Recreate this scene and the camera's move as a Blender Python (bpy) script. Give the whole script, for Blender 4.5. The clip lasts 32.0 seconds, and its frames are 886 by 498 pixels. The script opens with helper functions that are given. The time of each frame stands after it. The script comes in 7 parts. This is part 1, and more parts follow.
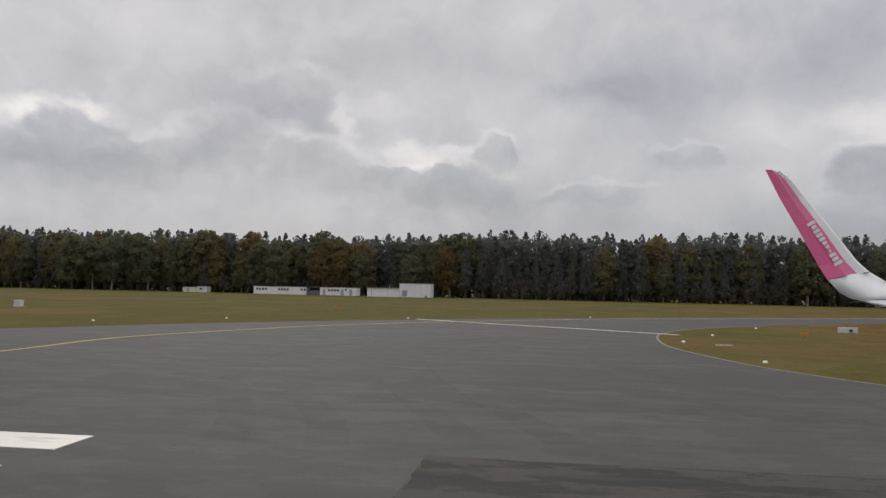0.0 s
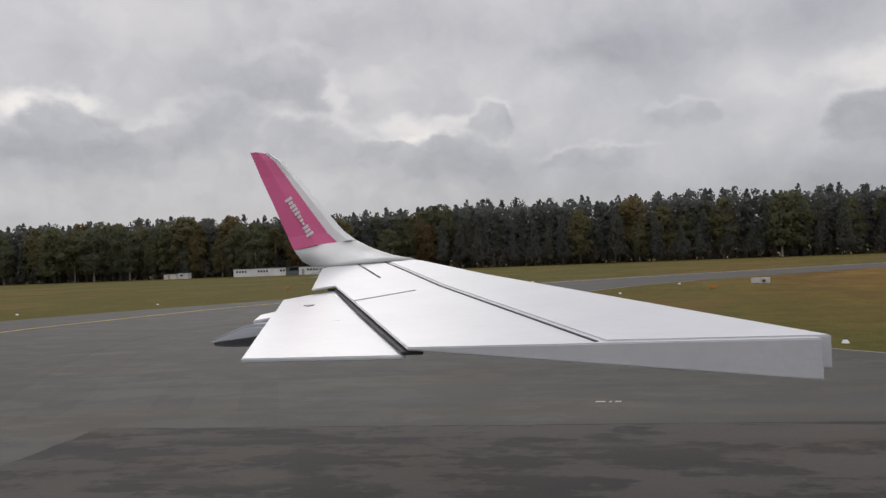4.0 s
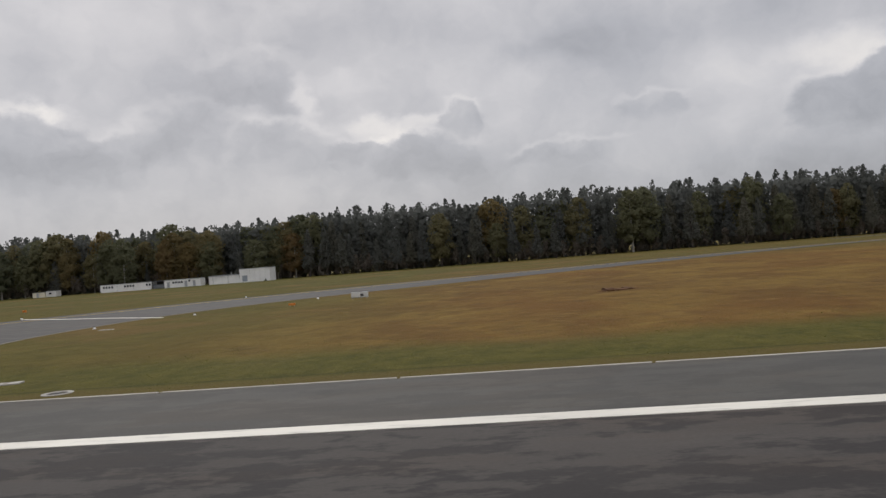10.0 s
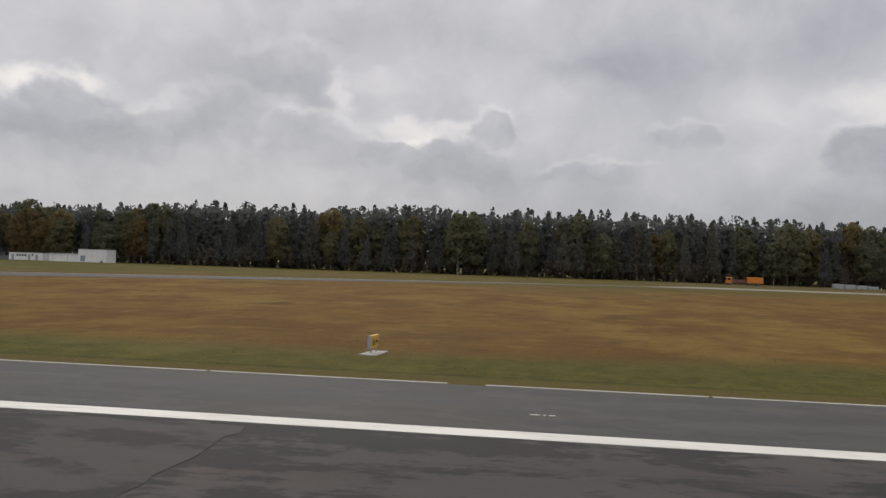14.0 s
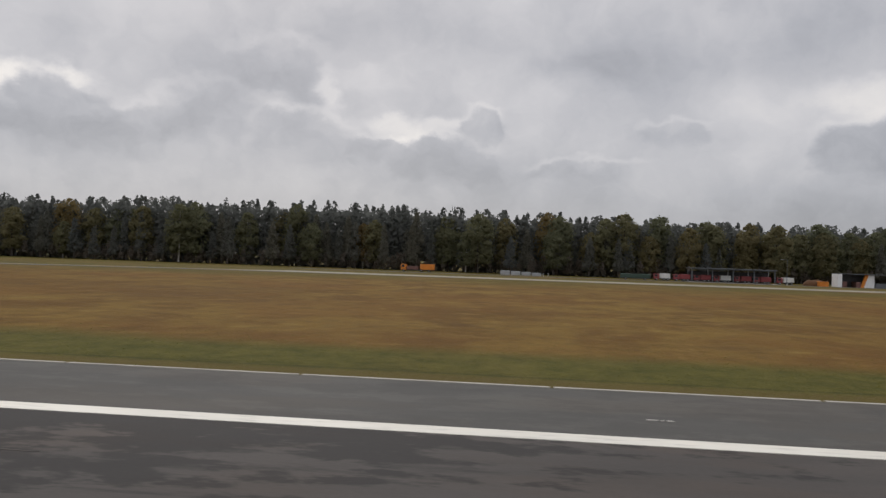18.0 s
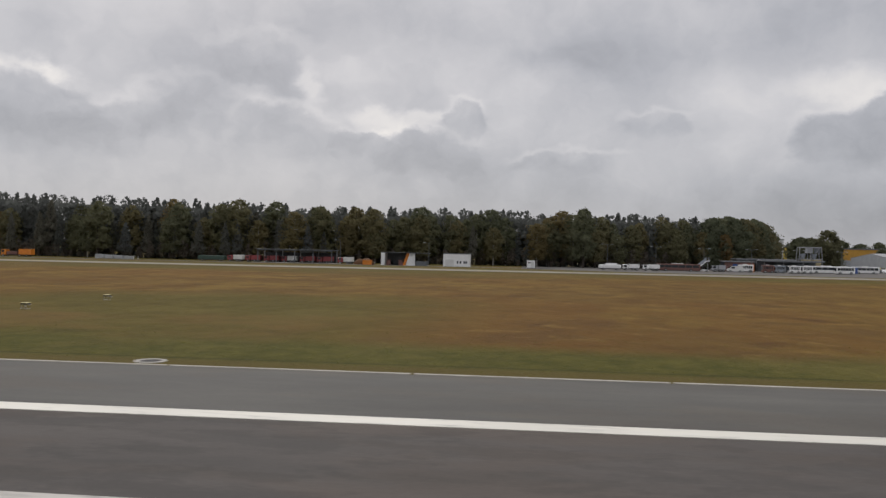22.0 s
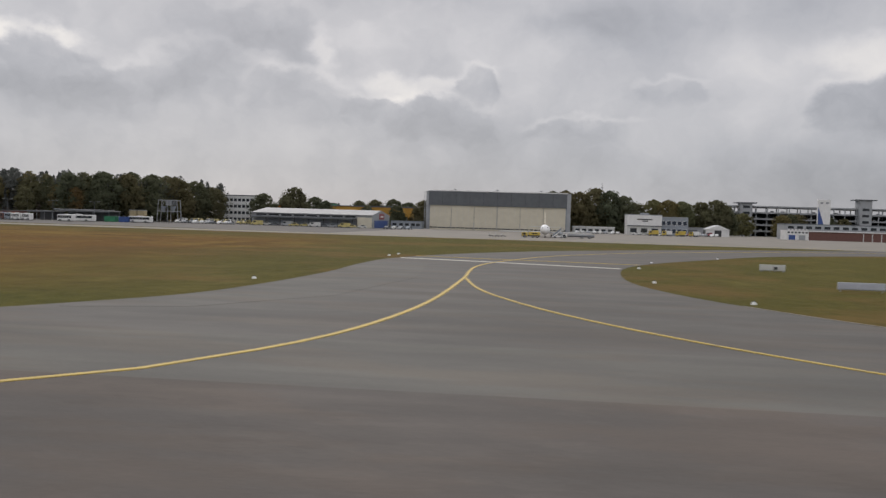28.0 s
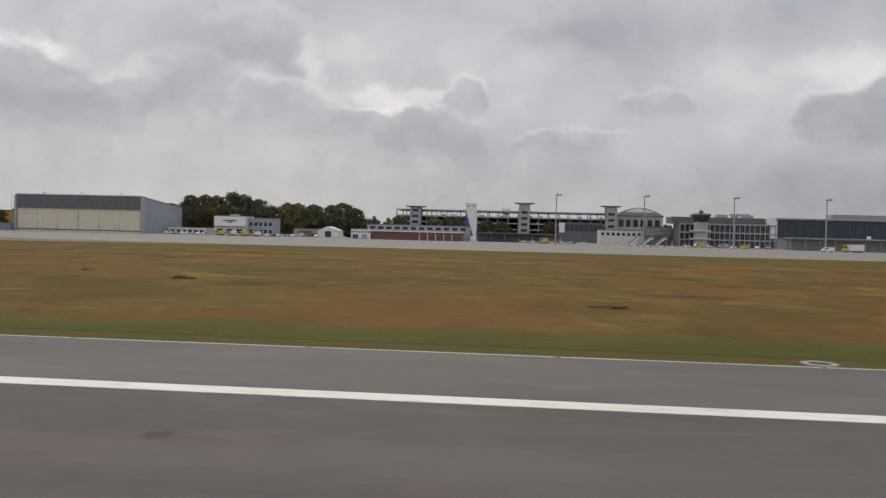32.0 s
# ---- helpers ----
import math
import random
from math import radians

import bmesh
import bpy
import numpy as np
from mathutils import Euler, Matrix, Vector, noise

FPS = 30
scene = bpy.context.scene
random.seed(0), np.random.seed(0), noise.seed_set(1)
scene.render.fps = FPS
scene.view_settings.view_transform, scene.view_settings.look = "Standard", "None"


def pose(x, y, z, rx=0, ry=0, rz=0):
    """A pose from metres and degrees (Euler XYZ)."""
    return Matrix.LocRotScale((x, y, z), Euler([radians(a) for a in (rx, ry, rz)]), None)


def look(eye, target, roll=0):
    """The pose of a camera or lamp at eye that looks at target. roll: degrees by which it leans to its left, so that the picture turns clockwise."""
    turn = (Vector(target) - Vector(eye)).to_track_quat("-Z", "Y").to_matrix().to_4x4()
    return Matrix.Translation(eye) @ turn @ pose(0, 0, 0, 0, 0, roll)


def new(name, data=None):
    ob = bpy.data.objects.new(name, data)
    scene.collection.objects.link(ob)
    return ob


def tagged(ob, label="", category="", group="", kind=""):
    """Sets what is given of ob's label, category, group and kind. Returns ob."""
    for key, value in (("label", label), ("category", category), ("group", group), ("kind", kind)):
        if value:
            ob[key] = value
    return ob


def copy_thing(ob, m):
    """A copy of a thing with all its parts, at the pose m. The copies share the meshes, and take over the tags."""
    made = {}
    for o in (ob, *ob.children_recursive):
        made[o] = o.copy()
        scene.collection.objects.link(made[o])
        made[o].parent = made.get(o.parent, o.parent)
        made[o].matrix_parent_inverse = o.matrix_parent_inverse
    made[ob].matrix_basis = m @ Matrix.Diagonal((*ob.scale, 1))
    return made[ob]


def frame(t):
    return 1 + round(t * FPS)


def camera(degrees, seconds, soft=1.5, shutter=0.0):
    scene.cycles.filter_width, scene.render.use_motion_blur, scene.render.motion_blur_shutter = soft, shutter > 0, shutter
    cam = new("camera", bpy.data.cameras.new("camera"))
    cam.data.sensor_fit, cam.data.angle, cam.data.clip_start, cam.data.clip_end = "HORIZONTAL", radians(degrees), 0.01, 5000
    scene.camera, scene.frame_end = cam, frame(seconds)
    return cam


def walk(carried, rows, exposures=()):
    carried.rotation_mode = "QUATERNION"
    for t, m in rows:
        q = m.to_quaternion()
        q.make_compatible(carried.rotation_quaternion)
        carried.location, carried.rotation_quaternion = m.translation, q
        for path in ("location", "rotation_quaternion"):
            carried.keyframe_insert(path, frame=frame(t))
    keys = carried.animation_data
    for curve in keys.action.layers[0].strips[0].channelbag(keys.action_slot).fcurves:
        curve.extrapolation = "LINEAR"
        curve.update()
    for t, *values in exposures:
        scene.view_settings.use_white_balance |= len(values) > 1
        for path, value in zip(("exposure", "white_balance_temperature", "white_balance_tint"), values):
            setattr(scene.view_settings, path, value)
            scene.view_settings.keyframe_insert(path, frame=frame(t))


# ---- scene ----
cam = camera(56.54, 32.0, soft=1.4, shutter=0.1)
PATH = [
    (0, (-34.54, 0.09, 3.130), (-37.329, 19.878, 4.028), 1.22),
    (0.5, (-33.98, 0.08, 3.130), (-36.827, 19.866, 3.768), -0.61),
    (1, (-33.35, 0.06, 3.130), (-36.305, 19.836, 3.720), -1.97),
    (1.5, (-32.63, 0.05, 3.130), (-35.584, 19.825, 3.621), -2.68),
    (2, (-31.84, 0.04, 3.130), (-34.735, 19.825, 3.452), -2.36),
    (2.5, (-30.96, 0.02, 3.130), (-33.794, 19.821, 3.370), -2.52),
    (3, (-29.99, 0.01, 3.130), (-32.811, 19.808, 3.363), -2.43),
    (3.5, (-28.92, -0.00, 3.130), (-31.724, 19.797, 3.341), -2.13),
    (5.5, (-23.52, -0.05, 3.130), (-26.484, 19.723, 3.355), -2.66),
    (6, (-21.93, -0.07, 3.130), (-24.822, 19.724, 3.340), -2.85),
    (6.5, (-20.12, -0.08, 3.130), (-22.706, 19.756, 3.304), -3.61),
    (7, (-18.01, -0.08, 3.130), (-19.616, 19.851, 3.294), -4.32),
    (7.5, (-15.56, -0.09, 3.130), (-17.304, 19.834, 3.271), -4.76),
    (8, (-12.71, -0.09, 3.130), (-14.796, 19.796, 3.269), -4.60),
    (8.5, (-9.44, -0.10, 3.130), (-11.524, 19.786, 3.234), -4.79),
    (9, (-5.74, -0.12, 3.130), (-7.755, 19.774, 3.266), -4.65),
    (9.5, (-1.61, -0.16, 3.140), (-3.765, 19.728, 3.275), -4.45),
    (10, (2.99, -0.18, 3.150), (0.766, 19.691, 3.295), -4.46),
    (10.5, (8.04, -0.21, 3.160), (5.712, 19.652, 3.304), -3.75),
    (11, (13.54, -0.23, 3.170), (11.049, 19.611, 3.344), -2.19),
    (11.5, (19.45, -0.25, 3.170), (16.955, 19.598, 3.333), -0.26),
    (12, (25.75, -0.25, 3.170), (23.042, 19.568, 3.331), 0.94),
    (12.5, (32.42, -0.24, 3.170), (29.646, 19.569, 3.402), 1.53),
    (13, (39.44, -0.22, 3.170), (36.592, 19.577, 3.409), 1.66),
    (13.5, (46.82, -0.19, 3.170), (44.045, 19.614, 3.483), 1.93),
    (14, (54.56, -0.16, 3.170), (51.884, 19.658, 3.494), 1.87),
    (14.5, (62.67, -0.13, 3.170), (60.087, 19.703, 3.426), 1.86),
    (16.5, (99.12, -0.03, 3.170), (96.631, 19.819, 3.367), 1.64),
    (17, (109.26, -0.02, 3.170), (106.789, 19.826, 3.410), 1.68),
    (17.5, (119.82, -0.02, 3.170), (117.417, 19.836, 3.458), 1.91),
    (18, (130.81, -0.02, 3.170), (128.406, 19.835, 3.437), 1.92),
    (18.5, (142.22, -0.02, 3.170), (139.965, 19.849, 3.410), 2.06),
    (19, (154.05, -0.03, 3.170), (151.799, 19.841, 3.411), 1.86),
    (19.5, (166.28, -0.04, 3.170), (164.207, 19.847, 3.370), 1.90),
    (20, (178.91, -0.06, 3.170), (176.835, 19.834, 3.303), 1.65),
    (20.5, (191.91, -0.07, 3.170), (189.738, 19.816, 3.301), 1.57),
    (21, (205.27, -0.06, 3.170), (203.114, 19.820, 3.287), 1.51),
    (21.5, (218.98, -0.05, 3.170), (217.108, 19.867, 3.278), 1.37),
    (22, (233.03, -0.01, 3.170), (231.024, 19.886, 3.272), 1.18),
    (22.5, (247.47, 0.04, 3.170), (245.273, 19.915, 3.313), 1.42),
    (23, (262.31, 0.10, 3.170), (259.924, 19.958, 3.414), 0.93),
    (23.5, (277.57, 0.18, 3.170), (275.525, 20.076, 3.397), 1.05),
    (24, (293.27, 0.27, 3.170), (291.559, 20.186, 2.573), 0.83),
    (24.5, (309.43, 0.35, 3.170), (307.814, 20.277, 2.481), 1.07),
    (26.5, (378.78, 0.43, 3.170), (376.686, 20.304, 2.343), 1.80),
    (27, (397.05, 0.40, 3.170), (394.808, 20.260, 2.371), 1.89),
    (27.5, (415.51, 0.37, 3.170), (413.308, 20.236, 2.457), 1.96),
    (28, (434.11, 0.33, 3.170), (431.835, 20.190, 2.479), 1.68),
    (28.5, (452.82, 0.28, 3.170), (450.582, 20.150, 2.571), 2.00),
    (29, (471.61, 0.23, 3.170), (469.348, 20.090, 2.557), 1.56),
    (29.5, (490.48, 0.17, 3.170), (488.283, 20.036, 2.602), 1.69),
    (30, (509.41, 0.10, 3.170), (507.251, 19.973, 2.655), 1.32),
    (30.5, (528.40, 0.03, 3.170), (526.347, 19.915, 2.723), 1.48),
    (31, (547.43, -0.05, 3.170), (545.379, 19.842, 2.714), 1.36),
    (31.5, (566.52, -0.12, 3.170), (564.547, 19.778, 2.767), 1.54),
    (32, (585.66, -0.19, 3.170), (583.644, 19.702, 2.767), 1.43),
]
walk(cam, [(t, look(eye, target, roll)) for t, eye, target, roll in PATH], [(0, 0.0, 6480, 12), (32, 0.0, 6480, 12)])

# ---- world: overcast sky with broken cloud ----
world = bpy.data.worlds.new("world")
scene.world = world
world.use_nodes = True
SUN_EL, SUN_AZ = 32.0, 20.0      # degrees; azimuth to the left of +y


def nd(nt, kind, *ins, **named):
    """A node with its inputs set or linked, by index; named: op, dims."""
    n = nt.nodes.new(kind)
    if "op" in named:
        n.operation = named["op"]
    if "dims" in named:
        n.noise_dimensions = named["dims"]
    for k, v in enumerate(ins):
        if v is None:
            continue
        if isinstance(v, bpy.types.NodeSocket):
            nt.links.new(v, n.inputs[k])
        else:
            n.inputs[k].default_value = v
    return n


def mth(nt, op, a, b=None, c=None):
    return nd(nt, "ShaderNodeMath", a, b, c, op=op).outputs[0]


def mixc(nt, fac, a, b):
    n = nt.nodes.new("ShaderNodeMix")
    n.data_type = "RGBA"
    for k, v in ((0, fac), (6, a), (7, b)):
        if isinstance(v, bpy.types.NodeSocket):
            nt.links.new(v, n.inputs[k])
        elif k == 0:
            n.inputs[k].default_value = v
        else:
            n.inputs[k].default_value = (*v[:3], 1)
    return n.outputs[2]


def ramp(nt, fac, stops):
    n = nt.nodes.new("ShaderNodeValToRGB")
    e = n.color_ramp.elements
    while len(e) < len(stops):
        e.new(0.5)
    for el, (p, c) in zip(e, stops):
        el.position, el.color = p, (*c, 1)
    nt.links.new(fac, n.inputs[0])
    return n.outputs[0]


def span(nt, v, lo, hi, to0=0.0, to1=1.0):
    """Smooth step of v from lo..hi to to0..to1."""
    n = nt.nodes.new("ShaderNodeMapRange")
    n.interpolation_type = "SMOOTHSTEP"
    nt.links.new(v, n.inputs[0])
    for k, x in ((1, lo), (2, hi), (3, to0), (4, to1)):
        n.inputs[k].default_value = x
    return n.outputs[0]


def make_sky():
    nt = world.node_tree
    bg = nt.nodes["Background"]
    sky = nt.nodes.new("ShaderNodeTexSky")
    sky.sky_type, sky.sun_disc = "NISHITA", False
    sky.sun_elevation, sky.sun_rotation = radians(SUN_EL), radians(-SUN_AZ)
    co = nt.nodes.new("ShaderNodeTexCoord").outputs["Generated"]
    sep = nd(nt, "ShaderNodeSeparateXYZ", co)
    x, y, z = sep.outputs
    az = mth(nt, "MULTIPLY", mth(nt, "ARCTAN2", mth(nt, "MULTIPLY", x, -1.0), y), 57.2958)
    el = mth(nt, "MULTIPLY", mth(nt, "ARCSINE", z), 57.2958)
    flat = nd(nt, "ShaderNodeCombineXYZ", az, mth(nt, "MULTIPLY", el, 1.35), 0.0).outputs[0]
    # warped coordinates give the cloud masses ragged edges
    def shaken(scale, wide, high, detail):
        n = nd(nt, "ShaderNodeTexNoise", flat, None, scale, detail, 0.55).outputs[1]
        n = nd(nt, "ShaderNodeVectorMath", n, (0.5, 0.5, 0.5), op="SUBTRACT").outputs[0]
        return nd(nt, "ShaderNodeVectorMath", n, (wide, high, 0.0), op="MULTIPLY").outputs[0]

    at = nd(nt, "ShaderNodeVectorMath", nd(nt, "ShaderNodeCombineXYZ", az, el, 0.0).outputs[0], shaken(0.15, 4.4, 2.8, 3.0), op="ADD").outputs[0]
    ragged_at = nd(nt, "ShaderNodeVectorMath", at, shaken(0.55, 2.2, 1.9, 5.0), op="ADD").outputs[0]
    broad = nd(nt, "ShaderNodeTexNoise", flat, None, 0.06, 4.0, 0.5).outputs[0]
    fine = nd(nt, "ShaderNodeTexNoise", ragged_at, None, 0.32, 5.0, 0.55).outputs[0]

    def oval(place, a, e, ra, re):
        d = nd(nt, "ShaderNodeVectorMath", place, (a, e, 0), op="SUBTRACT").outputs[0]
        d = nd(nt, "ShaderNodeVectorMath", d, (1 / ra, 1 / re, 0), op="MULTIPLY").outputs[0]
        return nd(nt, "ShaderNodeVectorMath", d, op="LENGTH").outputs[1], nd(nt, "ShaderNodeSeparateXYZ", d).outputs[1]

    v = mth(nt, "ADD", mth(nt, "ADD", mth(nt, "MULTIPLY", broad, 0.26), mth(nt, "MULTIPLY", fine, 0.20)), 0.302)
    # soft darker (negative) and thinner, lighter (positive) parts of the sheet: azimuth, elevation, half widths, weight
    for a, e, ra, re, w in ((20.0, 10.8, 6.4, 5.0, -0.12), (9.5, 15.5, 8.0, 2.4, -0.06), (-5.0, 13.4, 7.0, 3.2, -0.12), (-18.0, 14.6, 8.0, 2.4, -0.07), (33.0, 7.0, 8.0, 3.4, -0.05), (-19.0, 3.0, 12.0, 3.2, -0.12), (6.5, 6.2, 6.0, 2.2, -0.07),
                            (28.0, 4.0, 12.0, 2.2, -0.03), (-9.0, 9.2, 4.0, 2.0, -0.04), (27.0, 16.0, 10.0, 2.6, 0.05), (1.0, 11.6, 6.0, 1.6, 0.05), (-15.0, 10.6, 8.0, 1.6, 0.05),
                            (16.0, 4.4, 10.0, 1.5, 0.04), (36.0, 4.6, 5.0, 1.6, 0.05)):
        v = mth(nt, "ADD", v, span(nt, oval(at, a, e, ra, re)[0], 0.0, 1.35, w, 0.0))
    # bright gaps and rims where the sun stands behind the cloud
    for a, e, ra, re, w in ((15.0, 11.2, 1.0, 1.9, 0.13), (10.4, 9.4, 3.4, 0.8, 0.16), (8.8, 8.2, 2.8, 1.2, 0.17), (6.6, 9.5, 1.8, 0.6, 0.12), (35.6, 10.8, 2.6, 0.9, 0.20), (31.4, 11.0, 2.0, 0.7, 0.18),
                            (18.6, 10.2, 1.9, 0.8, 0.11), (25.6, 9.0, 0.7, 1.1, 0.10), (-20.5, 11.2, 4.6, 1.3, 0.14), (-6.4, 6.8, 1.6, 0.5, 0.05), (12.8, 12.4, 2.0, 1.2, 0.07)):
        v = mth(nt, "ADD", v, span(nt, oval(ragged_at, a, e, ra, re)[0], 0.1, 1.3, w, 0.0))
    # heaped clouds with a clear upper rim and a soft foot: azimuth, elevation, half widths, tone
    for a, e, ra, re, tone in ((32.6, 8.4, 4.4, 2.7, 0.40), (28.2, 7.4, 3.4, 2.2, 0.41), (37.0, 7.8, 2.2, 1.8, 0.42), (23.4, 8.8, 3.4, 2.4, 0.42), (18.6, 12.2, 3.4, 2.6, 0.435), (17.0, 7.8, 3.4, 2.0, 0.43), (7.0, 6.6, 4.4, 2.0, 0.40),
                               (12.0, 7.6, 2.4, 1.1, 0.44), (4.1, 9.2, 1.9, 1.5, 0.42), (-8.6, 8.8, 2.4, 1.2, 0.455), (-20.6, 7.5, 4.2, 2.2, 0.38), (-24.0, 9.0, 4.0, 2.0, 0.40), (-2.0, 6.2, 3.4, 1.1, 0.45)):
        ln, dy = oval(ragged_at, a, e, ra, re)
        rim = mth(nt, "MULTIPLY", span(nt, ln, 1.0, 1.4, 0.065, 0.0), span(nt, dy, 0.1, 0.8))
        v = mth(nt, "ADD", v, rim)
        m = mth(nt, "MULTIPLY", span(nt, ln, 0.76, 1.06, 0.88, 0.0), span(nt, dy, -1.0, 0.35, 0.1, 1.0))
        inner = mth(nt, "ADD", mth(nt, "MULTIPLY", mth(nt, "SUBTRACT", fine, 0.5), 0.30), mth(nt, "ADD", mth(nt, "MULTIPLY", dy, 0.06), tone))
        v = mth(nt, "ADD", v, mth(nt, "MULTIPLY", m, mth(nt, "SUBTRACT", inner, v)))
    v = mth(nt, "ADD", v, mth(nt, "MULTIPLY", span(nt, el, 9.0, 3.0), span(nt, az, 26.0, -4.0, -0.045, -0.09)))
    cloud = ramp(nt, v, [(0.30, (0.290, 0.300, 0.325)), (0.45, (0.437, 0.445, 0.470)), (0.60, (0.600, 0.596, 0.606)), (0.82, (0.86, 0.83, 0.785))])
    # the cloud sheet is brighter towards the zenith
    lift = span(nt, el, 14.0, 70.0, 1.025, 2.4)
    cloud = nd(nt, "ShaderNodeVectorMath", cloud, nd(nt, "ShaderNodeCombineXYZ", lift, lift, lift).outputs[0], op="MULTIPLY").outputs[0]
    dim = nd(nt, "ShaderNodeVectorMath", sky.outputs[0], (0.08, 0.08, 0.08), op="MULTIPLY").outputs[0]
    nt.links.new(mixc(nt, 0.94, dim, cloud), bg.inputs[0])
    bg.inputs[1].default_value = 1.0


make_sky()
sun = new("sun", bpy.data.lights.new("sun", "SUN"))
sun.data.energy, sun.data.angle, sun.data.color = 0.7, radians(30), (1.0, 0.96, 0.90)
sun.matrix_world = look((0, 0, 50), (0.0 + math.sin(radians(SUN_AZ)) * math.cos(radians(SUN_EL)) * 10,
                                     -math.cos(radians(SUN_AZ)) * math.cos(radians(SUN_EL)) * 10, 50 - math.sin(radians(SUN_EL)) * 10))


# ---- materials ----
def material(name):
    m = bpy.data.materials.new(name)
    m.use_nodes = True
    return m, m.node_tree, m.node_tree.nodes["Principled BSDF"]


def coords(nt, where, stretch=(1, 1, 1)):
    if where == "world":
        c = nt.nodes.new("ShaderNodeNewGeometry").outputs["Position"]
    else:
        c = nt.nodes.new("ShaderNodeTexCoord").outputs["Object"]
    return nd(nt, "ShaderNodeVectorMath", c, stretch, op="MULTIPLY").outputs[0]


def bump(nt, b, height, strength, dist=0.05):
    n = nt.nodes.new("ShaderNodeBump")
    n.inputs["Strength"].default_value, n.inputs["Distance"].default_value = strength, dist
    nt.links.new(height, n.inputs["Height"])
    nt.links.new(n.outputs[0], b.inputs["Normal"])


def plain(name, col, rough=0.6, metal=0.0, vary=0.18, scale=1.5, where="object", relief=0.15):
    """Painted or bare surface with grain and soft dirt at two scales."""
    m, nt, b = material(name)
    c = coords(nt, where)
    n1 = nd(nt, "ShaderNodeTexNoise", c, None, scale, 5.0, 0.6).outputs[0]
    n2 = nd(nt, "ShaderNodeTexNoise", c, None, scale * 9, 3.0, 0.6).outputs[0]
    f = mth(nt, "ADD", mth(nt, "MULTIPLY", n1, 0.7), mth(nt, "MULTIPLY", n2, 0.3))
    dark, light = [k * (1 - vary) for k in col], [min(1, k * (1 + vary)) for k in col]
    nt.links.new(mixc(nt, span(nt, f, 0.3, 0.7), dark, light), b.inputs["Base Color"])
    b.inputs["Roughness"].default_value, b.inputs["Metallic"].default_value = rough, metal
    if relief:
        bump(nt, b, n2, relief, 0.02)
    return m


def glass(name, col=(0.03, 0.035, 0.04)):
    m, nt, b = material(name)
    b.inputs["Base Color"].default_value = (*col, 1)
    b.inputs["Roughness"].default_value = 0.12
    return m


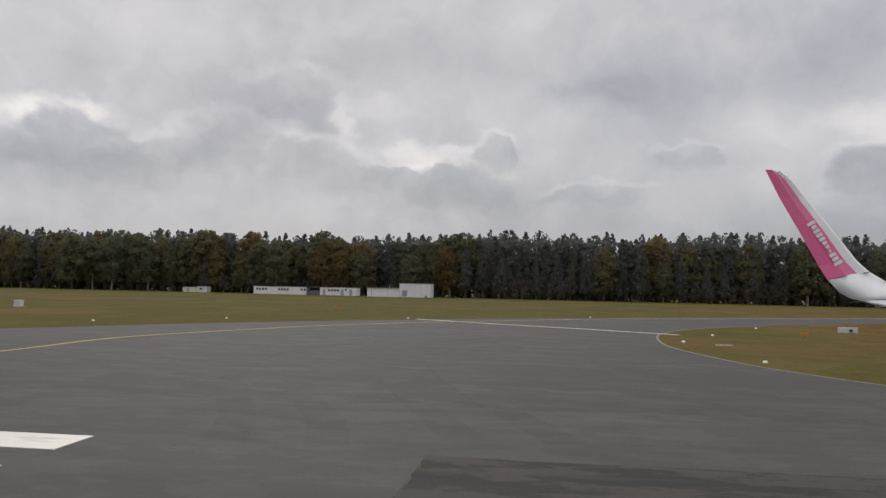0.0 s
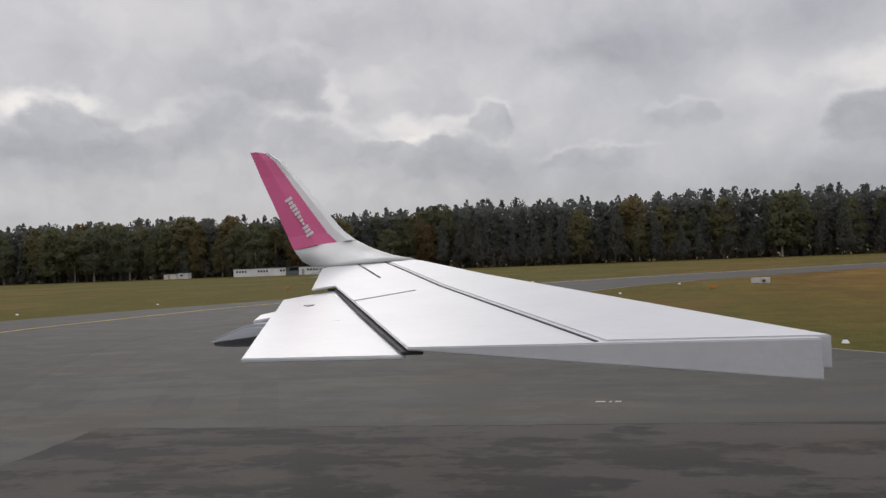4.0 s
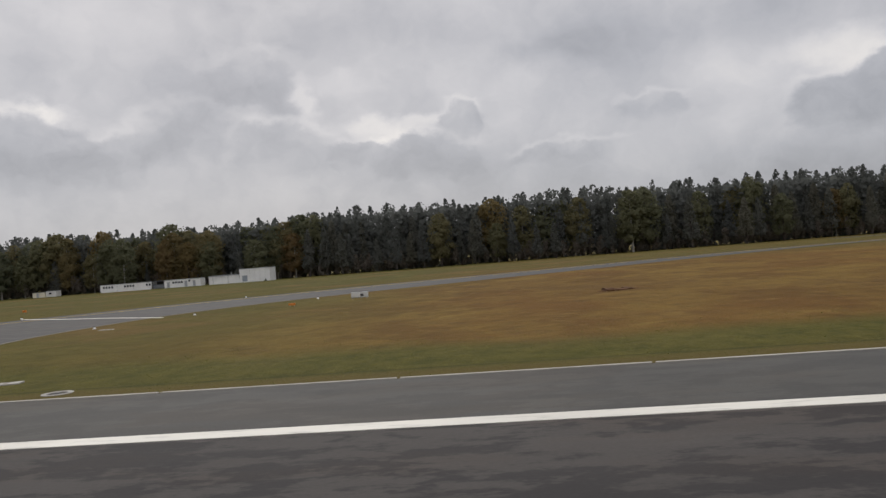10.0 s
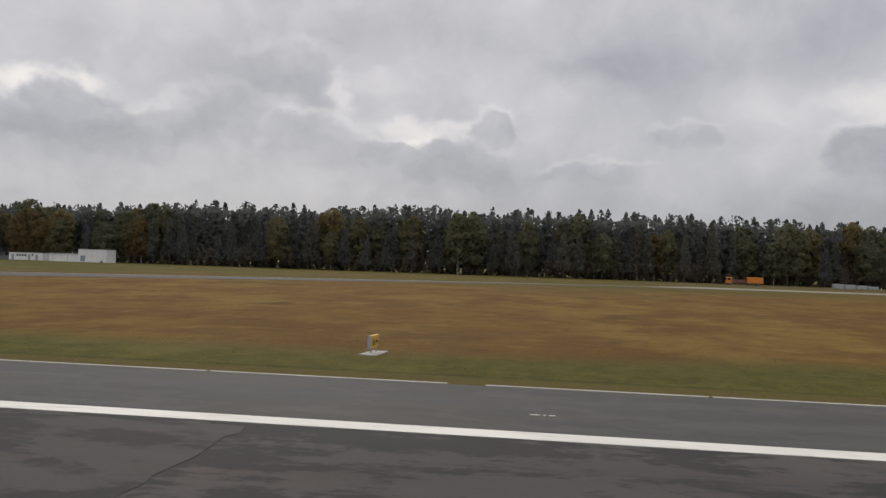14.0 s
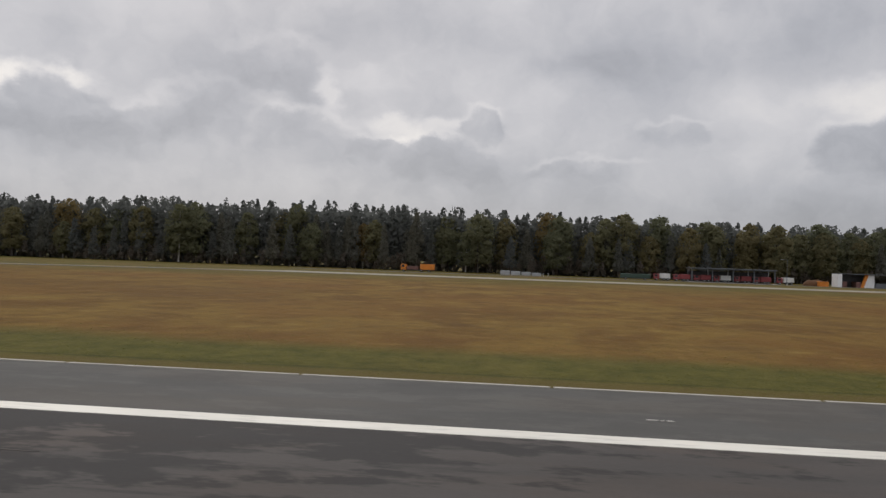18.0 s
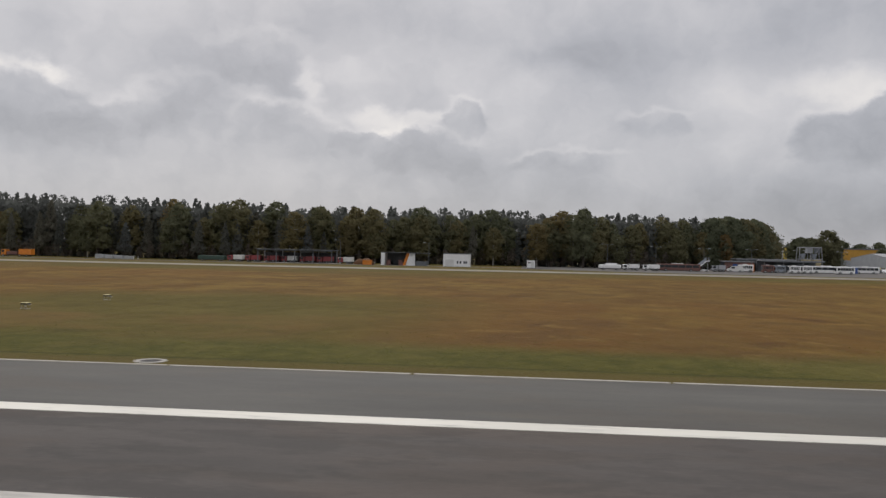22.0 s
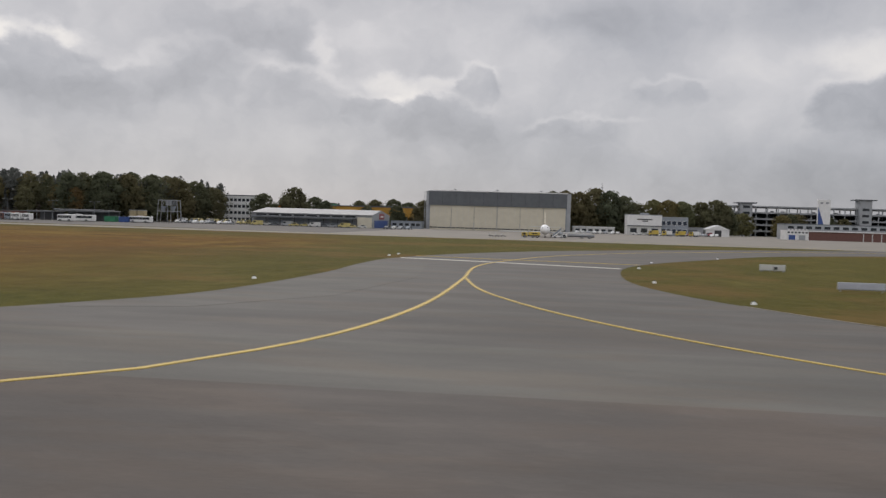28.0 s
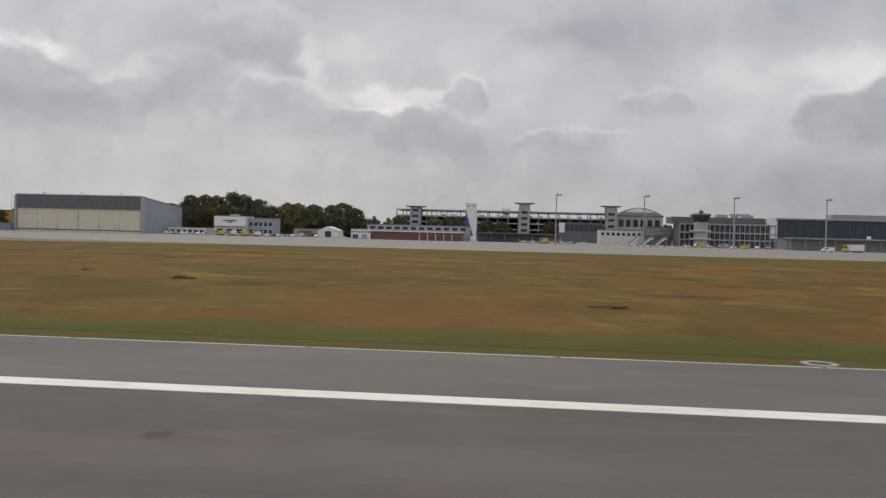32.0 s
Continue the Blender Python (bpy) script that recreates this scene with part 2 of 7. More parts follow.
def asphalt(name, light, dark, stain, amount, spots=(), gloss=0.25):
    """Asphalt with aggregate grain, long streaks along the runway and dark tar stains."""
    m, nt, b = material(name)
    c = coords(nt, "world")
    grain = nd(nt, "ShaderNodeTexNoise", c, None, 14.0, 3.0, 0.7).outputs[0]
    mid = nd(nt, "ShaderNodeTexNoise", coords(nt, "world", (0.16, 0.5, 1)), None, 1.0, 6.0, 0.6).outputs[0]
    streak = nd(nt, "ShaderNodeTexNoise", coords(nt, "world", (0.16, 0.9, 1)), None, 1.0, 6.0, 0.62).outputs[0]
    blot = nd(nt, "ShaderNodeTexNoise", coords(nt, "world", (0.55, 0.95, 1)), None, 1.0, 7.0, 0.68).outputs[0]
    field = nd(nt, "ShaderNodeTexNoise", coords(nt, "world", (0.07, 0.22, 1)), None, 1.0, 4.0, 0.6).outputs[0]
    seam = nd(nt, "ShaderNodeTexNoise", coords(nt, "world", (0.012, 0.9, 1)), None, 1.0, 3.0, 0.6).outputs[0]
    col = mixc(nt, span(nt, mid, 0.33, 0.68), dark, light)
    x, y, z = nd(nt, "ShaderNodeSeparateXYZ", coords(nt, "world")).outputs
    along = mth(nt, "MULTIPLY", span(nt, x, 150.0, 260.0, 1.0, 0.16), amount)
    worn = mth(nt, "MULTIPLY", span(nt, mth(nt, "ADD", mth(nt, "MULTIPLY", blot, 0.55), mth(nt, "MULTIPLY", field, 0.45)), 0.465, 0.52), along)
    col = mixc(nt, worn, col, stain)
    col = mixc(nt, mth(nt, "MULTIPLY", span(nt, streak, 0.56, 0.66), mth(nt, "MULTIPLY", along, 0.7)), col, stain)
    # single oil and damp stains: place, half widths, depth
    shaken = nd(nt, "ShaderNodeTexNoise", coords(nt, "world", (1.0, 0.8, 1)), None, 1.1, 6.0, 0.7).outputs[1]
    shaken = nd(nt, "ShaderNodeVectorMath", nd(nt, "ShaderNodeVectorMath", shaken, (0.5, 0.5, 0.5), op="SUBTRACT").outputs[0], (2.4, 2.6, 0), op="MULTIPLY").outputs[0]
    ground_at = nd(nt, "ShaderNodeVectorMath", coords(nt, "world", (1, 1, 0)), shaken, op="ADD").outputs[0]
    for sx, sy, rx, ry, deep in spots:
        d = nd(nt, "ShaderNodeVectorMath", ground_at, (sx, sy, 0), op="SUBTRACT").outputs[0]
        d = nd(nt, "ShaderNodeVectorMath", d, (1 / rx, 1 / ry, 0), op="MULTIPLY").outputs[0]
        col = mixc(nt, span(nt, nd(nt, "ShaderNodeVectorMath", d, op="LENGTH").outputs[1], 0.55, 1.25, deep, 0.0), col, stain)
    # broad lighter and darker fields where machines have laid and mended the surface
    lot = mth(nt, "ADD", mth(nt, "MULTIPLY", field, 0.90), 0.55)
    col = nd(nt, "ShaderNodeVectorMath", col, nd(nt, "ShaderNodeCombineXYZ", lot, lot, lot).outputs[0], op="MULTIPLY").outputs[0]
    col = mixc(nt, mth(nt, "MULTIPLY", span(nt, seam, 0.55, 0.7), 0.2), col, [k * 0.72 for k in light])
    rust = nd(nt, "ShaderNodeTexNoise", coords(nt, "world", (0.11, 0.30, 1)), None, 1.3, 5.0, 0.6).outputs[0]
    warm = nd(nt, "ShaderNodeVectorMath", col, (1.05, 0.99, 0.94), op="MULTIPLY").outputs[0]
    col = mixc(nt, span(nt, rust, 0.46, 0.60), col, warm)
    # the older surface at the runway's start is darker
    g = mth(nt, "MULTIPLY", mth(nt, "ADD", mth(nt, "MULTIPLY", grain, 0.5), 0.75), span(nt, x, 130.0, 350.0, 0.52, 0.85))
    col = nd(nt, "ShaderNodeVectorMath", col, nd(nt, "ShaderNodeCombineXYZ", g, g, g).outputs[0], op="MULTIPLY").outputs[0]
    nt.links.new(col, b.inputs["Base Color"])
    b.inputs["Roughness"].default_value = 0.85 - 0.4 * (gloss - 0.25)
    b.inputs["Specular IOR Level"].default_value = gloss
    bump(nt, b, grain, 0.25, 0.01)
    return m


def paint(name, col, wear=0.5):
    """Worn road paint."""
    m, nt, b = material(name)
    n = nd(nt, "ShaderNodeTexNoise", coords(nt, "world", (0.5, 2.2, 1)), None, 1.6, 8.0, 0.7).outputs[0]
    n2 = nd(nt, "ShaderNodeTexNoise", coords(nt, "world"), None, 0.25, 3.0, 0.5).outputs[0]
    f = mth(nt, "MULTIPLY", span(nt, n, 0.5, 0.72), wear)
    base = mixc(nt, span(nt, n2, 0.3, 0.7), [k * 0.86 for k in col], col)
    nt.links.new(mixc(nt, f, base, (0.14, 0.135, 0.13)), b.inputs["Base Color"])
    b.inputs["Roughness"].default_value = 0.7
    return m


def meadow(name):
    """Mown airfield grass: green along the pavements, straw and rust-brown in the field."""
    m, nt, b = material(name)
    x, y, z = nd(nt, "ShaderNodeSeparateXYZ", coords(nt, "world")).outputs
    wide = nd(nt, "ShaderNodeTexNoise", coords(nt, "world", (0.022, 0.024, 1)), None, 1.0, 5.0, 0.6).outputs[0]
    mow = nd(nt, "ShaderNodeTexNoise", coords(nt, "world", (0.17, 0.09, 1)), None, 1.0, 7.0, 0.68).outputs[0]
    tuft = nd(nt, "ShaderNodeTexNoise", coords(nt, "world", (1.1, 0.8, 1)), None, 1.0, 5.0, 0.75).outputs[0]
    blade = nd(nt, "ShaderNodeTexNoise", coords(nt, "world"), None, 7.0, 3.0, 0.8).outputs[0]
    jit = mth(nt, "ADD", mth(nt, "MULTIPLY", mth(nt, "SUBTRACT", wide, 0.5), 46.0), mth(nt, "MULTIPLY", mth(nt, "SUBTRACT", mow, 0.5), 9.0))
    yy = mth(nt, "ADD", y, mth(nt, "MULTIPLY", jit, span(nt, y, 22.0, 45.0, 0.06, 1.0)))
    yy = mth(nt, "ADD", yy, span(nt, x, 455.0, 500.0, 0.0, 2.2))
    dry = mth(nt, "MULTIPLY", span(nt, yy, 26.5, 31.0), span(nt, yy, 138.0, 100.0, 0.25, 1.0))
    # greener round the two turn-offs and towards the far apron
    dry = mth(nt, "MULTIPLY", dry, mth(nt, "ADD", span(nt, mth(nt, "ADD", x, mth(nt, "MULTIPLY", jit, 0.4)), 398.0, 418.0, 1.0, 0.08), span(nt, mth(nt, "ADD", x, mth(nt, "MULTIPLY", jit, 0.6)), 468.0, 528.0, 0.0, 0.92)))
    dry = mth(nt, "MULTIPLY", dry, span(nt, mth(nt, "ADD", x, mth(nt, "MULTIPLY", jit, 0.5)), -24.0, 2.0, 0.15, 1.0))
    # mown greener round the approach lights
    tended = mth(nt, "MULTIPLY", span(nt, mth(nt, "ABSOLUTE", mth(nt, "SUBTRACT", mth(nt, "ADD", x, mth(nt, "MULTIPLY", jit, 0.4)), 213.0)), 22.0, 9.0), span(nt, yy, 62.0, 44.0))
    dry = mth(nt, "MULTIPLY", dry, mth(nt, "SUBTRACT", 1.0, mth(nt, "MULTIPLY", tended, 0.75)))
    green = mixc(nt, span(nt, tuft, 0.3, 0.7), (0.066, 0.064, 0.012), (0.110, 0.098, 0.020))
    green = mixc(nt, mth(nt, "MULTIPLY", span(nt, mow, 0.5, 0.7), 0.5), green, (0.17, 0.135, 0.040))
    straw = mixc(nt, span(nt, mow, 0.38, 0.62), (0.124, 0.065, 0.015), (0.200, 0.123, 0.028))
    straw = mixc(nt, mth(nt, "MULTIPLY", span(nt, tuft, 0.45, 0.75), 0.5), straw, (0.10, 0.075, 0.022))
    late = span(nt, x, 430.0, 520.0, 0.0, 0.36)
    straw = mixc(nt, mth(nt, "MULTIPLY", late, span(nt, wide, 0.4, 0.6)), straw, (0.14, 0.125, 0.024))
    straw = mixc(nt, mth(nt, "MULTIPLY", mth(nt, "MULTIPLY", late, 1.6), span(nt, mow, 0.52, 0.64)), straw, (0.215, 0.115, 0.034))
    straw = mixc(nt, mth(nt, "MULTIPLY", mth(nt, "MULTIPLY", late, 1.6), span(nt, mth(nt, "MULTIPLY", tuft, wide), 0.30, 0.36)), straw, (0.20, 0.165, 0.022))
    rusty = nd(nt, "ShaderNodeTexNoise", coords(nt, "world", (0.045, 0.032, 1)), None, 1.0, 6.0, 0.65).outputs[0]
    straw = mixc(nt, mth(nt, "MULTIPLY", span(nt, rusty, 0.48, 0.60), 0.6), straw, (0.155, 0.077, 0.018))
    burnt = mth(nt, "MULTIPLY", span(nt, mth(nt, "MULTIPLY", mow, wide), 0.27, 0.36), 0.7)
    straw = mixc(nt, burnt, straw, (0.100, 0.052, 0.017))
    spot = nd(nt, "ShaderNodeTexNoise", coords(nt, "world", (0.05, 0.05, 1)), None, 1.0, 5.0, 0.62).outputs[0]
    bare = mth(nt, "MULTIPLY", mth(nt, "MULTIPLY", span(nt, spot, 0.50, 0.62), 0.65), span(nt, yy, 24.0, 32.0, 0.15, 1.0))
    green = mixc(nt, bare, green, (0.165, 0.100, 0.034))
    green = mixc(nt, mth(nt, "MULTIPLY", late, mth(nt, "MULTIPLY", mow, 2.0)), green, (0.122, 0.104, 0.018))
    wisp = nd(nt, "ShaderNodeTexNoise", coords(nt, "world", (0.40, 0.42, 1)), None, 1.0, 7.0, 0.72).outputs[0]
    straw = mixc(nt, mth(nt, "MULTIPLY", span(nt, wisp, 0.54, 0.66), 0.6), straw, (0.092, 0.048, 0.013))
    straw = mixc(nt, mth(nt, "MULTIPLY", span(nt, wisp, 0.46, 0.34), 0.5), straw, (0.250, 0.165, 0.048))
    green = mixc(nt, mth(nt, "MULTIPLY", span(nt, wisp, 0.54, 0.66), 0.4), green, (0.050, 0.046, 0.012))
    # in the last field duller, with tall rank tufts and yellow flushes
    tired = span(nt, x, 430.0, 475.0)
    rank = nd(nt, "ShaderNodeTexNoise", coords(nt, "world", (0.075, 0.085, 1)), None, 1.0, 6.0, 0.60).outputs[0]
    flush = nd(nt, "ShaderNodeTexNoise", coords(nt, "world", (0.11, 0.13, 1.7)), None, 0.8, 6.0, 0.62).outputs[0]
    straw = mixc(nt, mth(nt, "MULTIPLY", mth(nt, "MULTIPLY", tired, span(nt, rank, 0.50, 0.60)), 0.55), straw, (0.092, 0.072, 0.013))
    straw = mixc(nt, mth(nt, "MULTIPLY", mth(nt, "MULTIPLY", tired, span(nt, rank, 0.49, 0.40)), 0.6), straw, (0.172, 0.084, 0.020))
    straw = mixc(nt, mth(nt, "MULTIPLY", mth(nt, "MULTIPLY", tired, span(nt, flush, 0.58, 0.66)), 0.65), straw, (0.225, 0.165, 0.020))
    straw = mixc(nt, mth(nt, "MULTIPLY", mth(nt, "MULTIPLY", tired, span(nt, flush, 0.42, 0.34)), 0.7), straw, (0.056, 0.040, 0.013))
    green = mixc(nt, mth(nt, "MULTIPLY", tired, span(nt, yy, 31.0, 26.0, 0.0, 0.6)), green, (0.082, 0.084, 0.014))
    col = mixc(nt, dry, green, straw)
    # a trodden strip and a wheel track beside the kerb
    yk = mth(nt, "ADD", y, mth(nt, "MULTIPLY", mth(nt, "SUBTRACT", mow, 0.5), 0.5))
    near = mth(nt, "MULTIPLY", span(nt, yk, 22.3, 22.9, 0.7, 0.0), span(nt, y, 20.0, 21.0))
    col = mixc(nt, near, col, (0.118, 0.086, 0.027))
    track = mth(nt, "MULTIPLY", span(nt, yk, 22.75, 22.9), span(nt, yk, 23.15, 23.0))
    col = mixc(nt, mth(nt, "MULTIPLY", track, 0.55), col, (0.05, 0.042, 0.014))
    # withered dashes in the field
    dash = nd(nt, "ShaderNodeTexNoise", coords(nt, "world", (0.20, 0.12, 1)), None, 1.0, 6.0, 0.62).outputs[0]
    col = mixc(nt, mth(nt, "MULTIPLY", mth(nt, "MULTIPLY", span(nt, dash, 0.60, 0.68), dry), 0.55), col, (0.078, 0.040, 0.014))
    g = mth(nt, "ADD", mth(nt, "MULTIPLY", blade, 0.75), 0.53)
    col = nd(nt, "ShaderNodeVectorMath", col, nd(nt, "ShaderNodeCombineXYZ", g, g, g).outputs[0], op="MULTIPLY").outputs[0]
    nt.links.new(col, b.inputs["Base Color"])
    b.inputs["Roughness"].default_value = 0.95
    b.inputs["Specular IOR Level"].default_value = 0.1
    bump(nt, b, mth(nt, "ADD", blade, mth(nt, "MULTIPLY", tuft, 2.0)), 0.6, 0.12)
    return m


def leaves(name, stops):
    """Foliage: one hue a tree, each leaf clump a little lighter or darker."""
    m, nt, b = material(name)
    rnd = nt.nodes.new("ShaderNodeObjectInfo").outputs["Random"]
    isl = nt.nodes.new("ShaderNodeNewGeometry").outputs["Random Per Island"]
    col = ramp(nt, rnd, stops)
    g = mth(nt, "ADD", mth(nt, "MULTIPLY", isl, 0.24), 0.84)
    col = nd(nt, "ShaderNodeVectorMath", col, nd(nt, "ShaderNodeCombineXYZ", g, g, g).outputs[0], op="MULTIPLY").outputs[0]
    nt.links.new(col, b.inputs["Base Color"])
    b.inputs["Roughness"].default_value = 0.9
    b.inputs["Specular IOR Level"].default_value = 0.05
    # light shines through the leaves
    through_leaf = nd(nt, "ShaderNodeBsdfTranslucent", col)
    mix = nd(nt, "ShaderNodeMixShader", 0.58)
    nt.links.new(b.outputs[0], mix.inputs[1])
    nt.links.new(through_leaf.outputs[0], mix.inputs[2])
    nt.links.new(mix.outputs[0], nt.nodes["Material Output"].inputs[0])
    return m


STAINS = [(294.4, 17.9, 1.6, 1.0, 0.6), (297.5, 17.9, 0.8, 0.5, 0.5), (172.6, 12.2, 1.9, 1.9, 0.85), (183.5, 13.3, 1.4, 0.9, 0.7), (179.4, 11.9, 2.2, 0.6, 0.6), (169.0, 17.8, 0.7, 0.5, 0.4), (303.2, 18.0, 1.1, 1.6, 0.6),
          (300.4, 19.3, 1.0, 0.4, 0.4), (313.8, 20.2, 0.6, 0.8, 0.5), (315.8, 18.8, 1.0, 1.2, 0.5), (310.9, 10.8, 2.4, 1.6, 0.35), (393.0, 16.6, 1.2, 0.8, 0.65), (400.1, 11.0, 2.4, 1.6, 0.35),
          (508.6, 12.0, 0.6, 0.35, 0.5), (501.2, 18.8, 1.4, 1.4, 0.5), (580.4, 11.7, 0.45, 0.3, 0.7), (128.1, 19.9, 1.5, 1.0, 0.5), (122.3, 19.4, 1.4, 1.3, 0.5)]
SWIRLS = [(-30.0, 31.0, 7.0, 2.4, 0.55), (-38.0, 27.0, 6.0, 1.6, 0.45), (-27.0, 44.0, 5.0, 4.0, 0.40), (-33.0, 22.6, 6.0, 1.2, 0.40), (-41.0, 38.0, 4.0, 5.0, 0.30), (433.0, 40.0, 3.0, 6.0, 0.35), (428.0, 26.0, 8.0, 1.4, 0.40)]
M = {
    "grass": meadow("meadow_grass"),
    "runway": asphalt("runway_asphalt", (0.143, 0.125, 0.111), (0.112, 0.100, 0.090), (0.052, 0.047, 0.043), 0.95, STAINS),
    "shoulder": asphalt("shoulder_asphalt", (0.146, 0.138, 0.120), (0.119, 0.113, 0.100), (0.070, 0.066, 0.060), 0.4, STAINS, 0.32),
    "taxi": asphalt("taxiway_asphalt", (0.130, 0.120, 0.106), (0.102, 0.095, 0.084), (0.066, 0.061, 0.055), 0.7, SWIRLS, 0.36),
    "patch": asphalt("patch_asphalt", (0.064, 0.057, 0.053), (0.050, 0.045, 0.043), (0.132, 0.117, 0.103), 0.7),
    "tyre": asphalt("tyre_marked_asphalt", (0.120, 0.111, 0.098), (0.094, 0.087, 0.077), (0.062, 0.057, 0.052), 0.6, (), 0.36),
    "concrete": plain("apron_concrete", (0.200, 0.180, 0.150), 0.85, 0, 0.16, 0.12, "world"),
    "slab": plain("cast_concrete", (0.36, 0.34, 0.30), 0.85, 0, 0.2, 1.2, "world"),
    "kerbgrey": plain("grey_kerb_concrete", (0.36, 0.335, 0.285), 0.9, 0, 0.2, 1.2, "world"),
    "white": paint("white_road_paint", (0.73, 0.70, 0.61), 0.40),
    "oldwhite": paint("old_white_road_paint", (0.50, 0.47, 0.42), 0.55),
    "yellow": paint("yellow_road_paint", (0.56, 0.40, 0.09), 0.55),
    "pine": leaves("pine_needles", [(0.0, (0.147, 0.156, 0.147)), (0.5, (0.161, 0.165, 0.145)), (1.0, (0.180, 0.173, 0.135))]),
    "spruce": leaves("spruce_needles", [(0.0, (0.135, 0.147, 0.142)), (1.0, (0.155, 0.163, 0.144))]),
    "broad": leaves("broad_leaves", [(0.0, (0.153, 0.163, 0.103)), (0.45, (0.175, 0.173, 0.099)), (0.8, (0.204, 0.173, 0.089)), (1.0, (0.234, 0.175, 0.081))]),
    "olive": leaves("olive_leaves", [(0.0, (0.160, 0.166, 0.088)), (0.6, (0.182, 0.172, 0.084)), (1.0, (0.205, 0.172, 0.078))]),
    "autumn": leaves("autumn_leaves", [(0.0, (0.198, 0.152, 0.073)), (0.5, (0.200, 0.136, 0.066)), (1.0, (0.187, 0.154, 0.075))]),
    "park": leaves("park_leaves", [(0.0, (0.123, 0.139, 0.090)), (0.6, (0.139, 0.143, 0.086)), (1.0, (0.165, 0.145, 0.079))]),
    "brush": leaves("undergrowth_leaves", [(0.0, (0.185, 0.161, 0.133)), (1.0, (0.185, 0.161, 0.133))]),
    "birch": plain("birch_bark", (0.336, 0.314, 0.280), 0.9, 0, 0.35, 2.0),
    "tuft": leaves("grass_blades", [(0.0, (0.165, 0.165, 0.050)), (1.0, (0.165, 0.165, 0.050))]),
    "bark": plain("bark", (0.075, 0.062, 0.052), 0.95, 0, 0.4, 3.0),
    "paintwhite": plain("white_paint", (0.74, 0.74, 0.73), 0.55, 0, 0.08, 0.7),
    "offwhite": plain("grey_white_stucco", (0.60, 0.60, 0.58), 0.75, 0, 0.10, 0.6),
    "sand": plain("sand_coloured_sheet", (0.38, 0.32, 0.19), 0.65, 0, 0.12, 0.8),
    "cream": plain("cream_door_sheet", (0.62, 0.575, 0.46), 0.6, 0, 0.06, 0.5),
    "slate": plain("dark_grey_cladding", (0.115, 0.125, 0.135), 0.55, 0, 0.12, 0.5),
    "bluegrey": plain("blue_grey_cladding", (0.27, 0.30, 0.335), 0.6, 0, 0.10, 0.5),
    "paleblue": plain("pale_blue_grey_sheet", (0.46, 0.48, 0.54), 0.5, 0, 0.10, 1.0),
    "umber": plain("umber_paint", (0.15, 0.055, 0.035), 0.5, 0, 0.12, 1.0),
    "greycl": plain("grey_cladding", (0.33, 0.345, 0.36), 0.6, 0, 0.12, 0.5),
    "roofm": plain("metal_roof", (0.27, 0.27, 0.272), 0.6, 0.0, 0.16, 0.4),
    "darkroof": plain("dark_roof", (0.10, 0.10, 0.105), 0.8, 0, 0.2, 0.6),
    "steel": plain("galvanised_steel", (0.36, 0.37, 0.38), 0.45, 0.6, 0.15, 2.0),
    "darksteel": plain("dark_steel", (0.06, 0.062, 0.066), 0.5, 0.4, 0.2, 2.0),
    "rubber": plain("rubber", (0.02, 0.02, 0.02), 0.9, 0, 0.2, 4.0),
    "glass": glass("window_glass"),
    "blueglass": glass("blue_glass", (0.035, 0.046, 0.068)),
    "red": plain("red_paint", (0.26, 0.046, 0.050), 0.45, 0, 0.12, 1.0),
    "yel": plain("yellow_paint", (0.58, 0.43, 0.08), 0.45, 0, 0.12, 1.0),
    "signyel": plain("sign_yellow", (0.58, 0.34, 0.03), 0.5, 0, 0.1, 1.0),
    "paleyel": plain("pale_yellow_paint", (0.52, 0.44, 0.18), 0.5, 0, 0.12, 1.0),
    "orange": plain("orange_paint", (0.62, 0.20, 0.02), 0.5, 0, 0.12, 1.0),
    "palegreen": plain("pale_green_cladding", (0.30, 0.345, 0.30), 0.6, 0, 0.12, 0.5),
    "ochre": plain("ochre_cladding", (0.50, 0.27, 0.04), 0.6, 0, 0.12, 0.5),
    "blue": plain("blue_paint", (0.04, 0.085, 0.26), 0.5, 0, 0.12, 1.0),
    "green": plain("green_paint", (0.03, 0.20, 0.10), 0.55, 0, 0.15, 1.0),
    "deepgreen": plain("dark_green_tarpaulin", (0.035, 0.065, 0.05), 0.7, 0, 0.15, 1.0),
    "brick": plain("red_brick", (0.165, 0.085, 0.072), 0.9, 0, 0.22, 2.5),
    "earth": plain("dark_soil", (0.100, 0.048, 0.020), 1.0, 0, 0.3, 2.0, "world", 0.5),
    "wing": plain("wing_paint", (0.58, 0.585, 0.60), 0.35, 0, 0.05, 1.2),
    # near-black for the wing's joints and the painted shade before the flap
    "wingdark": plain("wing_gap", (0.03, 0.03, 0.032), 0.7, 0, 0.2, 2.0),
    "winggrey": plain("fairing_grey", (0.27, 0.28, 0.30), 0.4, 0, 0.07, 1.0),
    "magenta": plain("magenta_paint", (0.50, 0.06, 0.18), 0.35, 0, 0.06, 1.0),
}


# ---- mesh helpers ----
def part(name, bm, mat, parent=None, label=""):
    """Links a bmesh as one mesh object under a thing or a part."""
    me = bpy.data.meshes.new(name)
    bm.to_mesh(me)
    bm.free()
    me.materials.append(M[mat])
    ob = new(name, me)
    ob.parent = parent
    if label:
        ob["label"] = label
    return ob


def again(ob, parent, loc=(0, 0, 0)):
    """Another object on the same mesh, under a parent."""
    o = new(ob.name.split(".")[0], ob.data)
    o.parent, o.location = parent, loc
    return o


def thing(name, loc, label, category, group="", kind="", rz=0.0):
    ob = new(name)
    ob.matrix_basis = pose(*loc, 0, 0, rz)
    ob.empty_display_size = 0.3
    return tagged(ob, label, category, group, kind)


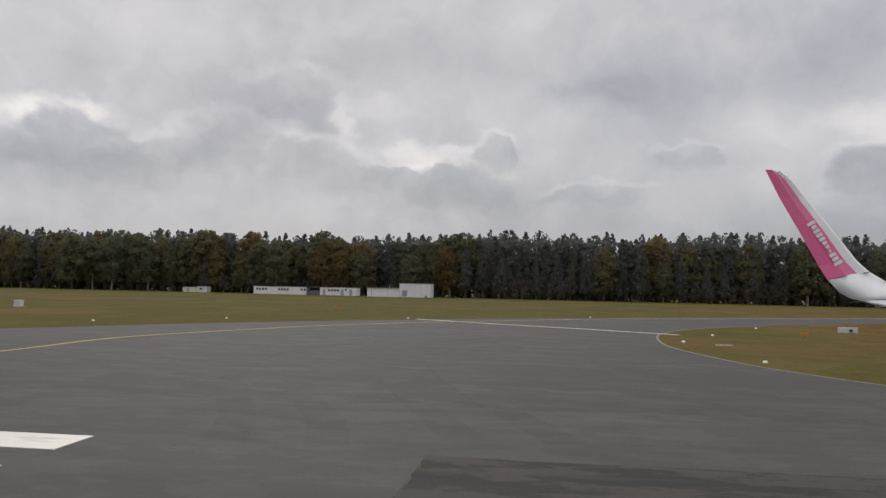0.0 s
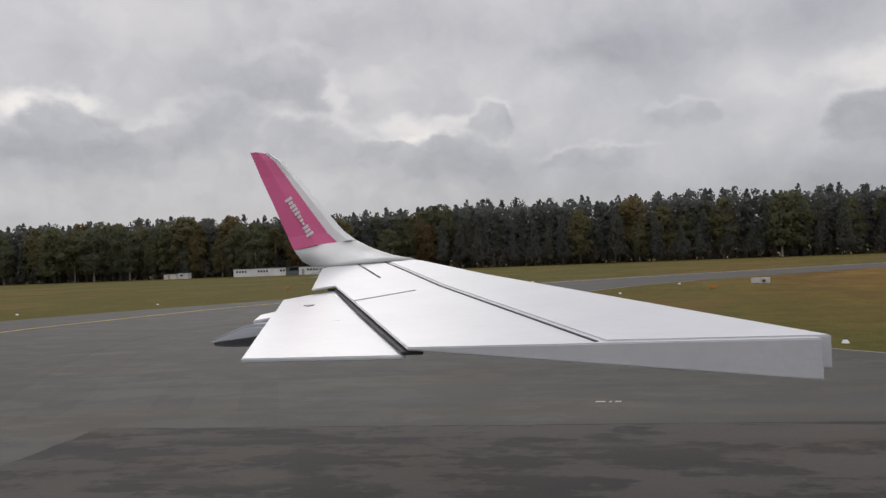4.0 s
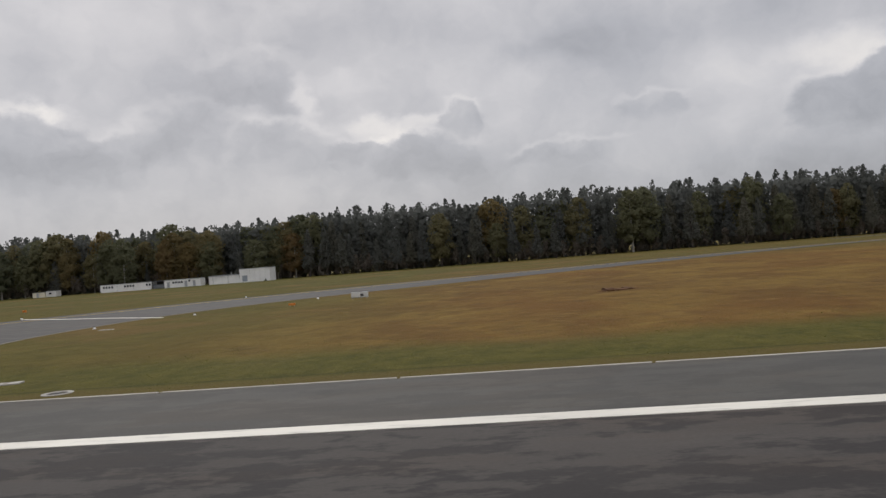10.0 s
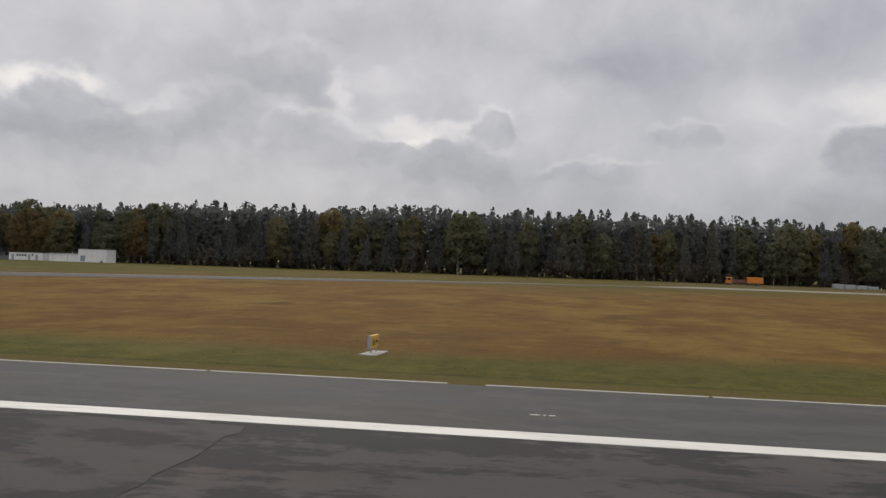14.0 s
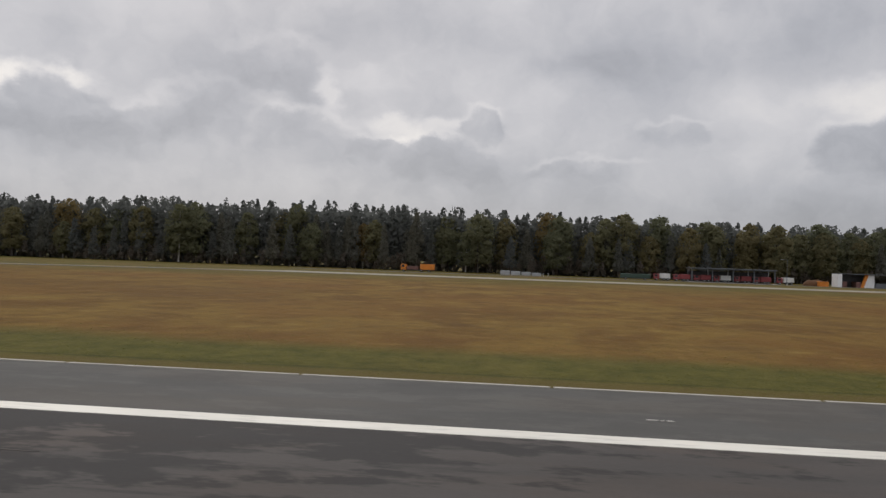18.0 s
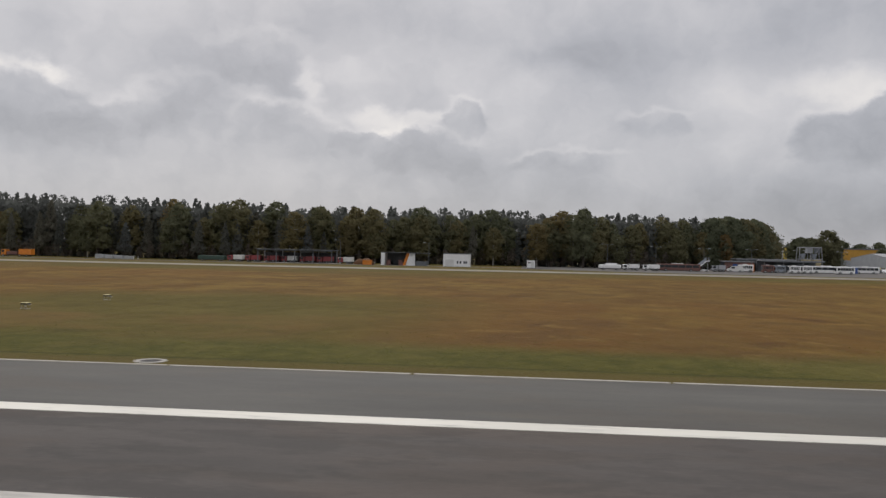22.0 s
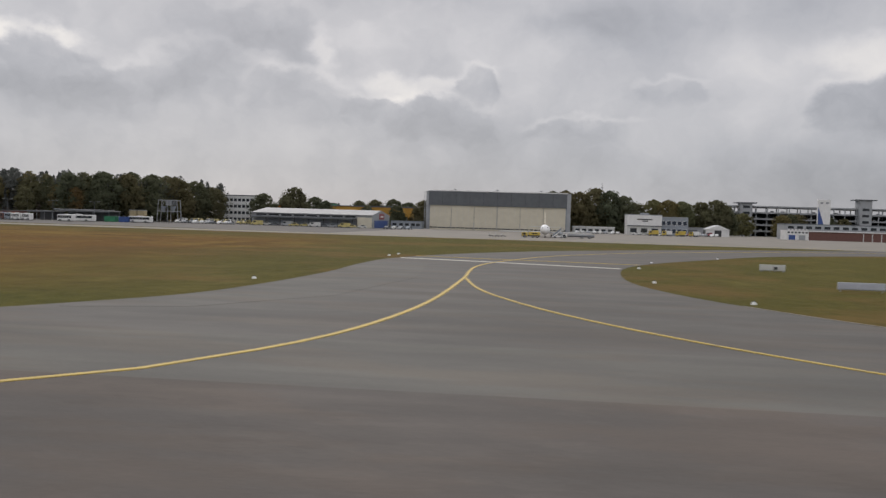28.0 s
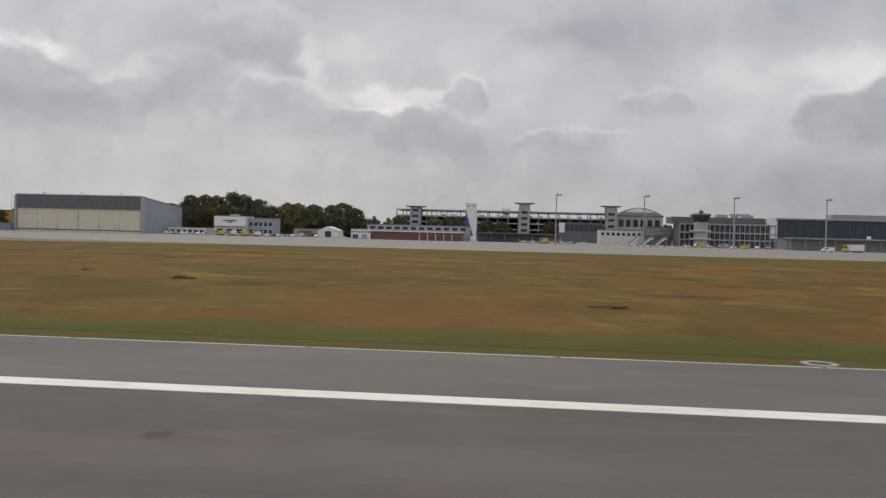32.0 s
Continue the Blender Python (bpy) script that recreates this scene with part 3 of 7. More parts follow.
def bx(x0, x1, y0, y1, z0, z1, bev=0.0, bm=None):
    own = bmesh.new()
    bmesh.ops.create_cube(own, size=1, matrix=Matrix.Translation(((x0 + x1) / 2, (y0 + y1) / 2, (z0 + z1) / 2)) @ Matrix.Diagonal((x1 - x0, y1 - y0, z1 - z0, 1)))
    if bev:
        bmesh.ops.bevel(own, geom=own.edges[:], offset=bev, segments=2, profile=0.6, affect="EDGES")
    return own if bm is None else merge(bm, own)


def merge(bm, other):
    me = bpy.data.meshes.new("tmp")
    other.to_mesh(me)
    other.free()
    bm.from_mesh(me)
    bpy.data.meshes.remove(me)
    return bm


def cyl(r0, r1, p0, p1, seg=10, bm=None):
    """A tapered round bar from p0 to p1."""
    own = bmesh.new()
    d = Vector(p1) - Vector(p0)
    m = Matrix.Translation((Vector(p0) + Vector(p1)) / 2) @ d.to_track_quat("Z", "Y").to_matrix().to_4x4()
    bmesh.ops.create_cone(own, cap_ends=True, segments=seg, radius1=r0, radius2=r1, depth=d.length, matrix=m)
    return own if bm is None else merge(bm, own)


def prism(outline, z0, z1):
    """An upright prism over an outline in x, y."""
    bm = bmesh.new()
    lo = [bm.verts.new((x, y, z0)) for x, y in outline]
    hi = [bm.verts.new((x, y, z1)) for x, y in outline]
    n = len(outline)
    bm.faces.new(hi)
    bm.faces.new(lo[::-1])
    for k in range(n):
        bm.faces.new((lo[k], lo[(k + 1) % n], hi[(k + 1) % n], hi[k]))
    bmesh.ops.recalc_face_normals(bm, faces=bm.faces[:])
    bmesh.ops.triangulate(bm, faces=[f for f in bm.faces if len(f.verts) > 4])
    return bm


def profile(points, x0, x1):
    """An outline in y, z drawn along x."""
    bm = bmesh.new()
    a = [bm.verts.new((x0, y, z)) for y, z in points]
    b = [bm.verts.new((x1, y, z)) for y, z in points]
    n = len(points)
    bm.faces.new(a)
    bm.faces.new(b[::-1])
    for k in range(n):
        bm.faces.new((a[k], b[k], b[(k + 1) % n], a[(k + 1) % n]))
    bmesh.ops.recalc_face_normals(bm, faces=bm.faces[:])
    return bm


def smooth_line(pts, step=1.5):
    """A curve through points in x, y (Catmull-Rom)."""
    p = np.array([pts[0], *pts, pts[-1]], float)
    out = []
    for k in range(1, len(p) - 2):
        n = max(2, int(np.hypot(*(p[k + 1] - p[k])) / step))
        for s in np.linspace(0, 1, n, endpoint=False):
            a, b, c, d = p[k - 1], p[k], p[k + 1], p[k + 2]
            out.append(0.5 * (2 * b + (c - a) * s + (2 * a - 5 * b + 4 * c - d) * s**2 + (3 * b - a - 3 * c + d) * s**3))
    out.append(p[-2])
    return [tuple(q) for q in out]


def ribbon(line, width, z0, z1):
    """A flat band of a width along a line in x, y."""
    q = np.array(line)
    d = np.gradient(q, axis=0)
    d /= np.maximum(np.hypot(d[:, 0], d[:, 1]), 1e-6)[:, None]
    nrm = np.stack([-d[:, 1], d[:, 0]], 1) * width / 2
    bm = bmesh.new()
    rows = [[bm.verts.new((*(c + s * w), z)) for s, z in ((1, z0), (1, z1), (-1, z1), (-1, z0))] for c, w in zip(q, nrm)]
    for r, s in zip(rows, rows[1:]):
        for k in range(3):
            bm.faces.new((r[k], r[k + 1], s[k + 1], s[k]))
    bm.faces.new(rows[0])
    bm.faces.new(rows[-1][::-1])
    bmesh.ops.recalc_face_normals(bm, faces=bm.faces[:])
    return bm


def quick_mesh(name, verts, quads, mat):
    me = bpy.data.meshes.new(name)
    me.vertices.add(len(verts))
    me.vertices.foreach_set("co", np.ascontiguousarray(verts, np.float32).ravel())
    me.loops.add(quads.size)
    me.loops.foreach_set("vertex_index", quads.astype(np.int32).ravel())
    k = quads.shape[1]
    me.polygons.add(len(quads))
    me.polygons.foreach_set("loop_start", np.arange(0, quads.size, k, dtype=np.int32))
    me.update(calc_edges=True)
    me.materials.append(M[mat])
    return me


# ---- ground and pavements ----
# The grass sheet reaches the horizon.
bm = bmesh.new()
bmesh.ops.create_grid(bm, x_segments=8, y_segments=8, size=4400, matrix=Matrix.Translation((300, 300, 0)))
tagged(part("ground", bm, "grass"), "mown airfield grass, green at the edges and straw-brown in the field", "ground", kind="structure")

ENTRY_L = smooth_line([(-122, 20), (-100, 24), (-82, 33), (-68, 46), (-62, 56), (-53, 68), (-39, 84), (-20, 101), (8, 121), (36, 140), (66, 152), (100, 163)])
ENTRY_R = smooth_line([(-15.2, 20), (-16, 21.3), (-17, 22.1), (-19.7, 25.3), (-22.9, 30), (-25.4, 34.7), (-27.0, 40), (-28.4, 50), (-26.4, 64), (-19, 77), (-6, 90), (10, 104), (28, 120), (48, 135), (74, 146), (110, 150)])
TURN_L = smooth_line([(409, 20), (412.4, 21.1), (414.2, 21.8), (416.5, 23.9), (418.4, 26.9), (420.9, 33), (422, 46), (421.8, 58), (422.8, 68), (428.6, 84), (440, 102), (462, 126), (492, 150), (506, 164)])
TURN_R = smooth_line([(456, 20), (453.2, 21), (450.2, 23.8), (446.4, 28.6), (443.3, 33.8), (440.6, 40.5), (439.3, 48.7), (440.3, 60.9), (443.3, 70.4), (450.1, 83), (464, 104), (492, 126), (530, 145), (556, 150)])
entry_poly = ENTRY_L + ENTRY_R[::-1]
turn_poly = TURN_L + TURN_R[::-1]

runway = tagged(part("runway", prism([(-36.9, -23.6), (1300, -23.6), (1300, 15.2), (-36.9, 15.2)], -0.3, 0.012), "runway"),
                "dark grey asphalt runway with tar stains and tyre streaks", "runway", kind="structure")
shoulder = tagged(part("runway_shoulder", prism([(-700, -23.6), (-36.9, -23.6), (-36.9, 15.2), (1300, 15.2), (1300, 21.15), (-700, 21.15)], -0.3, 0.010), "shoulder"),
                  "lighter grey asphalt shoulder along the runway edge", "runway shoulder", kind="structure")
taxi_a = tagged(part("taxiway_entry", prism(entry_poly, -0.3, 0.006), "taxi"), "wide grey asphalt taxiway curving away from the runway", "taxiway", kind="structure")
taxi_b = tagged(part("taxiway_turnoff", prism(turn_poly, -0.3, 0.006), "taxi"), "grey asphalt taxiway turning off towards the apron", "taxiway", kind="structure")
taxi_c = tagged(part("taxiway_parallel", prism([(70, 150), (1300, 150), (1300, 163.5), (80, 163.5)], -0.3, 0.016), "concrete"),
                "pale concrete taxiway running parallel to the runway", "taxiway", kind="structure")
tagged(part("apron_asphalt", prism([(232, 186), (262, 172), (352, 168), (395, 163.4), (395, 420), (232, 230)], -0.3, 0.008), "taxi"),
       "grey asphalt vehicle park beside the forest", "apron", kind="structure")
tagged(part("apron", prism([(392, 163.4), (1300, 163.4), (1300, 470), (392, 470)], -0.3, 0.012), "concrete"),
       "pale concrete apron in front of hangar and terminal", "apron", kind="structure")
tagged(part("service_road", prism([(70, 193), (240, 193), (240, 199), (70, 199)], -0.3, 0.008), "taxi"), "narrow asphalt service road along the forest", "road", kind="structure")

# Dark resurfaced strips at the runway's start
part("concrete_patch", prism([(418.6, 25.6), (421.4, 32.5), (422.4, 44.5), (422.3, 60), (426.2, 60), (427.6, 45), (426.0, 33), (422.5, 27)], 0.0, 0.012), "shoulder", taxi_b, "paler asphalt strip")
def ragged(pts, step, amp, seed):
    """An outline broken up into short uneven pieces."""
    g, out = np.random.default_rng(seed), []
    for p, q in zip(np.array(pts), np.roll(np.array(pts), -1, axis=0)):
        n = max(1, int(np.hypot(*(q - p)) / step))
        for k in range(n):
            out.append(tuple(p + (q - p) * k / n + g.normal(size=2) * amp * (k > 0)))
    return out


part("asphalt_patch", prism(ragged([(-21.3, 10.6), (-18.9, 14.7), (-16.4, 15.15), (-9.0, 14.7), (49.0, 14.5), (49.3, 6.0), (-22.0, 6.0)], 0.5, 0.06, 8), 0.0, 0.0205), "patch", runway)
for line in ([(-41.0, 15.6), (-41.9, 18.6), (-43.4, 21.9), (-45.5, 27.4), (-46.9, 33.6), (-46.7, 39.1), (-45.0, 43.2)], [(-36.4, 17.0), (-38.2, 22.0), (-40.5, 29.3), (-42.0, 36.4), (-41.9, 45.1), (-39.0, 50.2)]):
    for off in (0.0, 2.1):
        part("tyre_mark", ribbon(smooth_line([(px + off, py) for px, py in line]), 0.9, 0.0, 0.0105), "tyre", taxi_a, "faint curved tyre mark")
part("asphalt_patch", prism(ragged([(-36.9, 15.1), (-36.8, 8.2), (-27, 7.6), (-12.5, 8.4), (-11.4, 14.6), (-20, 14.4), (-24, 15.1)], 0.45, 0.05, 5), 0.0, 0.018), "patch", runway)
for k, (x, y, w, d) in enumerate(((118, 12.2, 2.2, 0.22), (112.5, 11.4, 1.6, 0.3), (121.5, 11.9, 2.8, 0.12), (262.8, 17.2, 0.7, 0.08), (264.6, 17.0, 0.8, 0.07))):
    a = np.linspace(0, 2 * math.pi, 22, endpoint=False)
    rr = 1 + 0.22 * np.sin(3 * a + k) + 0.15 * np.sin(5 * a + 2 * k)
    part("tar_stain", prism([(x + w / 2 * r * math.cos(u), y + d / 2 * r * math.sin(u)) for u, r in zip(a, rr)], 0.0, 0.017), "patch", runway)

for line in ([(-22.1, 10.5), (-19.1, 15.5), (-16.5, 20.3)], [(-8.6, 14.8), (-9.3, 12.2), (-10.0, 9.4)], [(288.8, 15.7), (288.76, 17.2), (288.95, 18.6), (288.88, 20.2)], [(176.3, 11.2), (176.2, 12.8), (176.35, 14.6)]):
    part("joint", ribbon(smooth_line(line, 0.6), 0.028, 0.0, 0.0145), "tyre", runway, "narrow dark joint")
part("tyre_mark", ribbon([(386.0, 9.16), (392.5, 9.2), (399.0, 9.1)], 0.16, 0.0, 0.0165), "patch", runway, "thin dark streak")

# Paint
for x0, x1 in ((-10.7, 404.0), (460.0, 1250.0)):
    part("edge_line", prism([(x0, 14.88), (x1, 14.88), (x1, 15.52), (x0, 15.52)] if x0 > 0 else [(x0, 14.88), (x1, 14.88), (x1, 15.52), (x0 + 0.12, 15.52)], 0.0, 0.024), "white", runway, "solid white edge line")
for k in range(14):
    y1 = 15.43 - 2.71 * k
    part("threshold_bar", prism([(-66.5, y1 - 1.36), (-43.55, y1 - 1.36), (-43.6, y1), (-66.5, y1)], 0.0, 0.024), "white", runway)
for s in (1, -1):
    yc = -1.2 + s * 9.0
    part("aiming_point_mark", prism([(199.1, yc - 2.1), (230.0, yc - 2.1), (230.0, yc + 2.1), (199.1, yc + 2.1)], 0.0, 0.024), "oldwhite", runway)
for k in range(28):
    part("centre_line_dash", prism([(-20 + 42 * k, -1.5), (0 + 42 * k, -1.5), (0 + 42 * k, -0.9), (-20 + 42 * k, -0.9)], 0.0, 0.024), "white", runway)
lead = smooth_line([(-70, 4), (-63, 15), (-59, 24), (-57.6, 32), (-57.8, 41), (-55.4, 50), (-51, 61), (-43, 73), (-28, 90), (-6, 107), (22, 127), (58, 147), (92, 157), (150, 157)])
part("taxi_line", ribbon(lead, 0.17, 0.0, 0.026), "yellow", taxi_a, "thin yellow guide line")
part("hold_line", ribbon([(-47.5, 75.8), (-40, 70.2), (-33, 65.8), (-26.0, 60.6)], 0.34, 0.0, 0.026), "white", taxi_a, "pale hold line")
part("taxi_line", ribbon(smooth_line([(362, -1.2), (384, -0.6), (402, 2.0), (415, 7.2), (424.5, 14.2), (427, 17.6), (428.7, 22), (429.7, 28), (430.1, 35), (430.1, 46), (429.9, 58), (431.6, 68), (437, 84), (450, 104), (476, 128), (510, 147), (545, 156)]), 0.18, 0.0, 0.028), "yellow", taxi_b, "yellow guide line")
part("taxi_line", ribbon(smooth_line([(492, -1.2), (474, 0.2), (462.5, 4.6), (452.5, 10.4), (448.6, 13.4), (445.2, 16.5), (441.6, 20.0), (438.1, 24.3), (435.1, 29.2), (433.0, 34.0), (431.4, 39), (430.2, 46)]), 0.14, 0.0, 0.030), "yellow", taxi_b, "yellow guide line")
part("hold_line", ribbon([(423.0, 67.3), (429, 65.6), (435, 63.4), (440.2, 61.6)], 0.5, 0.0, 0.026), "white", taxi_b, "pale hold line")
part("hold_line", ribbon([(423.6, 71.8), (430, 70.6), (436, 69.6), (442.4, 68.6)], 0.3, 0.0, 0.026), "yellow", taxi_b, "yellow hold line")
part("taxi_line", ribbon([(80, 156.8), (700, 156.8), (1290, 156.8)], 0.22, 0.016, 0.026), "yellow", taxi_c)

# Concrete kerb stones along the runway's grass edge
kerb = thing("kerb", (0, 0, 0), "row of pale concrete kerb stones between shoulder and grass", "kerb", kind="structure")
stone = part("kerb_stone", bx(0, 6.5, 21.15, 21.32, -0.1, 0.028, 0.008), "kerbgrey", kerb)
stone.location.x = -14.0
xs = [x for x in np.arange(-7.4, 660, 6.6) if not 405 < x < 453]
for x in xs:
    if 51 < x < 53 or 376 < x < 378:
        part("kerb_stone", bx(x + 0.9, x + 6.5, 21.15, 21.32, -0.1, 0.028, 0.008), "kerbgrey", kerb)
    else:
        again(stone, kerb, (x, 0, 0))
part("kerb_stone", bx(-16.0, -14.06, 21.15, 21.32, -0.1, 0.028, 0.008), "kerbgrey", kerb)
part("kerb_stone", ribbon(ENTRY_R[2:44], 0.15, -0.1, 0.022), "concrete", kerb)
part("kerb_stone", ribbon(TURN_R[2:14], 0.15, -0.1, 0.022), "concrete", kerb)


# ---- airfield lights, signs and slabs ----
def ring_base():
    """Round concrete light base flush in the grass, with a domed light."""
    t = thing("runway_edge_light", (0, 0, 0), "flush runway edge light in a round white concrete ring", "airfield light", "runway edge lights")
    bm = bmesh.new()
    n = 28
    prof = [(0.30, -0.05), (0.30, 0.018), (0.33, 0.024), (0.425, 0.024), (0.45, 0.018), (0.45, -0.05)]
    rings = [[bm.verts.new((r * math.cos(2 * math.pi * k / n), r * math.sin(2 * math.pi * k / n), z)) for k in range(n)] for r, z in prof]
    for a, b in zip(rings, rings[1:]):
        for k in range(n):
            bm.faces.new((a[k], a[(k + 1) % n], b[(k + 1) % n], b[k]))
    bmesh.ops.recalc_face_normals(bm, faces=bm.faces[:])
    part("ring", bm, "slab", t)
    part("pit", cyl(0.30, 0.30, (0, 0, -0.05), (0, 0, 0.008), 20), "patch", t)
    part("lens", cyl(0.09, 0.06, (0, 0, 0.0), (0, 0, 0.030), 12), "darksteel", t)
    return t


first = ring_base()
first.location = (-11.1, 22.35, 0)
for x in (25.6, 65.8, 104.7, 144.1, 183.4, 222.7, 264.0, 303.9, 343.8, 384.4, 406.1, 458.6, 500.0, 537.4, 593.3, 632.9):
    copy_thing(first, pose(x, 22.0 if x > 30 else 22.3, 0))


def edge_light():
    """Low taxiway edge light: white pot with a small lens."""
    t = thing("edge_light", (0, 0, 0), "small white taxiway edge light on the grass verge", "airfield light", "taxiway edge lights")
    part("pot", cyl(0.12, 0.085, (0, 0, 0), (0, 0, 0.07), 14), "paintwhite", t)
    part("collar", cyl(0.08, 0.055, (0, 0, 0.07), (0, 0, 0.11), 14), "paintwhite", t)
    part("lens", cyl(0.045, 0.02, (0, 0, 0.11), (0, 0, 0.16), 12), "blueglass", t)
    return t


pot = edge_light()
pot.location = (-19.1, 27.1, 0)
for x, y in ((-25.3, 38.9), (-26.9, 52.4), (-23.6, 61.2), (-48.6, 77.2), (-68.8, 57.4), (-17.5, 75.0), (-31.0, 93.0), (413.7, 24.3), (420.1, 40.1), (421.4, 70.6),
             (421.6, 74.2), (441.7, 63.2), (440.7, 47.6), (449.9, 26.2), (443.3, 36.4), (444.0, 73.6), (-62.4, 67.0), (452.6, 88.0)):
    copy_thing(pot, pose(x, y, 0))


def post_light():
    """Elevated runway edge light on a short stem and a slab."""
    t = thing("runway_light", (0, 0, 0), "elevated runway edge light on a short grey stem", "airfield light", "elevated runway lights")
    part("slab", bx(-0.19, 0.19, -0.19, 0.19, -0.02, 0.03, 0.01), "slab", t)
    part("stem", cyl(0.05, 0.05, (0, 0, 0.05), (0, 0, 0.40)), "steel", t)
    part("head", cyl(0.08, 0.11, (0, 0, 0.36), (0, 0, 0.47), 12), "yel", t)
    part("lens", cyl(0.09, 0.05, (0, 0, 0.47), (0, 0, 0.54), 12), "glass", t)
    return t


post = post_light()
post.location = (154.5, 22.4, 0)
for x in (365.8, 278.0):
    copy_thing(post, pose(x, 22.7, 0))


def slab(x, y, w, d, rz=0.0):
    t = thing("cover_slab", (x, y, 0), "flat pale concrete cover slab in the grass", "slab", "cover slabs", rz=rz)
    part("plate", bx(-w / 2, w / 2, -d / 2, d / 2, -0.05, 0.04, 0.012), "slab", t)
    part("joint", bx(-0.015, 0.015, -d / 2 + 0.05, d / 2 - 0.05, 0.03, 0.046), "earth", t)


for s in ((-19.6, 31.0, 0.9, 0.4, 8), (-14.7, 25.3, 0.95, 0.55, 12), (535.2, 26.5, 1.1, 0.5, 0), (470.0, 22.2, 1.2, 0.5, 0), (-24.9, 50.3, 0.9, 0.4, 10), (452.3, 23.4, 0.9, 0.35, 0), (452.6, 21.6, 0.8, 0.3, 0)):
    slab(*s)


def inset_mark(x, y=17.4):
    t = thing("inset_light", (x, y, 0.010), "worn white marks round an inset pavement light", "inset light", "inset pavement lights")
    part("mark", bx(-0.24, -0.04, -0.04, 0.04, -0.02, 0.012), "oldwhite", t)
    part("mark", bx(0.04, 0.09, -0.035, 0.035, -0.02, 0.012), "oldwhite", t)
    part("mark", bx(0.16, 0.29, -0.04, 0.04, -0.02, 0.012), "oldwhite", t)


for x in (-26.9, 14.5, 54.4, 93.9, 133.3, 172.6, 211.9, 250.7, 291.2, 331.0, 370.9, 409.6, 448.8, 484.2, 523.8, 563.4, 603.0):
    inset_mark(x)
t = thing("manhole", (452.2, 17.4, 0.01), "round steel cover in a dark tar patch", "manhole")
part("tar_patch", cyl(0.9, 0.9, (0, 0, -0.02), (0, 0, 0.008), 18), "patch", t)
part("cover", cyl(0.36, 0.34, (0, 0, 0), (0, 0, 0.022), 18), "steel", t)


def letters(text, size, parent, loc, rot, mat):
    cu = bpy.data.curves.new("letter", "FONT")
    cu.body, cu.size, cu.extrude, cu.align_x = text, size, 0.006, "CENTER"
    tmp = bpy.data.objects.new("letter", cu)
    me = bpy.data.meshes.new_from_object(tmp)
    bpy.data.objects.remove(tmp)
    me.materials.append(M[mat])
    ob = new("letter", me)
    ob.parent = parent
    ob.matrix_basis = pose(*loc, *rot)
    return ob


def taxi_sign(x, y, rz, w, h, readable):
    t = thing("taxiway_sign", (x, y, 0), "yellow taxiway sign with black marking on a concrete slab", "sign", rz=rz)
    part("slab", bx(-w * 0.8, w * 0.95, -0.3, 0.3, -0.04, 0.04, 0.01), "slab", t)
    for s in (-0.36, 0.36):
        part("leg", cyl(0.03, 0.03, (s * w, 0, 0.06), (s * w, 0, 0.22), 8), "steel", t)
    part("panel", bx(-w / 2, w / 2, -0.06, 0.06, 0.2, 0.2 + h, 0.015), "signyel", t, "yellow panel")
    part("end_cap", bx(-w / 2 - 0.03, -w / 2, -0.07, 0.07, 0.19, 0.21 + h, 0.01), "greycl", t)
    part("end_cap", bx(w / 2, w / 2 + 0.03, -0.07, 0.07, 0.19, 0.21 + h, 0.01), "greycl", t)
    if readable:
        letters("A", h * 0.72, t, (-w * 0.2, -0.066, 0.2 + h * 0.24), (90, 0, 0), "rubber")
        bm = prism([(0, 0.022), (0.16, 0.022), (0.16, 0.08), (0.27, 0), (0.16, -0.08), (0.16, -0.022), (0, -0.022)], 0, 0.008)
        bm.transform(pose(0.02, -0.062, 0.2 + h * 0.5, 90, 0, 0))
        part("arrow", bm, "rubber", t, "black arrow")
    else:
        for a, b in ((0.24, 0.44), (0.54, 0.74)):
            part("mark", bx(-0.30 * w, -0.04 * w, -0.070, -0.060, 0.2 + h * a, 0.2 + h * b), "rubber", t)
        bm = prism([(0, 0.02), (0.12, 0.02), (0.12, 0.07), (0.22, 0), (0.12, -0.07), (0.12, -0.02), (0, -0.02)], 0, 0.008)
        bm.transform(pose(0.03, -0.062, 0.2 + h * 0.5, 90, 0, 0))
        part("arrow", bm, "rubber", t, "black arrow")


taxi_sign(48.6, 27.2, 84, 0.78, 0.44, True)
taxi_sign(516.2, 26.4, 72, 0.62, 0.38, False)


def board(x, y, w, h, two):
    t = thing("guidance_board", (x, y, 0), "grey back of an airfield guidance board on short legs", "sign", "guidance boards")
    n = 2 if two else 1
    for k in range(n):
        a = -w / 2 + k * w / n
        part("panel", bx(a + 0.02, a + w / n - 0.02, -0.06, 0.06, 0.15, 0.15 + h, 0.015), "offwhite" if two else "paleblue", t)
        part("leg", cyl(0.03, 0.03, (a + 0.15, 0, 0), (a + 0.15, 0, 0.16), 8), "steel", t)
        part("leg", cyl(0.03, 0.03, (a + w / n - 0.15, 0, 0), (a + w / n - 0.15, 0, 0.16), 8), "steel", t)
        if two and k:
            part("cabinet", bx(a + 0.1, a + 0.35, -0.09, -0.06, 0.22, h, 0.01), "darksteel", t)
    part("rail", bx(-w / 2, w / 2, -0.03, 0.03, 0.11, 0.15), "steel", t)


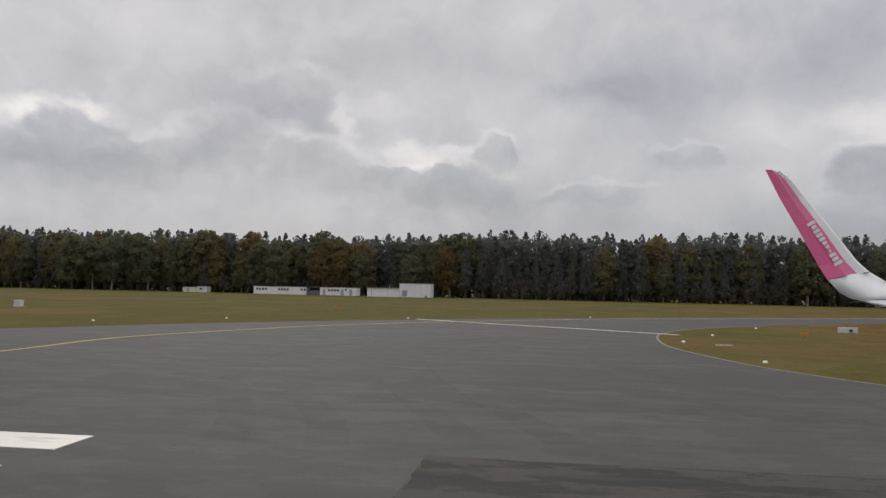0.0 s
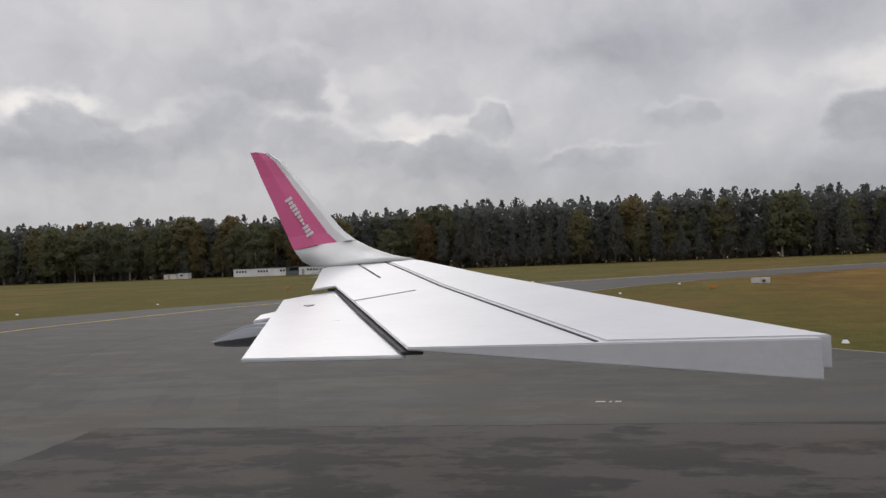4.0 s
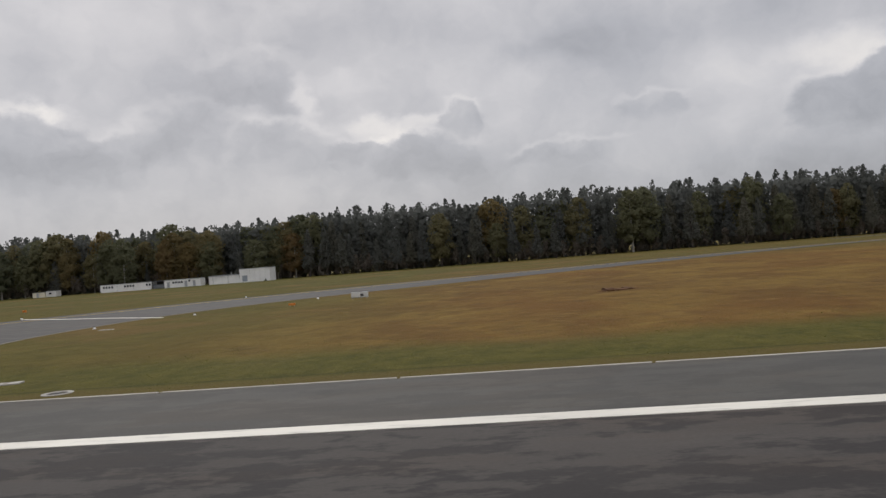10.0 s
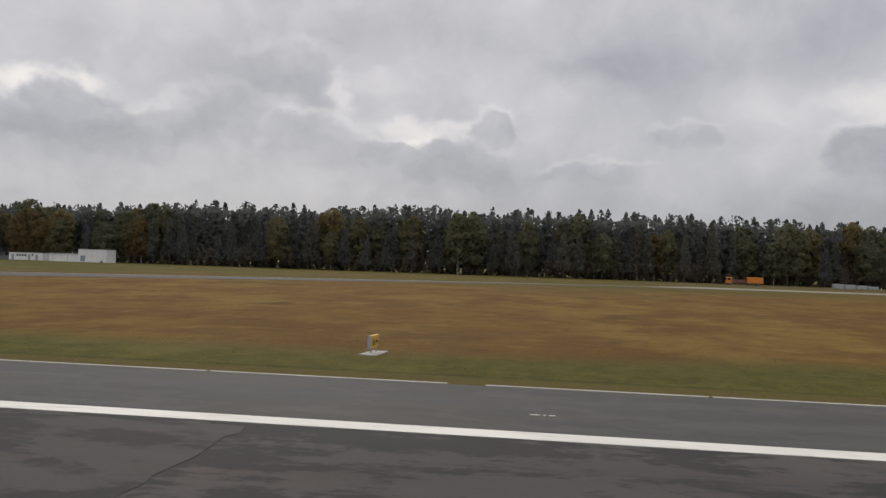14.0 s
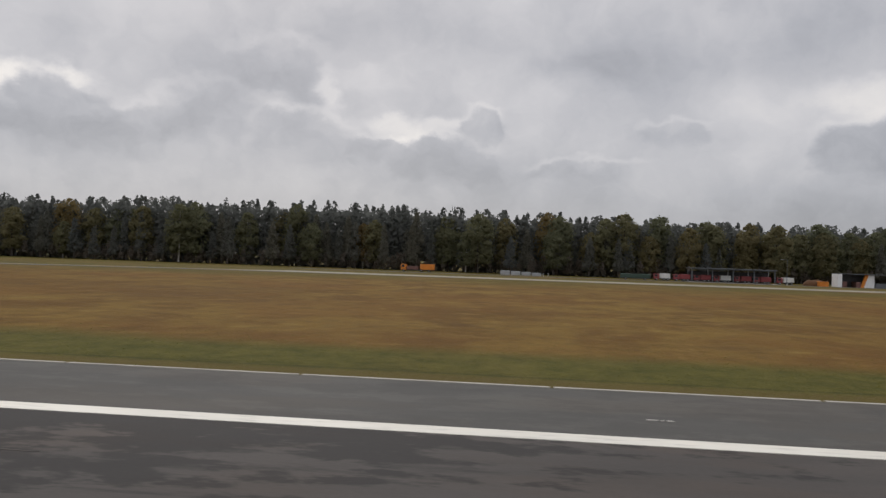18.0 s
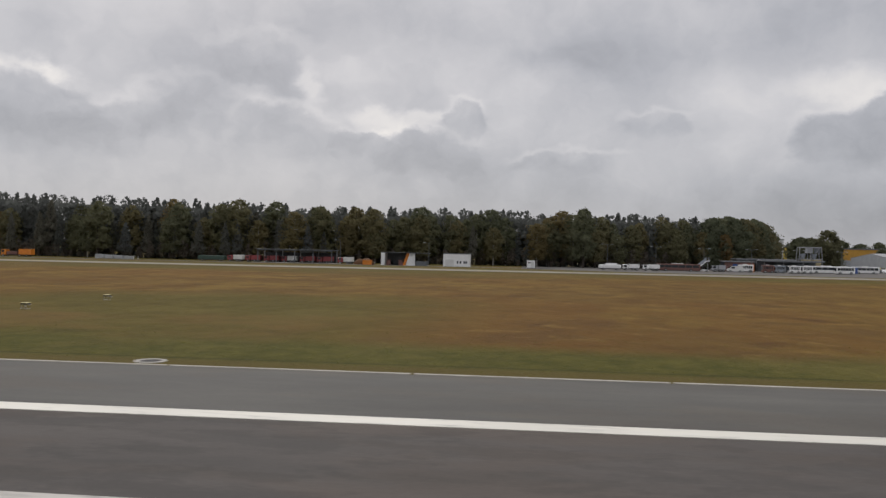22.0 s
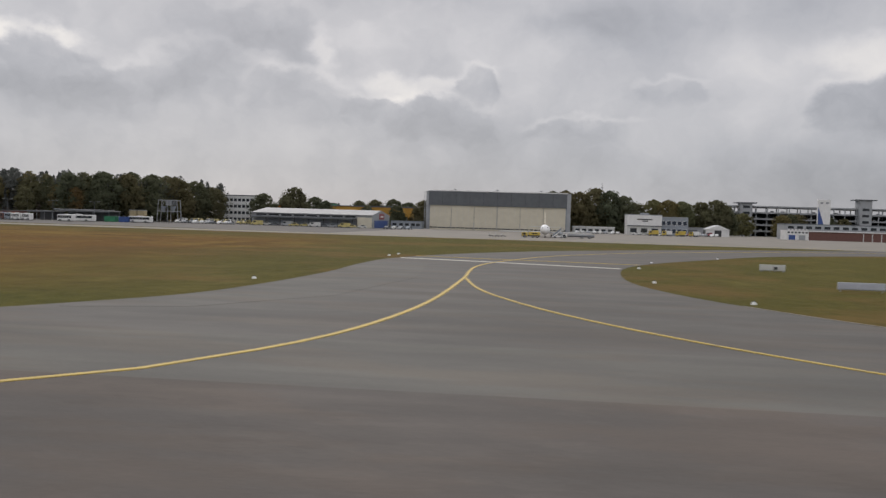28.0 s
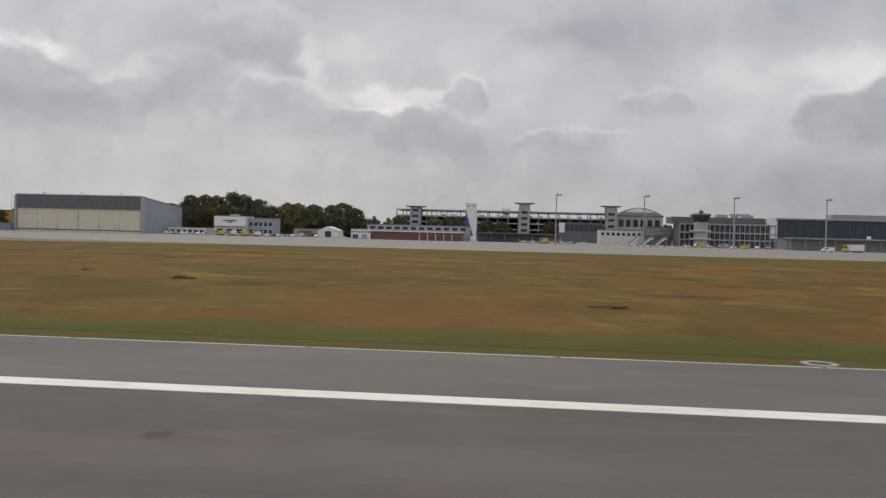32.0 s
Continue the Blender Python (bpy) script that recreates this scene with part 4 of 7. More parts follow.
board(451.25, 46.2, 2.45, 0.36, False)
board(451.7, 64.6, 1.9, 0.42, True)
board(-12.1, 68.5, 1.5, 0.42, True)
t = thing("switch_cabinet", (-90.8, 80.0, 0), "small white switch cabinet on a concrete foot in the grass", "cabinet")
part("foot", bx(-0.5, 0.5, -0.3, 0.3, -0.03, 0.06, 0.01), "slab", t)
part("body", bx(-0.42, 0.42, -0.22, 0.22, 0.06, 0.68, 0.02), "paintwhite", t)
part("lid", bx(-0.46, 0.46, -0.26, 0.26, 0.68, 0.73, 0.015), "offwhite", t)
part("door", bx(-0.36, 0.36, -0.235, -0.22, 0.12, 0.62, 0.005), "offwhite", t)
for bxx, byy in ((484.8, 116.5), (504.6, 148.6)):
    t = thing("junction_box", (bxx, byy, 0), "low white junction box beside the taxiway", "box", "junction boxes")
    part("body", bx(-0.5, 0.5, -0.2, 0.2, 0.05, 0.38, 0.02), "paintwhite", t)
    part("foot", bx(-0.56, 0.56, -0.26, 0.26, -0.03, 0.06, 0.01), "slab", t)
t = thing("marker_board", (-60.5, 95.7, 0), "small orange marker board in the far grass", "sign")
part("panel", bx(-0.24, 0.24, -0.05, 0.05, 0.08, 0.34, 0.01), "orange", t)
part("leg", cyl(0.03, 0.03, (0, 0, 0), (0, 0, 0.1), 8), "steel", t)
t = thing("marker_board", (-16.6, 63.8, 0), "small orange marker board in the grass", "sign")
part("panel", bx(-0.26, 0.26, -0.05, 0.05, 0.08, 0.26, 0.01), "orange", t)
part("leg", cyl(0.03, 0.03, (-0.18, 0, 0), (-0.18, 0, 0.1), 8), "steel", t)
part("leg", cyl(0.03, 0.03, (0.18, 0, 0), (0.18, 0, 0.1), 8), "steel", t)


def papi():
    """Approach light unit: a flat box on a four-legged frame with two concrete feet."""
    t = thing("approach_light_unit", (0, 0, 0), "approach slope light box on four legs with concrete feet", "airfield light", "approach slope lights")
    part("housing", bx(-0.42, 0.42, -0.45, 0.45, 0.58, 0.76, 0.03), "darksteel", t, "dark front of the light box")
    part("lid", bx(-0.45, 0.45, -0.48, 0.48, 0.76, 0.83, 0.02), "paleyel", t, "pale yellow lid")
    for sx in (-0.32, 0.32):
        for sy in (-0.35, 0.35):
            part("leg", cyl(0.03, 0.03, (sx, sy, 0.05), (sx, sy, 0.6), 8), "steel", t)
        part("foot", bx(sx - 0.14, sx + 0.14, -0.45, 0.45, -0.02, 0.06, 0.01), "slab", t)
    part("brace", cyl(0.015, 0.015, (-0.32, -0.35, 0.1), (0.32, -0.35, 0.55), 6), "steel", t)
    part("cable_box", bx(0.5, 0.72, -0.1, 0.1, 0.5, 0.58, 0.01), "slab", t)
    return t


p0 = papi()
p0.matrix_basis = pose(208.5, 24.6, 0) @ Matrix.Scale(0.62, 4)
for y in (31.6, 38.4, 46.4):
    copy_thing(p0, pose(208.5, y, 0) @ Matrix.Scale(0.62, 4))


def pile(x, y, r, seed):
    """A low uneven heap of soil."""
    t = thing("soil_heap", (x, y, 0), "low dark heap of turned soil in the grass", "soil heap", "soil heaps")
    bm = bmesh.new()
    bmesh.ops.create_icosphere(bm, subdivisions=3, radius=1, matrix=Matrix.Diagonal((r, r * 0.5, r * 0.24, 1)))
    for v in bm.verts:
        v.co *= 0.8 + 0.5 * noise.noise(v.co * 2.2 / r + Vector((seed * 3.1, 0, 0)))
        v.co.z = max(v.co.z, -0.02)
    part("heap", bm, "earth", t)


pile(7.6, 53.8, 1.1, 1)
pile(8.8, 54.6, 0.8, 2)
pile(565.0, 47.5, 0.95, 3)
pile(555.9, 53.2, 0.6, 4)
pile(589.7, 36.7, 0.8, 5)
pile(588.9, 36.9, 0.5, 6)
pile(498.7, 42.5, 0.35, 7)


# ---- trees ----
def cards(centres, outward, size, g, squash=0.8):
    """Leaf sprays, one quad each, at the given centres, that face roughly outwards and up."""
    n = len(centres)
    out = outward + (0, 0, 0.22) + g.normal(size=(n, 3)) * 0.40
    a = np.cross(out, g.normal(size=(n, 3)))
    a /= np.linalg.norm(a, axis=1)[:, None]
    b = np.cross(out, a)
    b /= np.linalg.norm(b, axis=1)[:, None]
    s = size * g.uniform(0.55, 1.4, (n, 1))
    c = np.asarray(centres)
    v = np.stack([c - a * s - b * s * squash, c + a * s - b * s * 0.5, c + a * s * 0.8 + b * s * squash, c - a * s * 0.7 + b * s * 0.9], 1)
    return v.reshape(-1, 3), np.arange(n * 4).reshape(-1, 4)


def reach(kind, f):
    """How far a crown reaches from its axis at the share f of its height, as a share of the height."""
    if kind == "spruce":
        return 0.165 * (1 - f) * (0.80 + 0.20 * np.sin(f * 75)) + 0.004
    if kind == "broad":
        return 0.235 * np.sqrt(np.clip(1 - ((f - 0.50) / 0.49) ** 2, 0.004, 1))
    if kind == "dense":
        return 0.36 * np.sqrt(np.clip(1 - ((f - 0.38) / 0.60) ** 2, 0.004, 1))
    return 0.165 * np.clip((0.99 - f) / 0.70, 0, 1) ** 0.62 * np.clip((f - 0.10) / 0.12, 0.1, 1) + 0.004


def crown(kind, h, g, n, leaf, solid=True):
    """One crown: leaf sprays in uneven clumps round its boughs. solid: the larger clumps have a closed lumpy inside."""
    low = {"spruce": 0.10, "dense": 0.06}.get(kind, 0.16)
    k = 60
    f = 0.97 - (0.96 - low) * g.random(k)
    a = g.random(k) * 6.283
    q = h * reach(kind, f) * g.random(k) ** 0.4 * 0.9
    r = h * (0.22 * reach(kind, f) + 0.012) * g.uniform(0.8, 1.4, k)
    lean = g.normal(size=2) * 0.012 * h
    c = np.stack([q * np.cos(a) + lean[0] * f, q * np.sin(a) + lean[1] * f, f * h], 1)
    # sprays of the clumps
    m = n // 2
    pick = g.choice(k, m, p=r ** 1.6 / (r ** 1.6).sum())
    d = g.normal(size=(m, 3))
    d /= np.linalg.norm(d, axis=1)[:, None]
    p = c[pick] + d * (r[pick] * g.uniform(0.6, 1.25, m))[:, None]
    # sprays between them, out to an uneven edge
    f2 = 0.988 - (0.98 - low) * g.random(n - m)
    a2 = g.random(n - m) * 6.283
    ph = g.random(3) * 6.283
    lobe = 0.86 + 0.12 * np.sin(3 * a2 + 9 * f2 + ph[0]) + 0.10 * np.sin(5 * a2 - 23 * f2 + ph[1]) + 0.08 * np.sin(2 * a2 + 41 * f2 + ph[2])
    q2 = h * reach(kind, f2) * lobe * g.random(n - m) ** 0.28
    p2 = np.stack([q2 * np.cos(a2) + lean[0] * f2, q2 * np.sin(a2) + lean[1] * f2, f2 * h - q2 * (0.28 if kind == "spruce" else 0.05)], 1)
    p, d = np.concatenate([p, p2]), np.concatenate([d * 0.35, np.zeros((n - m, 3))])
    axis = p * (1, 1, 0)
    axis /= np.linalg.norm(axis, axis=1)[:, None] + 1e-6
    v, face = cards(p, axis + d, leaf, g)
    if not solid:
        return v, face
    c, r = c[: k * 2 // 3], r[: k * 2 // 3]
    u, w = np.meshgrid(np.arange(5) * 1.2566, np.linspace(-1.25, 1.25, 4), indexing="ij")
    ball = np.stack([np.cos(u) * np.cos(w), np.sin(u) * np.cos(w), np.sin(w)], -1).reshape(-1, 3)
    i = (np.arange(5)[:, None] * 4 + np.arange(3)).reshape(-1)
    j = (np.roll(np.arange(5), -1)[:, None] * 4 + np.arange(3)).reshape(-1)
    body = c[:, None] * (0.85, 0.85, 1) + ball[None] * (r * 0.85)[:, None, None] * g.uniform(0.65, 1.2, (len(c), 20, 1))
    at = len(v) + np.arange(len(c))[:, None, None] * 20
    return np.concatenate([v, body.reshape(-1, 3)]), np.concatenate([face, (np.stack([i, j, j + 1, i + 1], 1)[None] + at).reshape(-1, 4)])


def tree(kind, mat, h, seed, label, group, n=2100, leaf=0.19, trunk="bark"):
    g = np.random.default_rng(seed)
    t = thing("tree", (0, 0, 0), label, "tree", group)
    bm = bmesh.new()
    lean = g.normal(size=2) * 0.012 * h
    cyl(0.014 * h, 0.010 * h, (0, 0, -0.2), (lean[0] * 0.5, lean[1] * 0.5, h * 0.45), 8, bm)
    cyl(0.010 * h, 0.002 * h, (lean[0] * 0.5, lean[1] * 0.5, h * 0.45), (lean[0], lean[1], h * 0.96), 7, bm)
    for k in range(12):
        z = h * (0.28 + 0.05 * k)
        a = g.random() * 6.283
        ln = h * (0.15 if kind != "spruce" else 0.14 * (1 - z / h) + 0.01)
        cyl(0.004 * h, 0.0012 * h, (lean[0] * 0.5, lean[1] * 0.5, z), (ln * math.cos(a), ln * math.sin(a), z + ln * (0.45 if kind != "spruce" else -0.1)), 5, bm)
    part("trunk", bm, trunk, t)
    v, q = crown(kind, h, g, n, leaf)
    new("crown", quick_mesh("crown", v, q, mat)).parent = t
    return t


KINDS = []
for k in range(5):
    KINDS.append(("pine", tree("pine", "pine", 17.6 + 0.33 * k, 10 + k, "dark green pine with a tall bare trunk at the forest edge", "trees of the forest edge")))
for k in range(2):
    KINDS.append(("spruce", tree("spruce", "spruce", 19.0, 20 + k, "dark pointed spruce rising above the forest edge", "trees of the forest edge", 2100, 0.17)))
for k in range(4):
    KINDS.append(("broad", tree("broad", "broad", 16.5, 30 + k, "broad-leaved tree turning from green to ochre", "trees of the forest edge", 2200, 0.20, "birch" if k % 2 else "bark")))
for k in range(2):
    KINDS.append(("autumn", tree("broad", "autumn", 15.0, 40 + k, "broad-leaved tree in yellow and orange autumn leaf", "trees of the forest edge", 2200, 0.20, "birch")))
for k in range(3):
    KINDS.append(("dense", tree("dense", "park", 15.0, 60 + k, "dense autumn-green broad-leaved tree beside the apron buildings", "trees by the apron", 3600, 0.22)))
KINDS.append(("mellow", tree("dense", "olive", 15.0, 66, "olive-green tree with its first yellow leaves beside the apron buildings", "trees by the apron", 3600, 0.22)))
KINDS.append(("golden", tree("dense", "autumn", 15.0, 70, "yellow-leaved tree beside the apron buildings", "trees by the apron", 3200, 0.22)))
by_kind = {}
for k, o in KINDS:
    by_kind.setdefault(k, []).append(o)


def top_height(x):
    return float(np.interp(x, [-320, -150, -105, -78, -60, 60, 120, 170, 250, 300, 345], [18.3, 18.2, 17.3, 17.6, 18.9, 18.8, 17.4, 15.9, 15.4, 15.5, 15.0]))


def front(x):
    return float(np.interp(x, [-320, 0, 150, 200, 250, 290, 305, 316, 330], [224, 224, 222, 226, 233, 246, 262, 292, 320]))


def share(x):
    """How likely a broad-leaved tree is along the forest's edge."""
    return float(np.interp(x, [-320, -80, -45, 60, 130, 200, 350], [0.78, 0.74, 0.30, 0.16, 0.28, 0.75, 0.95]))


used = set()


def plant(kind, x, y, h, g, wide=1.0):
    src = by_kind[kind][g.integers(len(by_kind[kind]))]
    base = {"pine": 18.0, "spruce": 19.0, "broad": 16.5, "autumn": 15.0, "dense": 15.0, "mellow": 15.0, "golden": 15.0}[kind]
    s = h / base
    m = pose(x, y, 0, 0, 0, g.random() * 360) @ Matrix.Diagonal((s * wide * g.uniform(0.9, 1.15), s * wide * g.uniform(0.9, 1.15), s, 1))
    if src.name in used:
        return copy_thing(src, m)
    used.add(src.name)
    src.matrix_basis = m
    return src


g = np.random.default_rng(3)
for depth, step in ((0.0, 4.7), (4.5, 3.9)):
    for x in np.arange(-300, 303, step):
        x = x + g.normal() * 1.5
        b = share(x)
        r = g.random()
        kind = "autumn" if r < b * 0.09 * (x < -40) + 0.006 else "broad" if r < b else "spruce" if r > 0.93 else "pine"
        h = top_height(x) * (g.uniform(0.64, 0.95) if depth == 0 else g.uniform(0.87, 1.04))
        plant(kind, x, front(x) + depth + g.normal() * 1.8, h, g, 1.08 if kind in ("broad", "autumn") else 1.0)
# single trees that stand out above the forest
for x, y, h, kind in ((-120.1, 249, 19.6, "spruce"), (-68.8, 237, 19.6, "spruce"), (-55.5, 246, 20.4, "pine"), (-52, 247, 19.9, "pine"), (-43.5, 244, 20.1, "pine"), (-15, 256, 20.6, "pine"),
                      (79.6, 252, 19.6, "pine"), (76.3, 226, 17.6, "pine"), (4, 248, 18.9, "pine"), (-135, 240, 18.4, "broad"), (248.5, 226, 15.8, "broad"), (236, 228, 11.5, "autumn"), (290, 244, 10.0, "autumn")):
    plant(kind, x, y, h, g)


def woods(name, label, xs, ys, hs, kinds, n, leaf, mat, seed, fill=None):
    """Trees too far back to pick apart, joined; fill: places of more leaf sprays between them."""
    g = np.random.default_rng(seed)
    vs, k0, qs = [], 0, []
    for x, y, h in zip(xs, ys, hs):
        v, q = crown(kinds[g.integers(len(kinds))], h, g, n, leaf, False)
        vs.append(v + (x, y, 0))
        qs.append(q + k0)
        k0 += len(v)
    if fill is not None:
        v, q = cards(fill, np.tile((0.0, -0.7, 0.2), (len(fill), 1)), leaf * 1.7, g)
        vs.append(v)
        qs.append(q + k0)
    me = quick_mesh(name, np.concatenate(vs), np.concatenate(qs), mat)
    return tagged(new(name, me), label, "woods", kind="stuff")


# back rows, closed by sprays between the trunks
xs = np.concatenate([np.arange(-330, 313, 3.4) + k for k in range(3)])
xs = xs + g.normal(size=len(xs)) * 1.4
dp = np.repeat([8.5, 13.0, 20.0], len(xs) // 3) + g.normal(size=len(xs))
fx = g.uniform(-330, 313, 46000)
fill = np.stack([fx, [front(x) for x in fx] + g.uniform(4, 11, len(fx)), g.random(len(fx)) * 0.86 * np.array([top_height(x) for x in fx])], 1)
woods("forest_interior", "dark interior of the pine forest behind its edge", xs, [front(x) + d for x, d in zip(xs, dp)],
      [top_height(x) * u * (1 + d * 0.003) for x, d, u in zip(xs, dp, g.uniform(0.86, 1.02, len(xs)))], ["pine", "broad", "pine"], 480, 0.30, "pine", 51, fill)
xs = np.arange(-330, 305, 0.65) + g.normal(size=len(np.arange(-330, 305, 0.65)))
woods("undergrowth", "dark bushes and undergrowth along the forest floor", xs, [front(x) + g.uniform(-1.0, 4) for x in xs], g.uniform(1.2, 5.5, len(xs)), ["broad"], 110, 0.20, "brush", 52)
xs = g.uniform(230, 1300, 420)
woods("far_woods", "distant dark line of trees on the horizon", xs, g.uniform(760, 900, 420), g.uniform(10, 17, 420), ["broad"], 70, 1.3, "spruce", 53)

# groups behind the apron
def grove(trees, kind="dense"):
    for x, y, h in trees:
        plant(kind, x, y, h * 0.92, g, 1.12)


# behind the operations block: two rounded masses that sink between them
grove([(440, 346, 18.2), (445, 349, 18.9), (451, 346, 18.4), (457, 349, 18.0), (463, 346, 17.0), (469, 350, 15.2), (474, 353, 12.6)])
grove([(481.5, 351, 15.8), (487, 348, 16.2), (493, 351, 15.8)], "mellow")
grove([(500.5, 352, 13.6), (506, 349, 14.4), (511, 353, 12.2)])
# in front of the car park
grove([(511.6, 382, 9.0), (516, 386, 7.6)], "golden")
grove([(525.4, 384, 11.8), (542.4, 384, 11.4)], "mellow")
grove([(548, 390, 10.4), (553, 396, 10.6), (566, 396, 9.6), (574, 398, 9.0), (597, 398, 9.4)])
# the forest's rounded end by the vehicle park
grove([(286, 246, 14.6), (293, 254, 15.4), (299, 260, 15.2), (304, 267, 15.0), (308, 275, 14.6), (311, 284, 14.2), (314, 293, 12.6), (303, 280, 15.2), (296, 268, 15.6)])
# beside the office and the cargo shed
grove([(340.7, 308, 13.9), (336.5, 313, 11.0), (330.5, 304, 11.2), (344, 327, 11.0), (349, 325, 9.6)])
grove([(352 + 8 * k, 372 - (k % 2) * 3, 10.6 + 0.5 * (k % 3)) for k in range(5)] + [(389, 325, 10.4), (378, 324, 8.2), (366, 324, 8.0), (330, 390, 9.8)])
grove([(384, 322, 8.6), (391.5, 330, 9.6)], "golden")
# behind the hangar
grove([(398 + 10 * k, 374, 12.4 + 0.5 * k) for k in range(4)])




# ---- buildings ----
def window(parent, x0, x1, z0, z1, y=0.0, mat="glass", frame_mat="greycl"):
    """A framed window in a front that faces -y, with its pane."""
    w = 0.06
    bm = bmesh.new()
    bx(x0, x1, y - 0.05, y + 0.02, z1 - w, z1, 0, bm)
    bx(x0, x1, y - 0.08, y + 0.02, z0, z0 + w, 0, bm)
    bx(x0, x0 + w, y - 0.045, y + 0.02, z0 + w, z1 - w, 0, bm)
    bx(x1 - w, x1, y - 0.045, y + 0.02, z0 + w, z1 - w, 0, bm)
    f = part("window", bm, frame_mat, parent)
    part("pane", bx(x0 + w, x1 - w, y - 0.02, y + 0.02, z0 + w, z1 - w), mat, f)
    return f


def side_window(parent, y0, y1, z0, z1, x=0.0, mat="glass"):
    f = part("window", bx(x - 0.05, x + 0.02, y0, y1, z0, z1), "greycl", parent)
    part("pane", bx(x - 0.07, x + 0.01, y0 + 0.08, y1 - 0.08, z0 + 0.08, z1 - 0.08), mat, f)


def house(name, label, cat, x0, x1, y, depth, h, wall="offwhite", roof="darkroof", over=0.15, rt=0.18):
    """A flat-roofed block; its origin is the front left corner on the ground."""
    t = thing(name, (x0, y, 0), label, cat)
    w = x1 - x0
    part("wall", bx(0, w, 0, depth, -0.1, h), wall, t)
    part("roof", bx(-over, w + over, -over, depth + over, h, h + rt, 0.03), roof, t)
    return t


# site cabins in front of the forest
t = house("site_cabin", "long white site cabin with small dark windows", "cabin", -116.2, -101.4, 214, 3.2, 2.0, "paintwhite", "greycl", 0.1, 0.12)
for a in (0.8, 1.6, 2.4, 3.2, 6.9, 7.7, 8.5, 9.3, 13.2, 14.0):
    window(t, a, a + 0.55, 1.05, 1.65)
for a in (4.9, 9.7):
    part("seam", bx(a, a + 0.05, -0.03, 0, 0.05, 2.0), "greycl", t)
t = thing("carport", (-101.2, 214, 0), "dark open carport between two site cabins", "carport")
part("roof", bx(0, 3.4, -0.3, 3.2, 2.0, 2.15, 0.02), "darkroof", t)
for a in (0.1, 3.3):
    part("post", cyl(0.06, 0.06, (a, 0, 0), (a, 0, 2.0), 8), "darksteel", t)
part("back_wall", bx(0, 3.4, 3.0, 3.2, 0, 2.0), "darksteel", t)
part("gate", bx(0.2, 3.2, 0.0, 0.06, 0.05, 1.2), "slate", t)
t = house("site_cabin", "white site cabin with grey doors and four windows", "cabin", -97.6, -87.3, 213.6, 3.2, 2.05, "paintwhite", "greycl", 0.1, 0.12)
for a in (2.3, 3.1, 3.9, 4.7):
    window(t, a, a + 0.6, 1.1, 1.65)
window(t, 6.9, 7.4, 1.3, 1.85)
for a in (0.8, 5.8, 8.1):
    part("door", bx(a, a + 0.75, -0.05, 0.0, 0.05, 1.6, 0.01), "greycl", t)
t = house("store_shed", "low white metal store shed with a chimney pot", "shed", -84.3, -75.8, 212, 4, 2.2, "paintwhite", "greycl", 0.12, 0.12)
part("seam", bx(5.3, 5.4, -0.03, 0, 0.0, 2.2), "greycl", t)
part("seam", bx(1.1, 1.2, -0.03, 0, 0.0, 2.2), "greycl", t)
part("chimney_pot", cyl(0.12, 0.12, (5.6, 2, 2.3), (5.6, 2, 2.9), 8), "steel", t)
part("gutter", bx(-0.1, 8.6, -0.18, -0.1, 2.1, 2.2), "steel", t)
t = house("store_shed", "tall white metal shed with a grey door", "shed", -75.7, -67.4, 212, 5, 3.5, "paintwhite", "greycl", 0.12, 0.14)
part("door", bx(0.7, 2.1, -0.05, 0.0, 0.2, 1.8, 0.01), "bluegrey", t)
for a in (2.8, 4.2, 5.6, 7.0):
    part("sheet_rib", bx(a, a + 0.06, -0.03, 0, 0, 3.4), "offwhite", t)
part("bush", cyl(0.4, 0.1, (7.2, -0.5, 0), (7.2, -0.5, 0.6), 8), "spruce", t)
t = house("hut", "small tan hut by the forest", "hut", -137.4, -133.6, 216, 2.5, 1.4, "cream", "darkroof", 0.1, 0.1)
part("door", bx(1.2, 1.9, -0.05, 0, 0.02, 1.2), "greycl", t)
t = house("hut", "small pale hut by the forest", "hut", -133.4, -130.4, 216, 2.5, 1.55, "offwhite", "greycl", 0.1, 0.1)
window(t, 0.9, 1.7, 0.7, 1.2)


# fire training carport, huts and store by the service road
t = thing("carport", (166, 201, 0), "long steel carport on posts over parked red vehicles", "carport")
part("roof", bx(-0.3, 19.4, -0.5, 6, 3.2, 3.4, 0.03), "slate", t)
for k in range(5):
    part("post", bx(k * 4.72, k * 4.72 + 0.22, -0.1, 0.12, 0, 3.2), "slate", t)
    part("post", bx(k * 4.72, k * 4.72 + 0.22, 5.5, 5.7, 0, 3.2), "steel", t)
part("beam", bx(0, 19.1, -0.12, 0.14, 3.0, 3.2), "slate", t)
part("back_wall", bx(0, 19.1, 5.75, 5.9, 0, 2.6), "darksteel", t)
part("floor_slab", bx(-1, 20, -1.5, 6.2, -0.1, 0.05), "slab", t)

